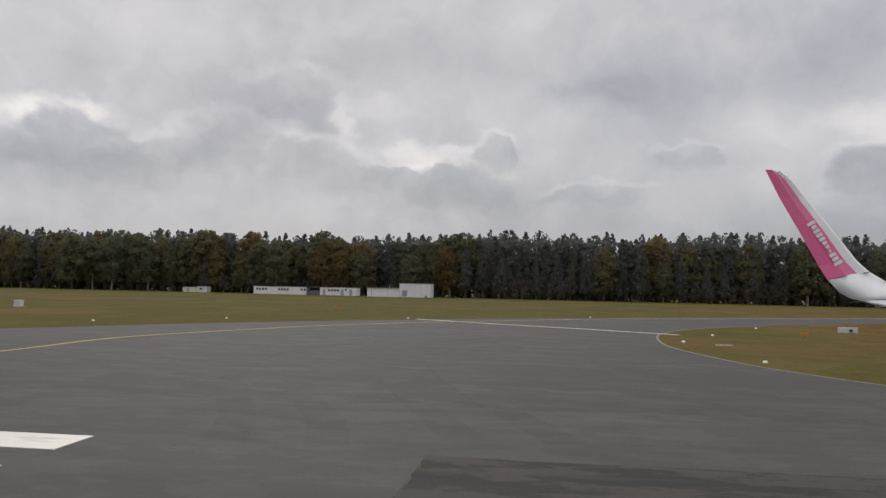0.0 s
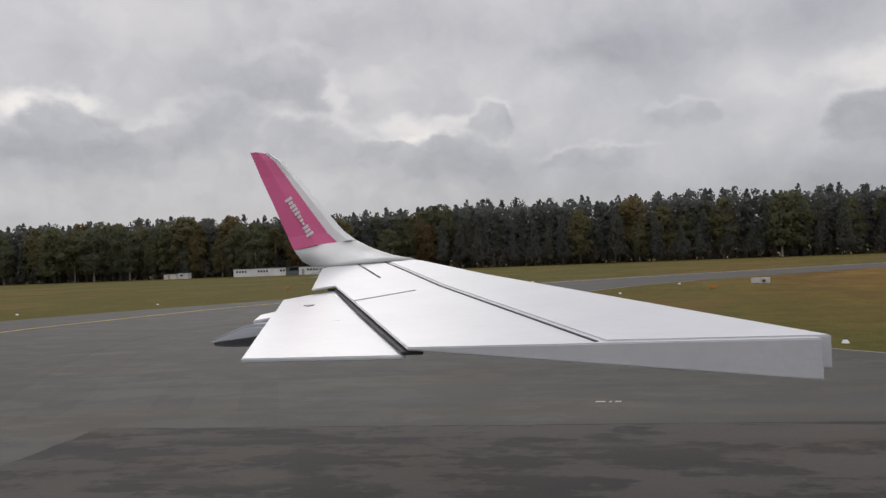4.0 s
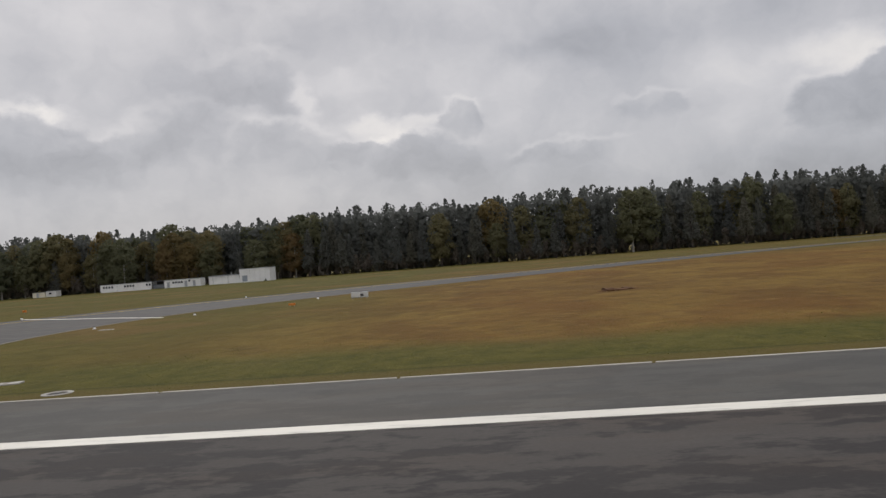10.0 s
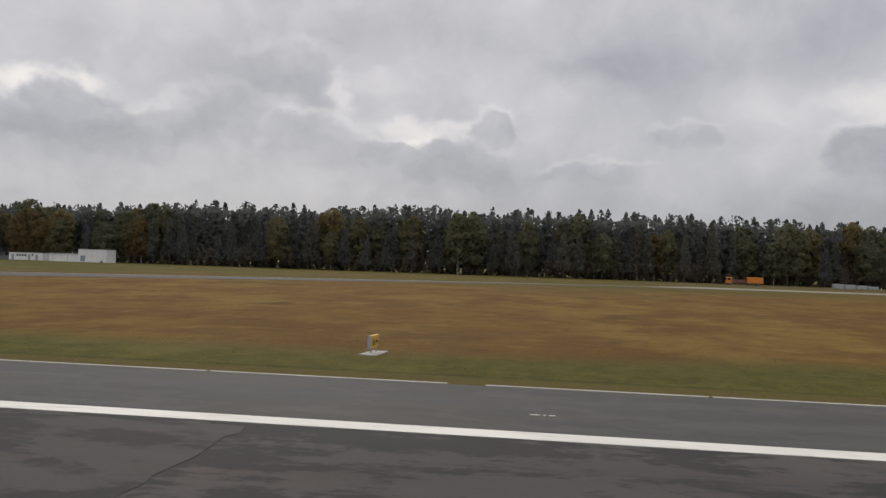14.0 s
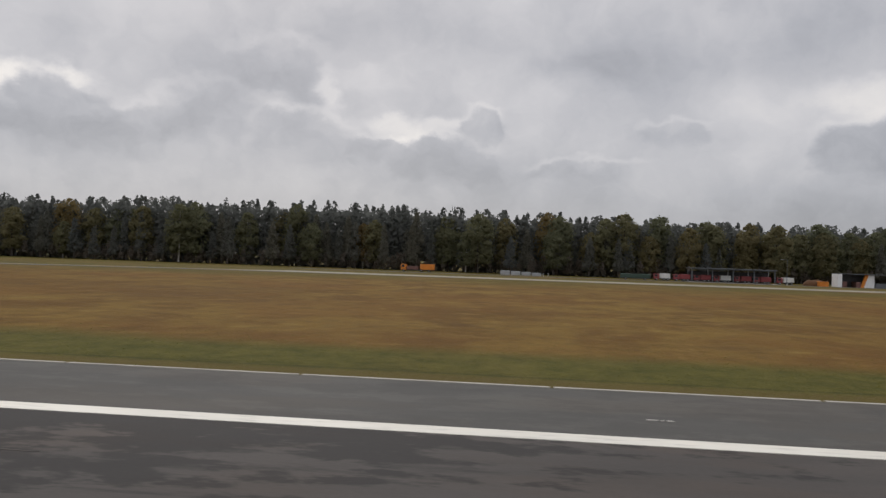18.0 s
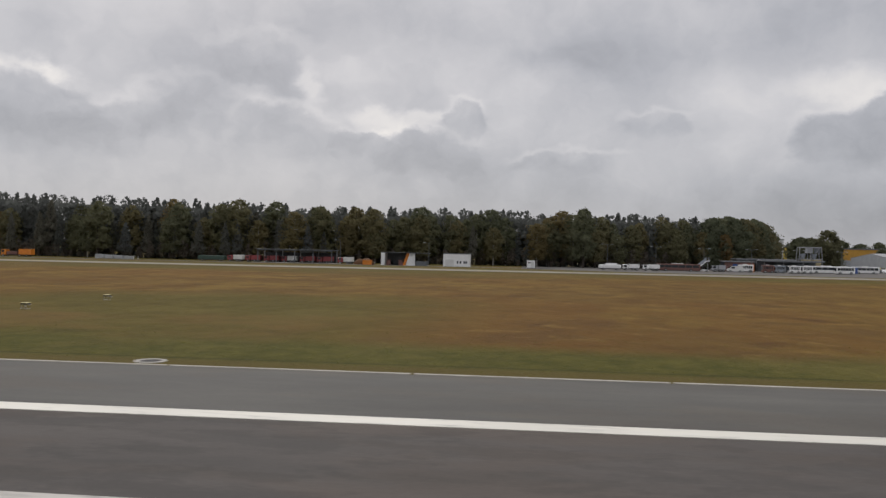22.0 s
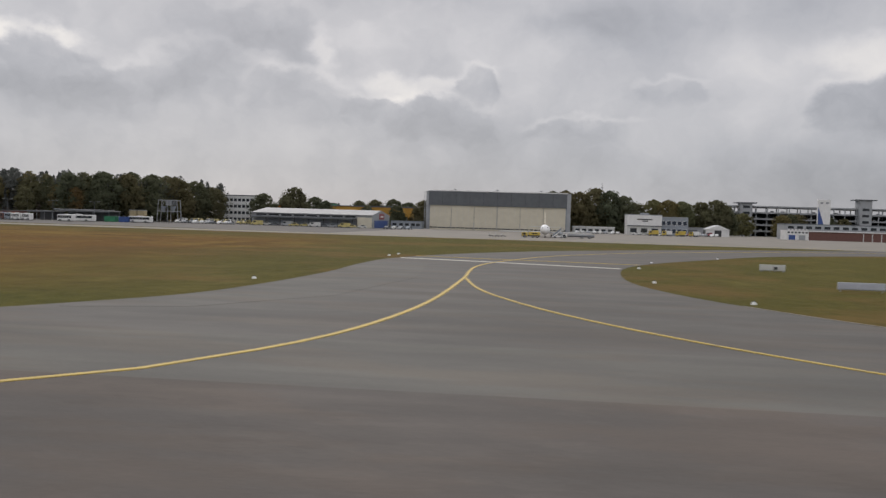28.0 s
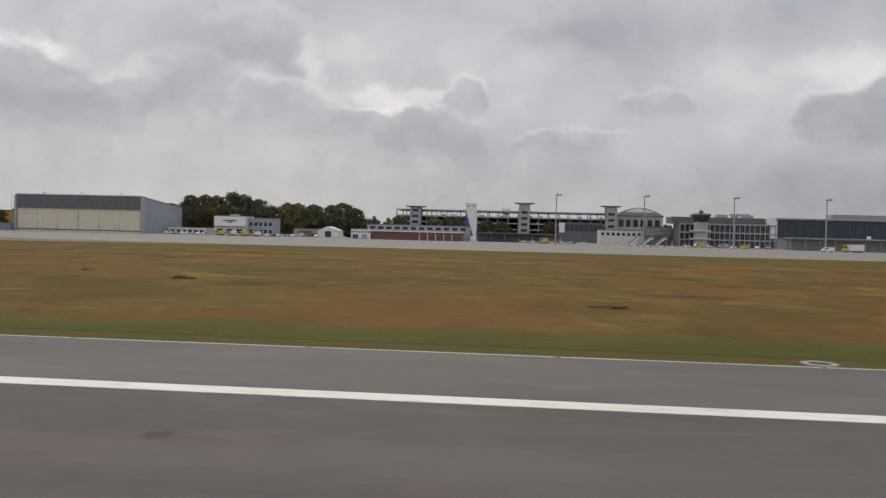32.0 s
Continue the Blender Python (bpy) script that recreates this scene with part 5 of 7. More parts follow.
t = thing("open_store", (198, 198, 0), "open timber store with a white end wall and yellow frame", "store")
part("end_wall", bx(0, 0.9, -0.2, 4, 0, 3.0, 0.02), "paintwhite", t)
part("roof", bx(0, 11.6, 0, 4.3, 3.0, 3.15, 0.02), "slate", t)
part("back_wall", bx(0.9, 8, 3.8, 4, 0, 3.0), "darksteel", t)
for a in (1.2, 4.2):
    part("partition", prism([(a, 0.5), (a + 1.0, 0.5), (a + 0.6, 3.6), (a, 3.6)], 0, 1.3), "brick", t)
bm = prism([(5.9, 0.0), (8.2, 0.0), (8.2, 3.0), (6.9, 3.0)], 0, 0.5)
bm.transform(Matrix(((1, 0, 0, 0), (0, 0, 1, 0.6), (0, 1, 0, 0), (0, 0, 0, 1))))
part("screen", bm, "paintwhite", t, "slanting white screen wall")
bm = prism([(5.2, 0.0), (5.9, 0.0), (6.9, 3.0), (6.2, 3.0)], 0, 0.5)
bm.transform(Matrix(((1, 0, 0, 0), (0, 0, 1, 0.56), (0, 1, 0, 0), (0, 0, 0, 1))))
part("screen_frame", bm, "orange", t, "yellow edge of the screen")
part("bench", bx(8.4, 11.2, 0.5, 2.0, 0, 1.1, 0.02), "slate", t)
t = house("store_box", "white block with a dark vent panel and writing bars", "building", 213.2, 219.5, 197.6, 5, 3.0, "paintwhite", "slate", 0.05, 0.2)
for a in (3.3, 4.0, 4.9, 5.4):
    part("sign_bar", bx(a, a + 0.4, -0.03, 0, 0.75, 1.35), "darksteel", t)
part("door", bx(0.5, 2.6, -0.04, 0, 0.05, 1.7, 0.01), "offwhite", t)
t = house("kiosk", "small white switch kiosk on the grass", "kiosk", 233.3, 235.3, 204, 1.6, 1.75, "paintwhite", "offwhite", 0.05, 0.08)
part("louvre", bx(0.3, 0.9, -0.03, 0, 1.1, 1.4), "darksteel", t)
part("door", bx(1.0, 1.8, -0.03, 0, 0.05, 1.5), "offwhite", t)
t = thing("soil_bay", (191, 198.5, 0), "heap of brown gravel behind an orange skip", "heap")
bm = bmesh.new()
bmesh.ops.create_icosphere(bm, subdivisions=3, radius=1, matrix=pose(2.4, 1.2, 0) @ Matrix.Diagonal((2.6, 1.6, 1.7, 1)))
for v in bm.verts:
    v.co.z = max(v.co.z * (0.9 + 0.3 * noise.noise(v.co)), -0.02)
part("soil_mound", bm, "earth", t)
t = thing("skip", (193.6, 197, 0), "orange steel skip in front of the gravel heap", "skip")
part("tub", prism([(0, 0), (2.1, 0), (2.1, 1.2), (0, 1.2)], 0, 1.1), "orange", t)
part("rim", bx(-0.08, 2.18, -0.08, 1.28, 1.02, 1.14, 0.02), "orange", t)
part("rib", bx(1.0, 1.1, -0.06, 0, 0.05, 1.02), "orange", t)
part("rib", bx(0.4, 0.5, -0.06, 0, 0.05, 1.02), "orange", t)


def lamp(x, y, h, arms=1, group="lamp posts"):
    t = thing("lamp_post", (x, y, 0), "slim grey lamp post with a small head", "lamp post", group)
    part("pole", cyl(0.08, 0.045, (0, 0, 0), (0, 0, h), 8), "slate", t)
    part("foot", cyl(0.2, 0.16, (0, 0, 0), (0, 0, 0.3), 8), "slab", t)
    for s in ((-1,), (-1, 1))[arms - 1]:
        part("arm", cyl(0.04, 0.04, (0, 0, h - 0.1), (s * 0.9, 0, h + 0.05), 6), "slate", t)
        part("head", bx(s * 1.2 - 0.32, s * 1.2 + 0.32, -0.12, 0.12, h, h + 0.11, 0.03), "greycl", t)


for x, y, h, a in ((187.4, 200, 5.9, 1), (209.7, 197.5, 5.6, 1), (253, 206, 6.2, 2), (265, 208, 5.8, 2), (277, 210, 5.6, 2), (289, 212, 5.6, 2), (301, 214, 5.6, 2), (312, 216, 5.5, 2)):
    lamp(x, y, h, a)


def mast(x, y, h):
    t = thing("light_mast", (x, y, 0), "tall apron floodlight mast with a bent head", "light mast", "apron light masts")
    part("pole", cyl(0.28, 0.16, (0, 0, 0), (0, 0, h - 0.4), 10), "steel", t)
    part("base", cyl(0.5, 0.4, (0, 0, 0), (0, 0, 0.5), 10), "slab", t)
    part("bracket", bx(-0.5, 1.6, -0.2, 0.2, h - 0.5, h - 0.2, 0.04), "steel", t)
    for a in (0.1, 1.0):
        part("floodlight", bx(a, a + 0.7, -0.35, 0.25, h - 0.25, h + 0.15, 0.05), "greycl", t)


for x in (595.4, 624.8, 654.2, 683.8, 713.3):
    mast(x, 283, 17.2)


# vehicle sheds beside the forest
for x0, x1, y, d, h, lab in ((286, 293.5, 226, 6, 2.7, "low grey shelter roof over parked buses"), (290.6, 305.4, 232, 7, 3.4, "grey open shelter with a flat metal roof"), (295.8, 311, 226, 6, 3.1, "grey open shelter with a flat metal roof")):
    t = thing("shelter", (x0, y, 0), lab, "shelter", "vehicle shelters")
    w = x1 - x0
    part("roof", bx(-0.3, w + 0.3, -0.4, d, h - 0.25, h, 0.04), "roofm", t)
    part("fascia", bx(-0.3, w + 0.3, -0.46, -0.4, h - 0.45, h - 0.1), "slate", t)
    for k in range(4):
        part("post", cyl(0.09, 0.09, (0.2 + k * (w - 0.4) / 3, 0, 0), (0.2 + k * (w - 0.4) / 3, 0, h - 0.2), 8), "steel", t)
    part("back_wall", bx(0, w, d - 0.3, d - 0.1, 0, h - 0.3), "slate", t)
t = house("hut", "small blue-grey hut with a wooden lean-to", "hut", 284, 290.4, 215, 3.5, 2.4, "brick", "slate", 0.3, 0.15)
part("door", bx(1.2, 2.3, -0.06, 0, 0.05, 2.0), "blue", t)
window(t, 2.8, 4.4, 1.0, 1.8)
part("lean_to", bx(4.6, 6.2, -1.2, 0, 0, 1.9, 0.03), "orange", t)
for x, c, lab in ((311.6, "green", "green steel waste container"), (315.9, "blue", "blue steel waste container")):
    t = thing("waste_container", (x, 222, 0), lab, "container")
    part("tub", bx(0, 3.2 if c == "green" else 2.3, 0, 2, 0.1, 1.5, 0.05), c, t)
    part("lid", bx(-0.05, 3.25 if c == "green" else 2.35, -0.05, 2.05, 1.5, 1.62, 0.03), c, t)
    part("skid", bx(0.1, 0.3, 0.1, 1.9, 0, 0.1), "darksteel", t)
    part("skid", bx(1.8, 2.0, 0.1, 1.9, 0, 0.1), "darksteel", t)
for x in (310.2, 313.0):
    t = thing("silo", (x + 1, 240, 0), "square sand-coloured storage bin on four legs", "silo", "storage silos")
    part("bin", bx(-0.98, 0.98, -0.9, 0.9, 0.9, 3.5, 0.05), "sand", t)
    part("lid", bx(-1.05, 1.05, -0.96, 0.96, 3.5, 3.66, 0.03), "greycl", t)
    for a in (-0.5, 0.0, 0.5):
        part("rib", bx(a - 0.03, a + 0.03, -0.95, -0.9, 0.95, 3.45), "sand", t)
    for k in range(4):
        part("leg", cyl(0.07, 0.07, (0.7 * math.cos(k * 1.57 + 0.8), 0.7 * math.sin(k * 1.57 + 0.8), 0), (0.7 * math.cos(k * 1.57 + 0.8), 0.7 * math.sin(k * 1.57 + 0.8), 0.7), 6), "steel", t)
t = thing("gantry", (313.3, 252, 0), "open steel loading gantry with two hoppers", "gantry")
for a in (0, 3.0, 6.1):
    for d in (0, 2.5):
        part("leg", cyl(0.14, 0.12, (a + (0.4 if a == 0 else -0.4 if a > 5 else 0) * 0 - (0.5 if a == 0 else -0.5 if a > 5 else 0), d, 0), (a, d, 7.2), 8), "steel", t)
for z in (3.6, 7.1):
    part("beam", bx(-0.1, 6.2, -0.1, 0.1, z - 0.15, z + 0.1), "steel", t)
    part("beam", bx(-0.1, 6.2, 2.4, 2.6, z - 0.15, z + 0.1), "steel", t)
for a in (1.2, 4.4):
    part("hopper", cyl(0.3, 0.9, (a, 1.2, 3.2), (a, 1.2, 5.2), 10), "bluegrey", t)
    part("brace", cyl(0.05, 0.05, (a - 1.2, 0, 3.6), (a + 1.2, 0, 7.0), 6), "steel", t)
part("cabin", bx(2.2, 3.8, 0.4, 2.2, 5.4, 6.9, 0.03), "greycl", t)
part("control_panel", bx(4.2, 6.0, 0.3, 0.7, 5.4, 6.9, 0.03), "slate", t)

# four-storey office behind the vehicle park
t = house("office_building", "four-storey white office building with dark window bands", "building", 311.5, 325.4, 308, 12, 10.4, "paintwhite", "slate", 0.15, 0.35)
for f in range(4):
    for k in range(8):
        window(t, 0.5 + k * 1.65, 1.75 + k * 1.65, 0.9 + f * 2.45, 2.0 + f * 2.45)
    part("sill_band", bx(0, 13.9, -0.06, 0, 2.15 + f * 2.45, 2.3 + f * 2.45), "offwhite", t)

# orange and green sheds of an industrial estate in the distance
for x0, x1, y, h, c, lab in ((292, 308, 400, 8.4, "orange", "distant orange warehouse with grey gates"), (338, 362, 424, 9.6, "yel", "distant long yellow warehouse"), (310, 319, 450, 10.9, "green", "distant green warehouse gable"),
                             (366, 380, 420, 8.8, "yel", "distant yellow warehouse with grey gates"), (346, 394, 332, 7.8, "ochre", "ochre warehouse behind the cargo shed")):
    t = house("warehouse", lab, "warehouse", x0, x1, y, 14, h, c, "slate", 0.2, 0.4)
    for k in range(3):
        part("gate", bx((k + 0.4) * (x1 - x0) / 3.4, (k + 0.9) * (x1 - x0) / 3.4, -0.08, 0, 0.05, 3.6, 0.02), "greycl", t)

# cargo shed with a canopy
t = thing("cargo_shed", (341.6, 259, 0), "long grey cargo shed with a pale metal roof and a canopy", "shed")
W = 40.0
part("wall", profile([(0, 0), (0, 4.0), (14, 5.6), (30, 4.2), (30, 0)], 0, W), "greycl", t)
for k in range(10):
    part("roof_panel", profile([(-0.5, 3.98), (-0.5, 4.16), (14, 5.86), (14, 5.66)], k * 4.0 + 0.03, k * 4.0 + 3.97), "roofm", t)
part("back_roof", profile([(14, 5.66), (14, 5.86), (30.5, 4.36), (30.5, 4.18)], 0, W), "roofm", t)
part("canopy", bx(0.8, 34.8, -3.6, 0.0, 2.75, 2.95, 0.03), "darkroof", t, "dark flat canopy")
part("canopy_fascia", bx(0.8, 34.8, -3.7, -3.6, 2.6, 2.98), "slate", t)
for k in range(8):
    part("post", cyl(0.11, 0.11, (1.3 + k * 4.7, -3.3, 0), (1.3 + k * 4.7, -3.3, 2.7), 8), "darksteel", t)
    part("roller_door", bx(1.6 + k * 4.2, 5.0 + k * 4.2, -0.07, 0, 0.05, 2.5, 0.02), "bluegrey", t)
    window(t, 1.5 + k * 4.2, 5.1 + k * 4.2, 3.15, 3.8)
part("gable_infill", bx(35.2, 39.8, -0.8, 0, 0, 3.4, 0.03), "cream", t, "pale front annex")
part("side_door", bx(W, W + 0.08, 3, 26, 0.05, 2.5, 0.02), "blue", t, "blue sliding door")
part("sign_panel", bx(W, W + 0.1, 11.0, 19.5, 2.9, 4.8, 0.02), "red", t, "red sign with a plain white mark")
part("sign_mark", bx(W + 0.1, W + 0.13, 13.0, 17.4, 3.5, 4.1), "paintwhite", t)
t = house("annex", "low grey annex at the end of the cargo shed", "building", 383.0, 393.6, 284, 8, 2.6, "bluegrey", "slate", 0.1, 0.15)
for a in (0.6, 2.9, 5.0, 7.1, 8.9):
    window(t, a, a + 1.5, 0.9, 1.9)

# slim mast at the hangar's corner
t = thing("mast", (393.9, 290, 0), "slim grey steel mast at the corner of the hangar", "mast")
part("foot", bx(-0.3, 0.3, -0.3, 0.3, 0, 0.12, 0.02), "slab", t)
part("pole", cyl(0.13, 0.06, (0, 0, 0.1), (0, 0, 13.6), 10), "steel", t)
part("cap", cyl(0.10, 0.04, (0, 0, 13.6), (0, 0, 13.75), 8), "steel", t)

# hangar
t = thing("hangar", (395.3, 291, 0), "large hangar with cream sliding doors under a dark grey fascia", "hangar")
W, D, Hh = 48.6, 36.0, 13.9
part("side_wall", bx(0, 0.4, 0, D, 0, Hh - 0.5), "bluegrey", t)
side = bmesh.new()
a = [side.verts.new((W - 0.4, y, z)) for y, z in ((0, 0), (0, Hh - 0.3), (D, Hh - 3.4), (D, 0))]
b = [side.verts.new((W, y, z)) for y, z in ((0, 0), (0, Hh - 0.3), (D, Hh - 3.4), (D, 0))]
side.faces.new(a[::-1])
side.faces.new(b)
for k in range(4):
    side.faces.new((a[k], a[(k + 1) % 4], b[(k + 1) % 4], b[k]))
bmesh.ops.recalc_face_normals(side, faces=side.faces[:])
part("side_wall", side, "bluegrey", t)
part("back_wall", bx(0.4, W - 0.4, D - 0.4, D, 0, Hh - 3.4), "bluegrey", t)
part("roof", profile([(0.1, Hh - 0.35), (0.1, Hh - 0.15), (D + 0.2, Hh - 3.2), (D + 0.2, Hh - 3.4)], -0.2, W + 0.2), "roofm", t)
part("fascia", bx(-0.1, W + 0.1, -0.25, 0.1, 8.6, Hh - 0.3), "slate", t, "dark grey fascia")
for k in range(1, 10):
    part("fascia_joint", bx(k * W / 10 - 0.04, k * W / 10 + 0.04, -0.27, -0.25, 8.6, Hh - 0.3), "darksteel", t)
part("eaves_trim", bx(-0.2, W + 0.2, -0.32, 0.1, Hh - 0.3, Hh + 0.05, 0.03), "paintwhite", t, "white eaves trim")
for k in range(6):
    d = part("sliding_door", bx(k * W / 6 + 0.06, (k + 1) * W / 6 - 0.06, 0.12 - 0.08 * (k % 2), 0.4, 0.8, 8.6, 0.02), "cream", t, "cream sheet door leaf")
    for j in range(1, 4):
        part("sheet_joint", bx(k * W / 6 + j * W / 24 - 0.02, k * W / 6 + j * W / 24 + 0.02, 0.10 - 0.08 * (k % 2), 0.13, 0.85, 8.5), "offwhite", d)
    for j in range(5):
        part("bottom_light", bx(k * W / 6 + 0.25 + j * 1.58, k * W / 6 + 1.55 + j * 1.58, 0.0, 0.1, 0.55, 0.95), "darksteel", t)
    part("door_post", bx(k * W / 6 - 0.10, k * W / 6 + 0.10, -0.15, 0.2, 0.1, 8.5 if k in (0, 3) else 2.6), "greycl", t)
part("bottom_rail", bx(0, W, 0.05, 0.45, 0.0, 0.8), "cream", t)
part("corner_post", bx(W, W + 1.3, -0.4, 0.6, 0, Hh - 0.2, 0.03), "greycl", t)
part("corner_post", bx(-0.9, 0, -0.3, 0.5, 0, Hh - 0.4, 0.03), "greycl", t)
for a in (9.0, 24.0, 39.5):
    part("roof_vent", cyl(0.12, 0.12, (a, 3, Hh - 0.4), (a, 3, Hh + 0.55), 8), "steel", t)
    part("vent_hood", bx(a - 0.45, a + 0.45, 2.6, 3.4, Hh + 0.5, Hh + 0.75, 0.04), "steel", t)
part("whip_aerial", cyl(0.06, 0.03, (-1.2, 0.2, 0), (-1.2, 0.2, 13.2), 6), "steel", t)

# low annex, control block and further buildings along the apron
t = house("annex", "long low white annex beside the hangar", "building", 447, 462, 308, 8, 2.3, "offwhite", "paintwhite", 0.2, 0.25)
for k in range(6):
    window(t, 0.8 + k * 2.35, 2.4 + k * 2.35, 0.8, 1.7)
t = house("operations_block", "two-storey pale block with a black sign and a glass flank", "building", 466.3, 478.4, 305.5, 10, 7.2, "offwhite", "greycl", 0.12, 0.25)
part("upper_band", bx(-0.08, 12.2, -0.1, 0, 3.5, 7.2), "paintwhite", t)
part("drip_edge", bx(-0.1, 12.3, -0.35, 0, 3.2, 3.5), "slate", t)
for a, b, z in ((3.4, 8.8, 5.5), (5.3, 7.2, 4.9)):
    part("sign_bar", bx(a, b, -0.16, -0.1, z, z + 0.38), "rubber", t)
for k in range(3):
    window(t, 1.0 + k * 3.8, 3.4 + k * 3.8, 0.9, 2.5)
part("roof_unit", bx(5, 8, 3, 6, 7.45, 8.1, 0.05), "greycl", t)
t = house("office_wing", "blue-grey glazed office wing", "building", 478.5, 488.4, 309, 9, 6.6, "bluegrey", "greycl", 0.12, 0.25)
for f in range(2):
    for k in range(5):
        window(t, 0.4 + k * 1.9, 1.9 + k * 1.9, 0.9 + f * 2.9, 2.5 + f * 2.9, 0, "blueglass", "paintwhite")
t = thing("aerial_mast", (459.8, 346, 0), "thin lattice aerial above the trees", "mast")
part("pole", cyl(0.16, 0.06, (0, 0, 0), (0, 0, 20.6), 6), "darksteel", t)
part("dipole", bx(-0.6, 0.6, -0.05, 0.05, 18.6, 18.75), "darksteel", t)
t = thing("storage_tent", (499.8, 333, 0), "white storage tent with a gabled roof and a dark entrance", "tent")
part("body", prism([(0, 0), (8.6, 0), (8.6, 9), (0, 9)], 0, 2.8), "paintwhite", t)
bm = profile([(-4.6, 2.7), (0, 4.5), (4.6, 2.7)], 0, 9.4)
bm.transform(pose(4.3, -0.2, 0, 0, 0, 90))
part("roof", bm, "paintwhite", t)
part("entrance", bx(3.0, 5.6, -0.06, 0, 0, 2.4), "darksteel", t)
t = house("low_hall", "low grey hall behind the parked vans", "building", 488.8, 499, 336, 8, 3.1, "greycl", "roofm", 0.3, 0.25)
part("gate", bx(2, 8, -0.06, 0, 0.05, 2.4), "slate", t)
t = house("workshop", "white workshop with a notched parapet", "building", 520.7, 528, 300.6, 8, 3.3, "paintwhite", "offwhite", 0.05, 0.15)
for k in range(6):
    part("merlon", bx(0.3 + k * 1.2, 0.9 + k * 1.2, 0, 0.3, 3.45, 3.75), "paintwhite", t)
    window(t, 0.2 + k * 1.2, 0.95 + k * 1.2, 2.3, 2.9)
part("gate", bx(0.6, 2.8, -0.06, 0, 0.05, 1.7, 0.02), "blue", t)
part("gate", bx(4.0, 6.2, -0.06, 0, 0.05, 1.7, 0.02), "greycl", t)
t = house("fire_station", "long red-brick garage with a white roof edge", "building", 528, 561.6, 301, 12, 3.0, "brick", "paintwhite", 0.4, 0.4)
for k in range(11):
    part("garage_door", bx(0.5 + k * 3.0, 3.0 + k * 3.0, -0.05, 0, 0.05, 2.5, 0.02), "brick", t)
    if k > 5:
        part("pier", bx(0.15 + k * 3.0, 0.45 + k * 3.0, -0.12, 0, 0, 2.7), "offwhite", t)
t = house("rear_block", "grey upper block behind the brick garage", "building", 524, 563.5, 315, 10, 5.5, "greycl", "slate", 0.2, 0.3)
for k in range(12):
    window(t, 1.0 + k * 3.2, 3.2 + k * 3.2, 3.9, 5.0)
t = thing("gate_canopy", (566, 318, 0), "flat dark canopy over parked cars", "canopy")
part("roof", bx(0, 33, -1, 8, 3.2, 3.6, 0.04), "slate", t)
for k in range(7):
    part("post", cyl(0.12, 0.12, (0.6 + k * 5.3, 0, 0), (0.6 + k * 5.3, 0, 3.2), 8), "steel", t)
part("rear_wall", bx(0, 33, 7.6, 8, 0, 3.2), "greycl", t)
t = thing("tail_fin_sign", (559.6, 382, 0), "tall white fin-shaped tower with a blue triangle", "tower")
part("fin", bx(-2.6, 2.6, 0, 1.6, 0, 17.4, 0.05), "paintwhite", t)
bm = prism([(-2.6, 2.0), (1.2, 2.0), (-2.6, 14.0)], 0, 0.1)
bm.transform(Matrix(((1, 0, 0, 0), (0, 0, -1, -0.02), (0, 1, 0, 0), (0, 0, 0, 1))))
part("blue_panel", bm, "blue", t, "blue triangle")
for a in (-1.8, 0.6):
    part("sign_mark", bx(a, a + 1.2, -0.06, 0, 15.4, 16.2), "greycl", t)

# car park with stair towers
t = thing("car_park", (521, 404, 0), "multi-storey concrete car park with open decks", "car park")
for f in range(5):
    part("deck", bx(0, 106, 0, 22, 2.9 * f + 2.2, 2.9 * f + 2.5), "greycl", t)
    part("parapet", bx(0, 106, -0.2, 0, 2.9 * f + 2.2, 2.9 * f + 2.85), "greycl", t)
part("rear_wall", bx(0, 106, 21.8, 22.1, 0, 11.2), "slate", t)
for k in range(22):
    part("column", bx(k * 5.0, k * 5.0 + 0.4, 0.1, 0.5, 0, 14.1), "greycl", t)
for k in range(22):
    part("column", bx(k * 5.0, k * 5.0 + 0.4, 21.4, 21.8, 0, 14.1), "greycl", t)
for a, h in ((7.2, 15.4), (60.5, 18.0), (102, 17.4)):
    s = part("stair_tower", bx(a, a + 5.4, -3, 3, 0, h, 0.05), "greycl", t)
    part("tower_roof", bx(a - 2.0, a + 7.4, -3.6, 3.6, h, h + 0.5, 0.06), "slate", s)
    for f in range(5):
        part("opening", bx(a + 1.2, a + 4.2, -3.06, -3, 2.9 * f + 1.6, 2.9 * f + 2.8), "glass", s)
t = thing("radar_ball", (574.4, 430, 0), "white radar ball on a mast", "radome")
part("mast", cyl(0.7, 0.5, (0, 0, 0), (0, 0, 13.2), 10), "greycl", t)
bm = bmesh.new()
bmesh.ops.create_icosphere(bm, subdivisions=3, radius=2.4, matrix=Matrix.Translation((0, 0, 15.2)))
part("ball", bm, "offwhite", t)

t = house("glazed_block", "low dark blue glazed block with a white end", "building", 600.3, 620, 380, 10, 9.0, "slate", "slate", 0.1, 0.25)
part("white_end", bx(-0.05, 2.4, -0.08, 0, 4.5, 9.0), "paintwhite", t)
for k in range(8):
    window(t, 2.8 + k * 2.1, 4.7 + k * 2.1, 5.2, 8.4, 0, "blueglass", "slate")

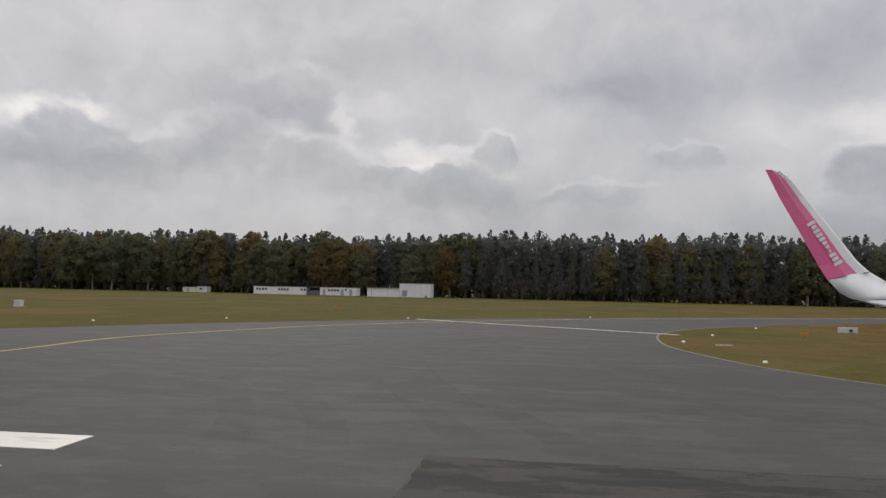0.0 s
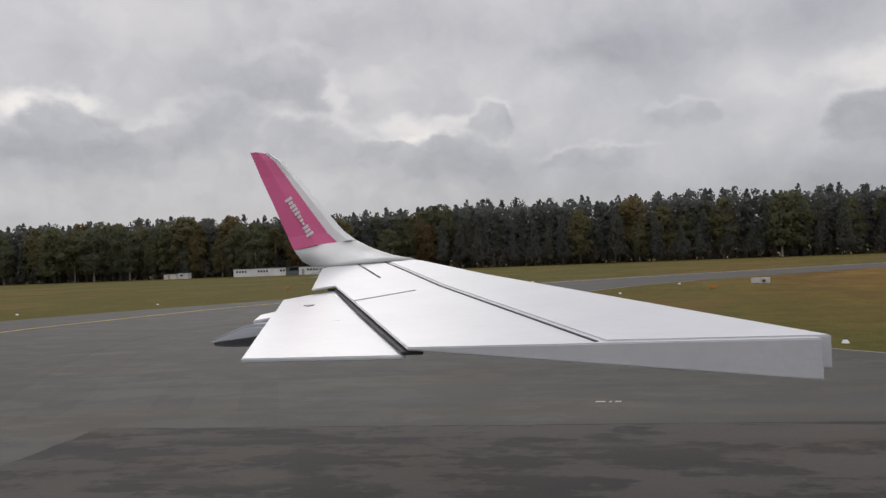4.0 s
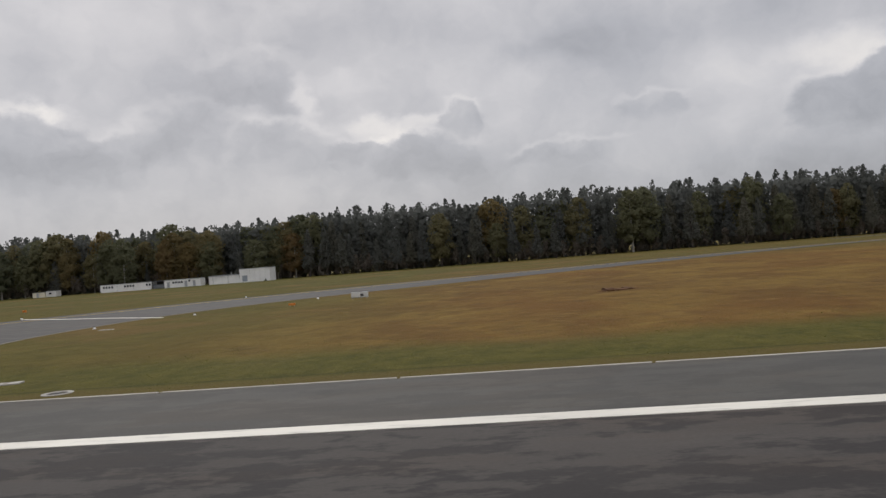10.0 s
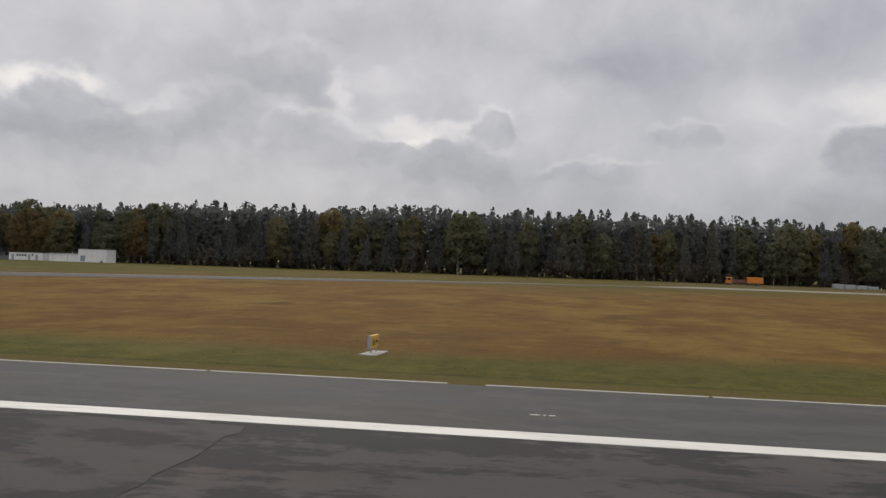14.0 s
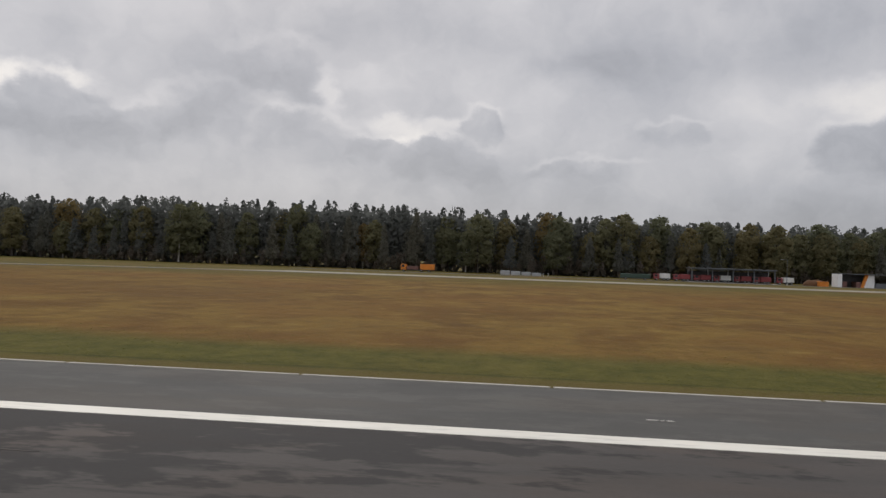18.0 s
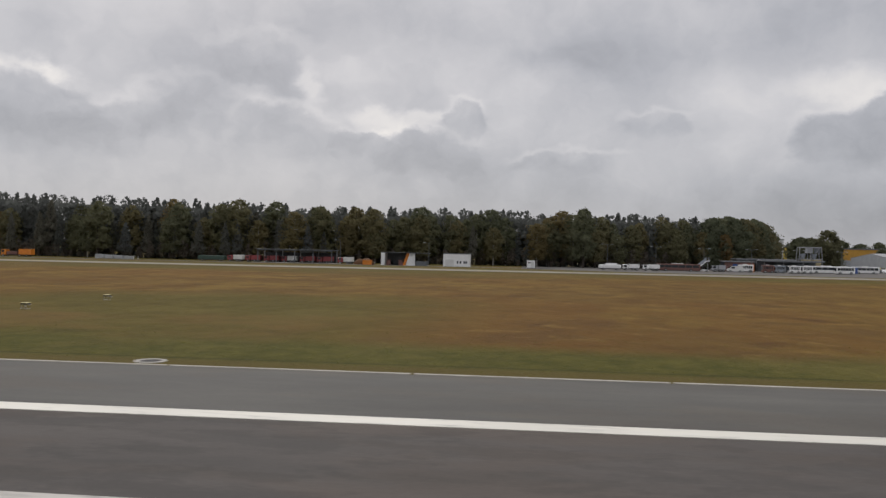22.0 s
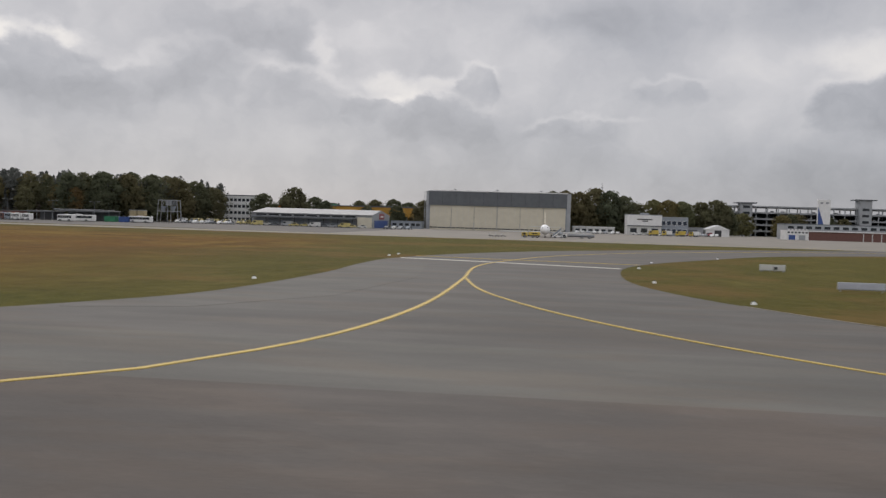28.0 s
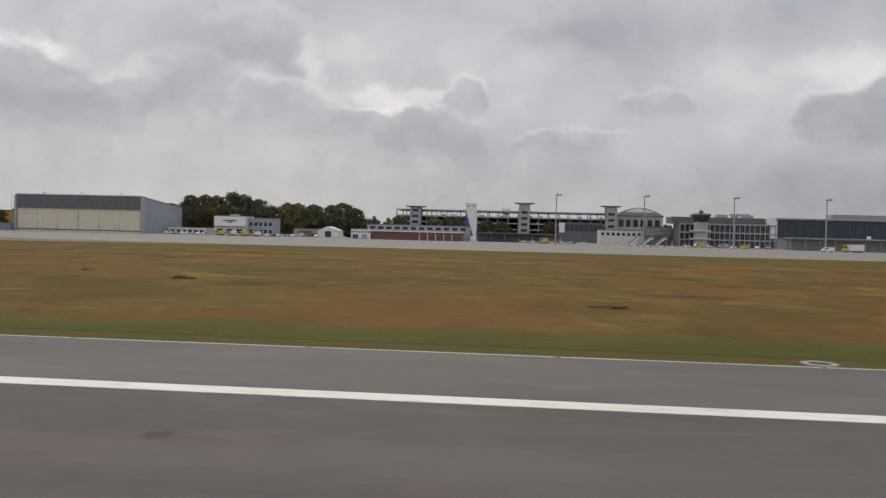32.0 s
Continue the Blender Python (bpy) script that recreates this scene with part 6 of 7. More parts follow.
# domed hall
t = thing("domed_hall", (639, 403, 0), "pale green hall with a curved glass roof", "building")
part("wall", bx(-11.2, 11.2, 0, 16, 0, 13.6), "palegreen", t)
arc = [(-11.6 + 23.2 * k / 16, 13.6 + 3.8 * math.sin(math.pi * k / 16)) for k in range(17)]
bm = prism(arc, 0, 16.4)
bm.transform(Matrix(((1, 0, 0, 0), (0, 0, 1, -0.2), (0, 1, 0, 0), (0, 0, 0, 1))))
part("roof", bm, "roofm", t)
arc = [(-7 + 14 * k / 12, 15.0 + 2.0 * math.sin(math.pi * k / 12)) for k in range(13)]
bm = prism(arc, 0, 0.3)
bm.transform(Matrix(((1, 0, 0, 0), (0, 0, 1, -0.5), (0, 1, 0, 0), (0, 0, 0, 1))))
part("fanlight", bm, "paintwhite", t, "white curved fanlight")
for k in range(6):
    window(t, -9.6 + k * 3.4, -7.2 + k * 3.4, 8.0, 11.6, 0, "glass", "slab")
part("cornice", bx(-11.6, 11.6, -0.4, 0, 13.2, 13.6), "slate", t)

# terminal
t = house("terminal_wing", "white terminal wing with a row of square windows", "building", 616, 634, 352, 10, 5.8, "offwhite", "slate", 0.1, 0.25)
for k in range(8):
    window(t, 0.8 + k * 2.15, 2.1 + k * 2.15, 3.6, 4.9)
t = house("terminal_link", "dark grey terminal link with slatted front", "building", 634.2, 644.8, 346, 10, 7.6, "slate", "darkroof", 0.1, 0.25)
for k in range(6):
    part("slat", bx(0.2, 10.4, -0.08, 0, 4.2 + k * 0.55, 4.5 + k * 0.55), "greycl", t)
t = thing("terminal", (645, 330, 0), "long pale terminal front with two storeys of columns and windows", "terminal")
W = 37.0
part("wall", bx(0, W, 0.6, 14, 0, 9.0), "slate", t)
for z in (2.6, 5.4, 8.7):
    part("floor_band", bx(0, W, -0.4, 0.8, z, z + 0.5), "greycl", t)
for k in range(20):
    part("column", bx(k * W / 19.5, k * W / 19.5 + 0.32, -0.2, 0.2, 0, 8.7), "greycl", t)
    window(t, k * W / 20 + 0.3, k * W / 20 + 1.75, 6.0, 8.3, 0.6, "glass", "slate")
    window(t, k * W / 20 + 0.3, k * W / 20 + 1.75, 3.2, 5.2, 0.6, "glass", "slate")
part("upper_roof", bx(-2, W, 6, 20, 9.2, 11.8, 0.1), "slate", t)
for k in range(3):
    part("roof_plant", bx(6 + k * 10, 10 + k * 10, 8, 12, 11.8, 13.0, 0.06), "greycl", t)
t = thing("control_tower", (651.7, 321, 0), "squat control tower with a flared dark cab", "tower")
part("shaft", bx(-2.2, 2.2, 0, 4.4, 0, 9.6, 0.05), "greycl", t)
for z in (3.0, 6.0):
    part("gallery", bx(-3.4, 3.4, -0.6, 5, z, z + 0.4), "offwhite", t)
part("cab", cyl(2.6, 3.7, (0, 2.2, 9.6), (0, 2.2, 12.2), 12), "glass", t)
part("cab_roof", cyl(3.9, 3.5, (0, 2.2, 12.2), (0, 2.2, 12.8), 12), "slate", t)
part("lantern", cyl(0.9, 0.6, (0, 2.2, 12.8), (0, 2.2, 14.0), 10), "darksteel", t)
part("aerial", cyl(0.06, 0.04, (0, 2.2, 14.0), (0, 2.2, 15.6), 6), "steel", t)
t = thing("pier", (681.9, 330, 0), "long dark glass pier with a stepped pale roof", "terminal")
part("glass_front", bx(0, 90, 0, 16, 4.6, 11.4), "blueglass", t)
for k in range(31):
    part("mullion", bx(k * 3.0, k * 3.0 + 0.12, -0.08, 0, 4.6, 11.4), "slate", t)
part("roof", bx(-0.6, 91, -0.8, 17, 11.4, 12.0, 0.05), "greycl", t)
part("ground_floor", bx(0, 90, 1, 15, 0, 4.6), "greycl", t)
part("roof_monitor", bx(22, 88, 5, 12, 12.0, 13.9, 0.08), "roofm", t)
part("end_wall", bx(-2.8, 0, 0, 12, 3.8, 11.9), "paintwhite", t)
t = thing("jet_bridge_roof", (675, 292, 0), "low pale covered walkway along the apron", "walkway")
part("roof", bx(0, 80, 0, 5, 3.9, 4.4, 0.06), "roofm", t)
for k in range(17):
    part("post", cyl(0.12, 0.12, (0.5 + k * 4.9, 0.4, 0), (0.5 + k * 4.9, 0.4, 3.9), 8), "steel", t)
part("inner_wall", bx(0, 80, 4.6, 4.9, 0, 3.9), "greycl", t)
for k in range(2):
    part("roof_fan", bx(26 + 14 * k, 27 + 14 * k, 1, 2, 4.4, 5.4, 0.05), "paintwhite", t)
for x, c in ((677.5, "paintwhite"), (673.5, "paintwhite")):
    t = thing("roof_dish", (x, 362, 0), "white roof dish above the terminal", "dish", "roof dishes")
    part("bowl", cyl(0.8, 2.4, (0, 0, 12.0), (0, 0, 14.0), 14), c, t)
    part("stand", cyl(0.3, 0.3, (0, 0, 0), (0, 0, 12.0), 8), "steel", t)


# ---- vehicles ----
def wheels(t, xs, w, r):
    for x in xs:
        for y in (0.0, w):
            wh = part("wheel", cyl(r, r, (x, y - 0.1, r), (x, y + 0.1, r), 12), "rubber", t)
            part("rim", cyl(r * 0.55, r * 0.55, (x, y - 0.12, r), (x, y + 0.12, r), 8), "steel", wh)


def bus(x, y, rz, col, lab, L=7.6, H=1.85, group="airport buses"):
    t = thing("bus", (x, y, 0), lab, "bus", group, rz=rz)
    W = 1.7
    part("body", bx(0, L, 0, W, 0.2, H, 0.12), col, t)
    n = 6
    for k in range(n):
        a = 0.25 + k * (L - 0.5) / n
        for yy in (-0.02, W - 0.0):
            part("window", bx(a, a + (L - 0.5) / n - 0.1, yy, yy + 0.02, H * 0.5, H * 0.86), "glass", t)
    part("windscreen", bx(-0.02, 0.02, 0.15, W - 0.15, H * 0.42, H * 0.88), "glass", t)
    part("skirt", bx(0.1, L - 0.1, 0.04, W - 0.04, 0.12, 0.26), "darksteel", t)
    part("roof_unit", bx(L * 0.35, L * 0.6, 0.4, W - 0.4, H, H + 0.16, 0.03), "offwhite", t)
    wheels(t, (L * 0.2, L * 0.78), W, 0.32)
    return t


def car(x, y, rz, col, lab, group="parked cars", z=0.0):
    t = thing("car", (x, y, z), lab, "car", group, rz=rz)
    pts = [(0, 0.22), (0.02, 0.55), (0.15, 0.62), (0.75, 0.68), (1.15, 1.0), (2.1, 1.02), (2.65, 0.68), (2.95, 0.6), (2.98, 0.25)]
    bm = prism([(a, b) for a, b in pts][::-1], 0, 1.2)
    bm.transform(pose(0, 1.2, 0, 90, 0, 0))
    bmesh.ops.bevel(bm, geom=[e for e in bm.edges if abs(e.verts[0].co.y - e.verts[1].co.y) > 0.5], offset=0.05, segments=2, affect="EDGES")
    part("body", bm, col, t)
    for yy in (-0.01, 1.19):
        bm = prism([(0.95, 0.70), (1.2, 0.95), (2.05, 0.96), (2.45, 0.70)], 0, 0.02)
        bm.transform(pose(0, yy + 0.02, 0, 90, 0, 0))
        part("side_window", bm, "glass", t)
    part("headlight", bx(-0.02, 0.03, 0.1, 0.35, 0.45, 0.57), "glass", t)
    part("headlight", bx(-0.02, 0.03, 0.85, 1.1, 0.45, 0.57), "glass", t)
    wheels(t, (0.6, 2.4), 1.2, 0.22)
    return t


def van(x, y, rz, col, lab, group="parked vans"):
    t = thing("van", (x, y, 0), lab, "van", group, rz=rz)
    pts = [(0, 0.2), (0.02, 0.75), (0.5, 0.9), (0.95, 1.5), (3.7, 1.52), (3.75, 0.2)]
    bm = prism(pts[::-1], 0, 1.35)
    bm.transform(pose(0, 1.35, 0, 90, 0, 0))
    bmesh.ops.bevel(bm, geom=[e for e in bm.edges if abs(e.verts[0].co.y - e.verts[1].co.y) > 0.5], offset=0.06, segments=2, affect="EDGES")
    part("body", bm, col, t)
    for yy in (-0.01, 1.34):
        part("side_window", bx(0.95, 1.75, yy, yy + 0.02, 0.9, 1.35), "glass", t)
    bm = prism([(0.5, 0.93), (0.92, 1.44), (0.96, 1.42), (0.54, 0.9)], 0, 1.1)
    bm.transform(pose(-0.03, 1.22, 0.02, 90, 0, 0))
    part("windscreen", bm, "glass", t)
    part("bumper", bx(-0.05, 0.05, 0.05, 1.3, 0.22, 0.38, 0.02), "darksteel", t)
    wheels(t, (0.7, 2.95), 1.35, 0.26)
    return t


def truck(x, y, rz, cab, box, lab, L=5.6, H=1.8, group="", b0=1.5):
    t = thing("truck", (x, y, 0), lab, "truck", group, rz=rz)
    W = 1.7
    part("cab", bx(0, 1.3, 0, W, 0.35, H * 0.92, 0.08), cab, t)
    part("windscreen", bx(-0.02, 0.02, 0.15, W - 0.15, H * 0.55, H * 0.85), "glass", t)
    for yy in (-0.02, W):
        part("side_window", bx(0.2, 0.9, yy, yy + 0.02, H * 0.55, H * 0.85), "glass", t)
    part("box", bx(b0, L, 0.0, W, 0.55, H, 0.04), box, t)
    part("chassis", bx(0.2, L - 0.1, 0.35, W - 0.35, 0.3, 0.55), "darksteel", t)
    part("bumper", bx(-0.06, 0.06, 0.05, W - 0.05, 0.3, 0.5, 0.02), "darksteel", t)
    wheels(t, (0.7, L * 0.62, L * 0.85), W, 0.32)
    return t


t = truck(95.6, 204, 0, "orange", "orange", "orange lorry with a bright orange box on the service road", 8.4, 2.0, "", 4.9)
part("flatbed_load", bx(1.5, 4.4, 0.1, 1.6, 0.55, 1.35, 0.03), "brick", t, "low dark red load behind the cab")
for k, (x, c) in enumerate(((157.5, "red"), (162.2, "red"), (167.0, "red"), (171.6, "darksteel"), (176.3, "red"), (180.8, "red"), (186.0, "red"))):
    truck(x, 203, 0, c if k % 3 else "red", "red" if k % 3 else "offwhite", "red fire service lorry parked by the carport", 3.9, 1.7, "fire service vehicles")
t = thing("low_trailer", (149.7, 203, 0), "dark green covered trailer on the grass", "trailer")
part("cover", bx(0, 7.0, 0, 1.8, 0.4, 1.4, 0.15), "deepgreen", t)
part("bed", bx(0, 7.0, 0.05, 1.75, 0.25, 0.42), "darksteel", t)
wheels(t, (1.2, 5.8), 1.8, 0.25)
t = thing("cable_drum_stack", (120.5, 206, 0), "row of grey pipes and boxes stored on the grass", "stack")
for k in range(4):
    part("crate", bx(k * 2.6, k * 2.6 + 2.3, 0, 1.4, 0, 1.1 - 0.12 * k, 0.05), "greycl", t)
part("post", cyl(0.06, 0.06, (10.6, 0, 0), (10.6, 0, 0.8), 6), "paintwhite", t)
part("post", cyl(0.06, 0.06, (11.8, 0, 0), (11.8, 0, 0.7), 6), "paintwhite", t)
t = thing("tank_trailer", (250.4, 199, 0), "white tank trailer parked on asphalt", "trailer")
part("tank", bx(0, 5.2, 0, 1.6, 0.4, 1.3, 0.2), "paintwhite", t)
part("dome", bx(1.6, 4.2, 0.4, 1.2, 1.3, 1.6, 0.08), "paintwhite", t)
part("chassis", bx(0.1, 5.1, 0.3, 1.3, 0.25, 0.42), "darksteel", t)
wheels(t, (1.0, 4.2), 1.6, 0.26)
for x in (256.0, 260.7):
    v = truck(x, 199, 0, "paintwhite", "paintwhite", "white box lorry parked on asphalt", 3.9, 1.5, "white box lorries")
bus(264.4, 202, 0, "brick", "dark red and white bus parked beside the forest", 10.2, 1.75)


def stairs(x, y, rz, s=1.0, group="passenger stairs"):
    t = thing("passenger_stairs", (x, y, 0), "white mobile passenger stairs with a covered landing", "stairs", group, rz=rz)
    bm = prism([(0, 0.5), (0.4, 0.5), (3.4, 3.0), (4.2, 3.0), (4.2, 2.75), (3.5, 2.75), (0.5, 0.25), (0, 0.25)][::-1], 0, 1.3)
    bm.transform(pose(0, 1.3, 0, 90, 0, 0) @ Matrix.Scale(s, 4))
    part("flight", bm, "paintwhite", t)
    for yy in (0.0, 1.24):
        bm = prism([(0.3, 0.5), (3.3, 3.0), (3.3, 3.7), (0.3, 1.2)][::-1], 0, 0.06)
        bm.transform(pose(0, yy + 0.06, 0, 90, 0, 0) @ Matrix.Scale(s, 4))
        part("side_panel", bm, "bluegrey", t)
        part("rail_post", cyl(0.04, 0.04, (4.1 * s, yy, 3.0 * s), (4.1 * s, yy, 3.8 * s), 6), "steel", t)
    part("canopy", bx(3.2 * s, 4.3 * s, 0, 1.3, 3.7 * s, 3.8 * s, 0.02), "greycl", t)
    part("support", cyl(0.08, 0.08, (3.8 * s, 0.65, 0.3), (3.8 * s, 0.65, 2.75 * s), 8), "steel", t)
    part("chassis", bx(0.2, 4.0 * s, 0.1, 1.2, 0.22, 0.5, 0.03), "paintwhite", t)
    wheels(t, (0.7, 3.4 * s), 1.3, 0.22)


stairs(273.4, 204, 0, 0.9)
truck(278.4, 207, 0, "greycl", "greycl", "grey lorry parked by the forest", 3.2, 1.6, "parked lorries")
van(281.8, 206, 0, "offwhite", "white van parked by the forest")
for x, y, L, c, lab in ((285.6, 210, 3.4, "paintwhite", "short white airport bus by the forest"), (289.9, 205, 2.6, "brick", "red and white airport bus seen at an angle"), (292.8, 205, 2.4, "bluegrey", "grey airport bus by the forest"),
                        (295.6, 203.6, 2.6, "paintwhite", "white airport bus by the forest"), (298.6, 203.6, 2.4, "paintwhite", "white airport bus by the forest"), (303.4, 214, 9.4, "paintwhite", "long white airport bus with dark windows"),
                        (317.8, 224, 6.6, "paintwhite", "white airport bus with green stripe"), (307.2, 206, 4.3, "paintwhite", "white airport bus by the forest")):
    bus(x, y, 0, c, lab, L, 1.85)
for k in range(9):
    van(318.5 + k * 3.0 * 0.9, 258 + (k % 2) * 2.2, 84, "paleyel" if k % 3 else "offwhite", "pale yellow ground-service van parked in a row", "ground-service vans")
for k in range(10):
    car(322.5 + k * 1.9, 246 + (k % 3) * 0.8, 86, ("offwhite", "greycl", "slate", "paintwhite")[k % 4], "car parked in front of the cargo shed")
for k in range(12):
    (van if k % 3 == 0 else car)(344.0 + k * 3.1, 251.5 + (k % 2) * 1.4, 8 * (k % 3), ("paleyel", "offwhite", "slate", "greycl", "paleyel")[k % 5], "ground-service vehicle parked under the shed canopy", "vehicles by the cargo shed")
for k in range(4):
    car(387.5 + k * 2.2, 252 + k % 2, 70, ("slate", "offwhite", "greycl", "bluegrey")[k], "dark car parked beside the hangar")
for k in range(4):
    for f in range(1, 5):
        for j in range(3):
            if (k * 5 + f * 3 + j * 7) % 4:
                car(533 + k * 24 + j * 5.2 + f * 1.7, 406.5, 80 + 10 * j, ("offwhite", "slate", "paintwhite", "greycl")[(k + f + j) % 4], "car parked on a deck of the car park", "cars in the car park", 2.9 * (f - 1) + 2.505)
for k in range(8):
    car(448.5 + k * 2.1, 302 + (k % 2) * 0.9, 75 + 7 * (k % 3), ("paintwhite", "offwhite", "greycl")[k % 3], "pale car parked in front of the low annex", "cars by the annex")
for k in range(5):
    car(486.5 + k * 2.6, 306 + (k % 2) * 1.4, 60 + 20 * (k % 3), ("paintwhite", "red", "offwhite", "greycl", "paintwhite")[k], "small service car parked near the glazed wing", "cars by the glazed wing")
for k in range(4):
    car(467.5 + k * 2.7, 301.5 + (k % 2) * 0.8, 5, ("paintwhite", "offwhite", "greycl")[k % 3], "pale car parked before the operations block")
for k in range(4):
    t = truck(472.2 + k * 4.5, 291, 0, "yel", "paintwhite" if k % 2 else "yel", "yellow apron lorry parked in a row", 3.3, 1.9, "yellow apron lorries")
for k in range(5):
    (van if k % 2 else car)(489.6 + k * 3.1, 322 + (k % 2) * 2, 20 * k, ("paintwhite", "offwhite", "greycl", "red", "paintwhite")[k], "service vehicle parked near the tent", "vehicles near the tent")
t = truck(430.6, 180.4, 0, "yel", "yel", "yellow tank truck beside the parked airliner", 4.0, 1.25)
part("sign_bar", bx(2.2, 3.4, -0.03, 0.0, 0.8, 1.0), "rubber", t)
for k in range(3):
    t = thing("baggage_cart", (423.6 + k * 1.3, 178, 0), "small dark baggage cart on the apron", "cart", "baggage carts")
    part("bed", bx(0, 1.0, 0, 0.7, 0.22, 0.32, 0.02), "darksteel", t)
    part("frame", bx(0.05, 0.12, 0.05, 0.65, 0.32, 0.85), "steel", t)
    part("drawbar", cyl(0.03, 0.03, (1.0, 0.35, 0.2), (1.28, 0.35, 0.2), 6), "darksteel", t)
    wheels(t, (0.2, 0.8), 0.7, 0.11)
t = truck(439.4, 188, 0, "paintwhite", "greycl", "flat cargo loader with a grey platform", 7.4, 0.95)
for k in range(7):
    (truck(583 + k * 3.6, 300, 0, "yel", "yel", "yellow apron truck under the mast", 3.2, 1.9, "apron trucks") if k in (2,) else car(583 + k * 3.6, 304, 12 * (k % 3), ("paintwhite", "offwhite", "bluegrey")[k % 3], "pale car parked by the canopy"))
for k in range(3):
    stairs(620.5 + k * 4.6, 290, 0, 1.0)
truck(684.8, 270, 0, "yel", "paintwhite", "yellow catering lorry by the pier", 6.2, 2.5)
van(678.3, 270, 0, "paintwhite", "white van by the pier")
for k in range(8):
    (van if k % 2 else car)(640 + k * 4.3, 296 + k % 3, 10 * k, ("paintwhite", "yel", "offwhite", "greycl")[k % 4], "service vehicle in front of the terminal", "vehicles before the terminal")


# ---- parked airliner ----
def body_of_turn(rows, seg=20):
    """A body from rings given as y, radius, centre height."""
    bm = bmesh.new()
    rings = [[bm.verts.new((r * math.cos(2 * math.pi * k / seg), y, c + r * math.sin(2 * math.pi * k / seg))) for k in range(seg)] for y, r, c in rows]
    for a, b in zip(rings, rings[1:]):
        for k in range(seg):
            bm.faces.new((a[k], b[k], b[(k + 1) % seg], a[(k + 1) % seg]))
    bm.faces.new(rings[0])
    bm.faces.new(rings[-1][::-1])
    bmesh.ops.recalc_face_normals(bm, faces=bm.faces[:])
    for f in bm.faces:
        f.smooth = True
    return bm


t = thing("airliner", (435.7, 183, 0), "white parked airliner with a dark brown rudder", "aircraft")
part("fuselage", body_of_turn([(0, 0.06, 1.55), (0.15, 0.45, 1.58), (0.6, 0.75, 1.62), (1.4, 0.98, 1.70), (2.6, 1.10, 1.74), (15, 1.10, 1.74), (17.5, 0.95, 2.0), (19.5, 0.5, 2.3), (20.6, 0.18, 2.45)]), "paintwhite", t)
part("cockpit_window", bx(-0.62, 0.62, 0.72, 1.02, 2.12, 2.34, 0.03), "glass", t)
for s in (-1, 1):
    part("wing", prism([(s * 1.0, 7.2), (s * 1.0, 11.0), (s * 10.8, 12.6), (s * 10.8, 11.6)][::s], 1.05, 1.30), "offwhite", t)
    part("engine", body_of_turn([(6.6, 0.42, 0.95), (6.9, 0.55, 0.95), (8.2, 0.52, 0.95), (9.2, 0.32, 0.95)], 14), "greycl", t).location.x = s * 3.4
    part("tailplane", prism([(s * 0.3, 17.8), (s * 0.3, 19.6), (s * 3.9, 20.4), (s * 3.9, 19.6)][::s], 2.3, 2.42), "offwhite", t)
    part("main_gear", cyl(0.3, 0.3, (s * 1.5 - 0.15, 10.4, 0.3), (s * 1.5 + 0.15, 10.4, 0.3), 12), "rubber", t)
    part("gear_leg", cyl(0.08, 0.08, (s * 1.5, 10.4, 0.3), (s * 1.4, 10.2, 1.2), 8), "steel", t)
    for k in range(18):
        part("cabin_window", bx(s * 1.085 - 0.02, s * 1.085 + 0.02, 3.2 + k * 0.68, 3.36 + k * 0.68, 1.95, 2.15), "glass", t)
bm = prism([(16.6, 2.6), (19.8, 5.9), (21.0, 5.9), (20.2, 2.6)], -0.09, 0.09)
bm.transform(Matrix(((0, 0, 1, 0), (1, 0, 0, 0), (0, 1, 0, 0), (0, 0, 0, 1))))
part("tail_fin", bm, "cream", t, "cream tail fin")
bm = prism([(18.2, 2.7), (20.0, 5.5), (20.95, 5.5), (20.15, 2.7)], -0.11, 0.11)
bm.transform(Matrix(((0, 0, 1, 0), (1, 0, 0, 0), (0, 1, 0, 0), (0, 0, 0, 1))))
part("rudder", bm, "umber", t, "dark brown rudder")
part("nose_wheel", cyl(0.22, 0.22, (-0.12, 2.2, 0.22), (0.12, 2.2, 0.22), 12), "rubber", t)
part("nose_leg", cyl(0.06, 0.06, (0, 2.2, 0.22), (0, 2.3, 0.9), 8), "steel", t)
stairs(437.2, 185.4, 0, 0.62)


# ---- wing of the aircraft that the camera flies with, as it stands at the start of the roll ----
WX, WY = -31.84, 0.04


def wing_z(y):
    return 2.10 + 0.085 * y


def skin(outline, thick, name, mat, parent, label="", lift=0.0):
    """A slab on the wing's plane: outline in x (forward) and y (outward), thinner at the trailing edge."""
    bm = bmesh.new()
    hi = [bm.verts.new((p[0], p[1], wing_z(p[1]) + lift)) for p in outline]
    lo = [bm.verts.new((p[0], p[1], wing_z(p[1]) + lift - (p[2] if len(p) > 2 else thick))) for p in outline]
    n = len(outline)
    bm.faces.new(hi)
    bm.faces.new(lo[::-1])
    for k in range(n):
        bm.faces.new((hi[k], lo[k], lo[(k + 1) % n], hi[(k + 1) % n]))
    bmesh.ops.recalc_face_normals(bm, faces=bm.faces[:])
    bmesh.ops.bevel(bm, geom=bm.edges[:], offset=min(0.008, thick * 0.3), segments=2, affect="EDGES")
    return part(name, bm, mat, parent, label)


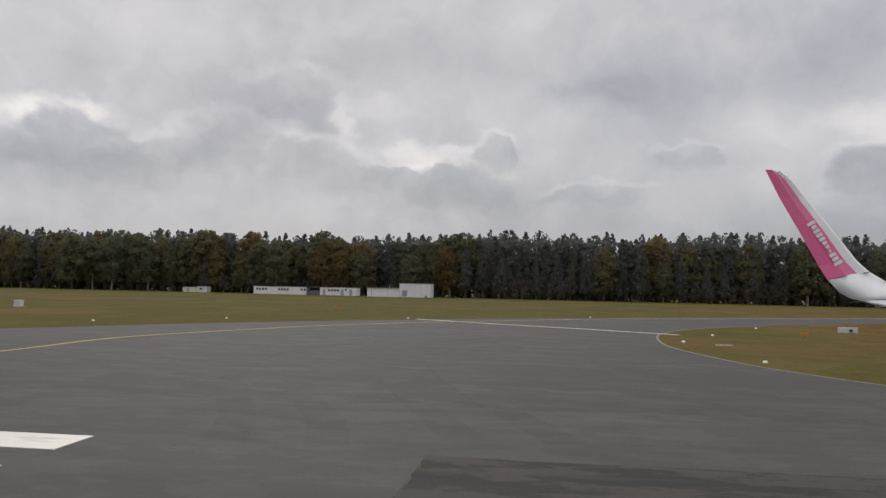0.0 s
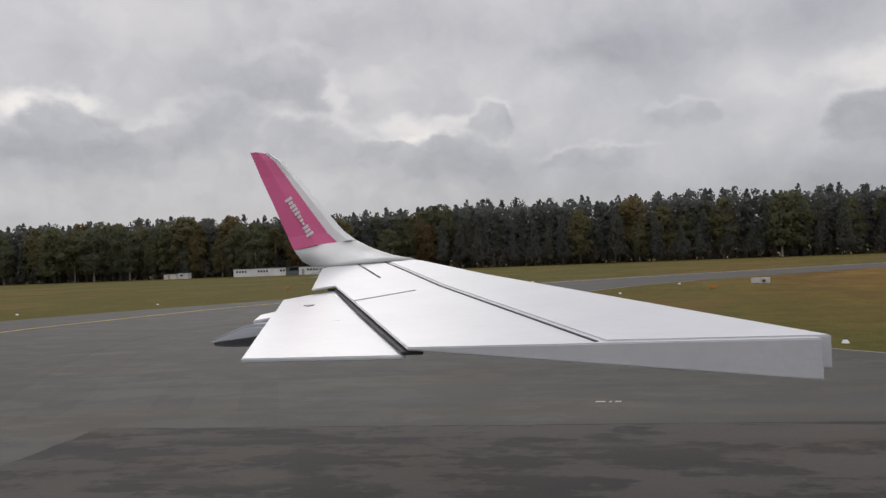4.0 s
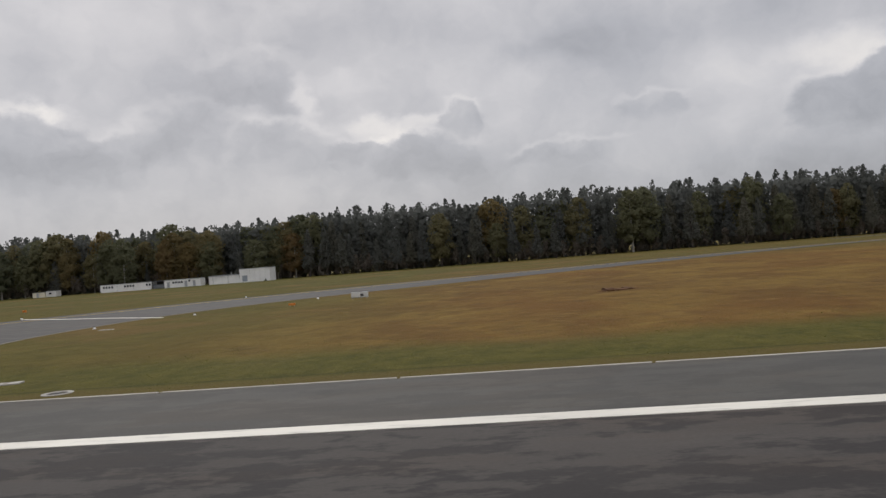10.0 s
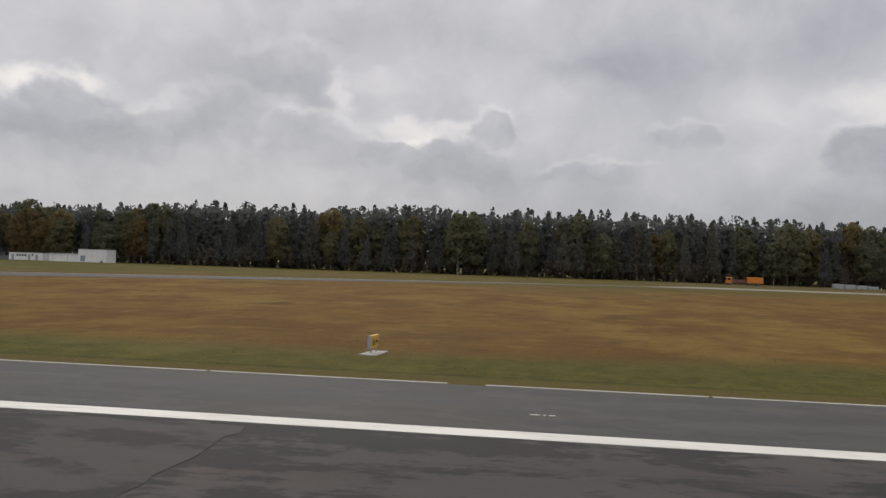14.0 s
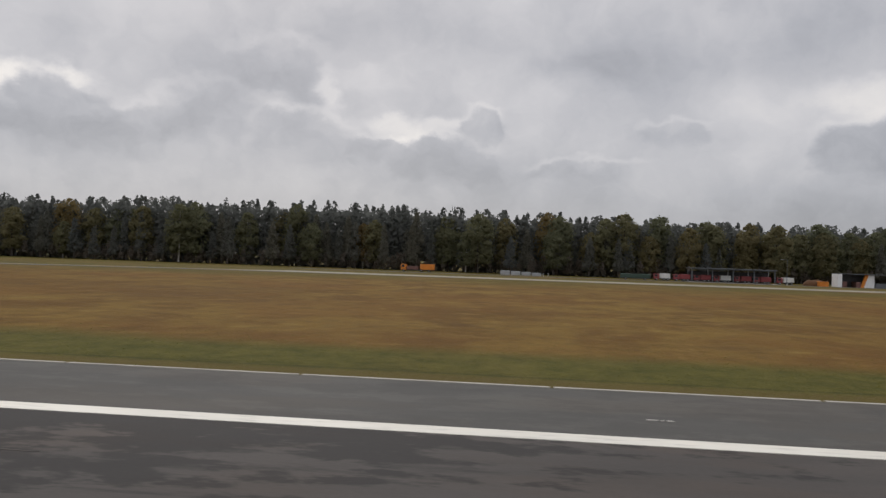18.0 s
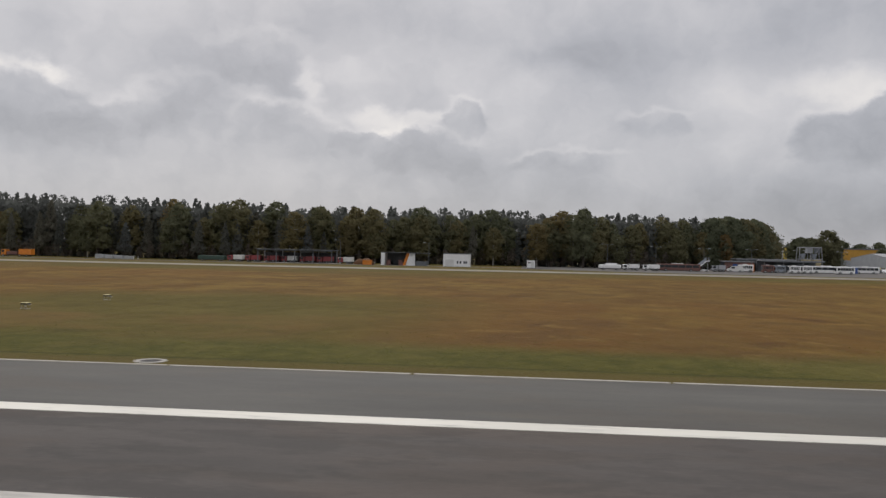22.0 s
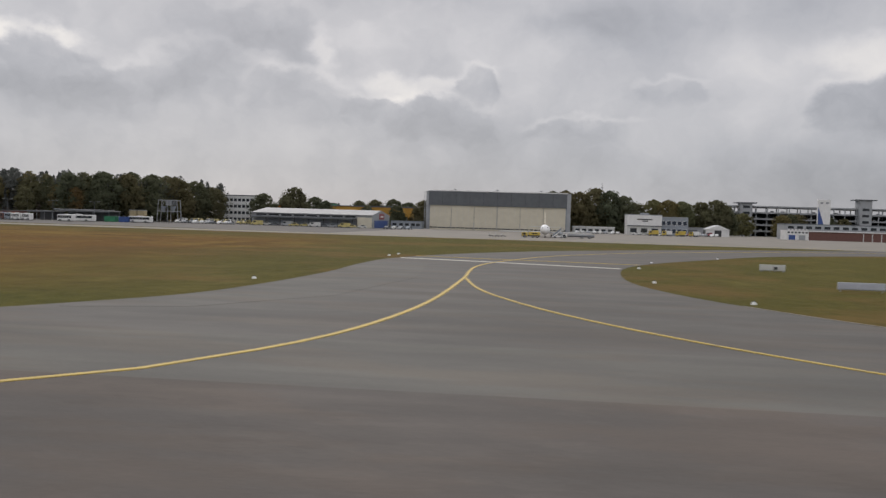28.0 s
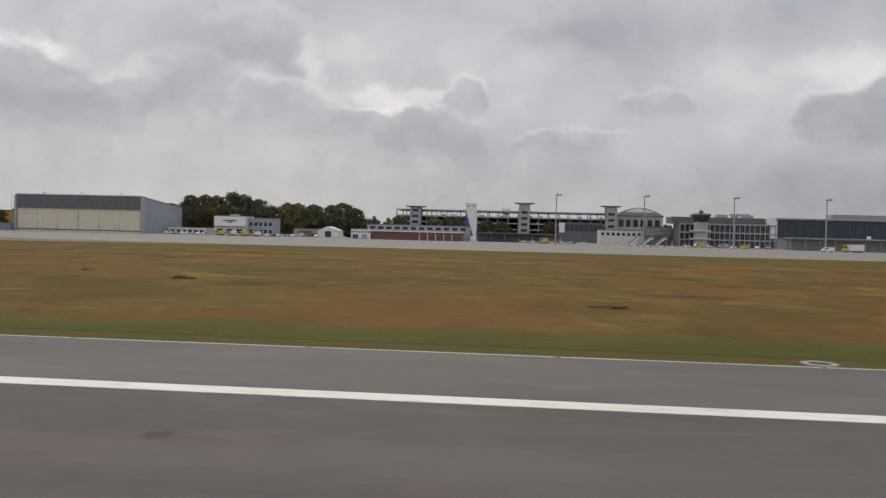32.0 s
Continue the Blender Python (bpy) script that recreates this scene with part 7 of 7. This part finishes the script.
t = thing("aircraft_wing", (WX, WY, 0.055), "outer end of a pale airliner wing with magenta upturned tip", "aircraft wing")
skin([(5.6, 5.0, 0.25), (3.25, 8.98), (2.85, 9.8), (2.19, 11.05), (1.69, 11.7, 0.08), (1.1, 11.35, 0.05), (0.98, 10.5, 0.02), (1.53, 8.24, 0.02), (1.72, 8.47, 0.02), (2.43, 6.74, 0.02), (3.14, 5.0, 0.02)], 0.16, "wing_box", "wing", t)
skin([(5.66, 5.04, 0.2), (3.30, 9.0), (2.22, 11.07), (1.72, 11.72, 0.05), (1.63, 11.39, 0.02), (2.25, 9.88, 0.02), (2.94, 8.15, 0.02), (4.36, 5.04, 0.02)], 0.10, "slat", "wing", t, "leading-edge slat", 0.010)
skin([(4.32, 5.04), (2.91, 8.15), (2.22, 9.88), (1.60, 11.39), (1.575, 11.37), (2.195, 9.86), (2.885, 8.13), (4.29, 5.04)], 0.012, "slat_joint", "wingdark", t, "", 0.006)
skin([(1.31, 11.12), (2.08, 9.12), (2.055, 9.10), (1.285, 11.10)], 0.012, "aileron_joint", "wingdark", t, "", 0.006)
skin([(2.23, 7.24), (2.69, 7.87), (2.71, 7.85), (2.25, 7.22)], 0.012, "panel_joint", "winggrey", t, "", 0.006)
# near-black strip that stands in for the shade between wing and flap
skin([(3.10, 5.03), (2.41, 6.70), (1.72, 8.44), (1.62, 8.50), (1.9, 8.62), (2.5, 6.82), (3.24, 5.03)], 0.02, "flap_gap", "wingdark", t, "dark strip painted as the shade in the gap before the flap", -0.035)
f = skin([(3.12, 5.06), (2.44, 6.72), (1.87, 8.55), (1.67, 8.54), (1.33, 7.92), (1.53, 7.12), (1.45, 6.95), (1.51, 6.63), (1.61, 6.76), (1.94, 5.42), (2.03, 5.06)], 0.03, "flap", "wing", t, "lowered pale flap", -0.06)
skin([(1.70, 7.42), (1.74, 7.50), (1.80, 7.46), (1.76, 7.38)], 0.012, "access_panel", "winggrey", f, "", -0.052)
for k, (x, y) in enumerate(((0.86, 10.7), (1.0, 10.2), (1.14, 9.7))):
    part("static_wick", cyl(0.005, 0.003, (x + 0.12, y, wing_z(y) - 0.01), (x - 0.06, y - 0.03, wing_z(y) - 0.03), 5), "winggrey", t)


def fairing(y, x0, z0, k):
    """Wedge-shaped housing of the flap track: pointed low at the back, deep under the flap."""
    pts = [(0, 0), (0, 0.045), (0.32, 0.165), (1.15, 0.18), (1.15, 0.08), (0.84, 0.045), (0.46, -0.018), (0.14, -0.016)]
    bm = bmesh.new()
    rings = [[bm.verts.new((x0 + a * k, y + s * w, z0 + c * k)) for a, c in pts] for s, w in ((-1, 0.14 * k), (1, 0.14 * k))]
    n = len(pts)
    bm.faces.new(rings[0])
    bm.faces.new(rings[1][::-1])
    for j in range(n):
        bm.faces.new((rings[0][j], rings[1][j], rings[1][(j + 1) % n], rings[0][(j + 1) % n]))
    bmesh.ops.recalc_face_normals(bm, faces=bm.faces[:])
    bmesh.ops.bevel(bm, geom=bm.edges[:], offset=0.03 * k, segments=3, affect="EDGES")
    for q in bm.faces:
        q.smooth = True
    return bm


part("flap_track_fairing", fairing(6.62, 1.18, 2.415, 1.0), "winggrey", t, "grey wedge-shaped fairing under the flap")

# upturned tip: sections from root to top, each with trailing and leading edge
sections = [((1.00, 10.70, 3.01), (2.12, 11.25, 3.07)), ((0.82, 10.62, 3.02), (1.78, 11.35, 3.14)), ((0.68, 10.62, 3.09), (1.50, 11.35, 3.24)), ((0.55, 10.66, 3.25), (1.26, 11.3, 3.37)),
            ((0.46, 10.72, 3.42), (1.09, 11.25, 3.51)), ((0.25, 10.8, 3.86), (0.78, 11.2, 3.90)), ((0.05, 10.88, 4.26), (0.45, 11.2, 4.31)), ((-0.07, 10.92, 4.53), (0.27, 11.15, 4.52)), ((-0.12, 10.93, 4.64), (0.12, 11.12, 4.63))]


def tip_piece(secs, name, mat, label, cut=(0.0, 1.0), puff=0.0):
    bm = bmesh.new()
    rings = []
    for te, le in secs:
        te, le = Vector(te), Vector(le)
        a, b = te.lerp(le, cut[0]), te.lerp(le, cut[1])
        th = 0.05 * (le - te).length + 0.012 + puff
        nrm = Vector((0.25, -0.9, 0.35)).normalized()
        rings.append([bm.verts.new(p) for p in (a, a.lerp(b, 0.5) + nrm * th, b + nrm * puff, a.lerp(b, 0.5) - nrm * th)])
    for r, s in zip(rings, rings[1:]):
        for k in range(4):
            bm.faces.new((r[k], r[(k + 1) % 4], s[(k + 1) % 4], s[k]))
    bm.faces.new(rings[0][::-1])
    bm.faces.new(rings[-1])
    bmesh.ops.recalc_face_normals(bm, faces=bm.faces[:])
    for q in bm.faces:
        q.smooth = name == "tip_root"
    return part(name, bm, mat, t, label)


# the root's whiter colour than the wing's stands in for sky light on it
tip_piece(sections[:4], "tip_root", "paintwhite", "curved root of the tip, whitened as if lit by the sky")
fin = tip_piece(sections[3:], "tip_fin", "magenta", "magenta upturned tip", (0.0, 0.70))
tip_piece(sections[3:], "tip_leading_edge", "paintwhite", "pale leading edge of the tip", (0.70, 1.0))
# the lettering on the fin as plain white bars
for k, ln in enumerate((0.075, 0.045, 0.06, 0.06, 0.06, 0.04, 0.035, 0.02, 0.06, 0.06, 0.08)):
    u = 0.46 + 0.44 * (k + 0.5) / 11
    te, le = Vector((-0.07, 10.92, 4.53)).lerp(Vector((0.55, 10.66, 3.25)), u), Vector((0.27, 11.15, 4.52)).lerp(Vector((1.26, 11.3, 3.37)), u)
    p = te.lerp(le, 0.35) + Vector((0.25, -0.9, 0.35)).normalized() * (0.05 * (le - te).length + 0.028)
    bm = bx(-0.02, 0.02, -0.008, 0.008, -ln * 0.7, ln * 0.7, 0.004)
    bm.transform(Matrix.Translation(p) @ Matrix.Rotation(radians(58), 4, "Y"))
    part("sign_bar", bm, "paintwhite", fin)


# ---- grass tufts along the verge ----
def inside(px, py, poly):
    q = np.array(poly)
    hit = np.zeros(len(px), bool)
    for (x0, y0), (x1, y1) in zip(q, np.roll(q, -1, axis=0)):
        if y0 == y1:
            continue
        c = ((y0 > py) != (y1 > py)) & (px < (x1 - x0) * (py - y0) / (y1 - y0) + x0)
        hit ^= c
    return hit


g = np.random.default_rng(11)
n = 36000
px, py = g.uniform(-40, 650, n), 21.5 + 11 * g.random(n) ** 1.3
keep = ~inside(px, py, entry_poly) & ~inside(px, py, turn_poly)
px, py = px[keep], py[keep]
n = len(px)
ang, ht = g.uniform(0, math.pi, n), g.uniform(0.01, 0.035, n)
dx, dy = np.cos(ang) * 0.018, np.sin(ang) * 0.018
z = np.zeros(n)
lean = g.normal(size=(n, 2)) * 0.04
v = np.stack([np.stack([px - dx, py - dy, z - 0.01], 1), np.stack([px + dx, py + dy, z - 0.01], 1),
              np.stack([px + dx * 0.5 + lean[:, 0], py + dy * 0.5 + lean[:, 1], ht], 1), np.stack([px - dx * 0.7 + lean[:, 0], py - dy * 0.7 + lean[:, 1], ht * 0.8], 1)], 1).reshape(-1, 3)
tagged(new("grass_tufts", quick_mesh("grass_tufts", v, np.arange(4 * n).reshape(-1, 4), "tuft")), "short tufts of mown grass along the runway verge", "grass", kind="stuff")
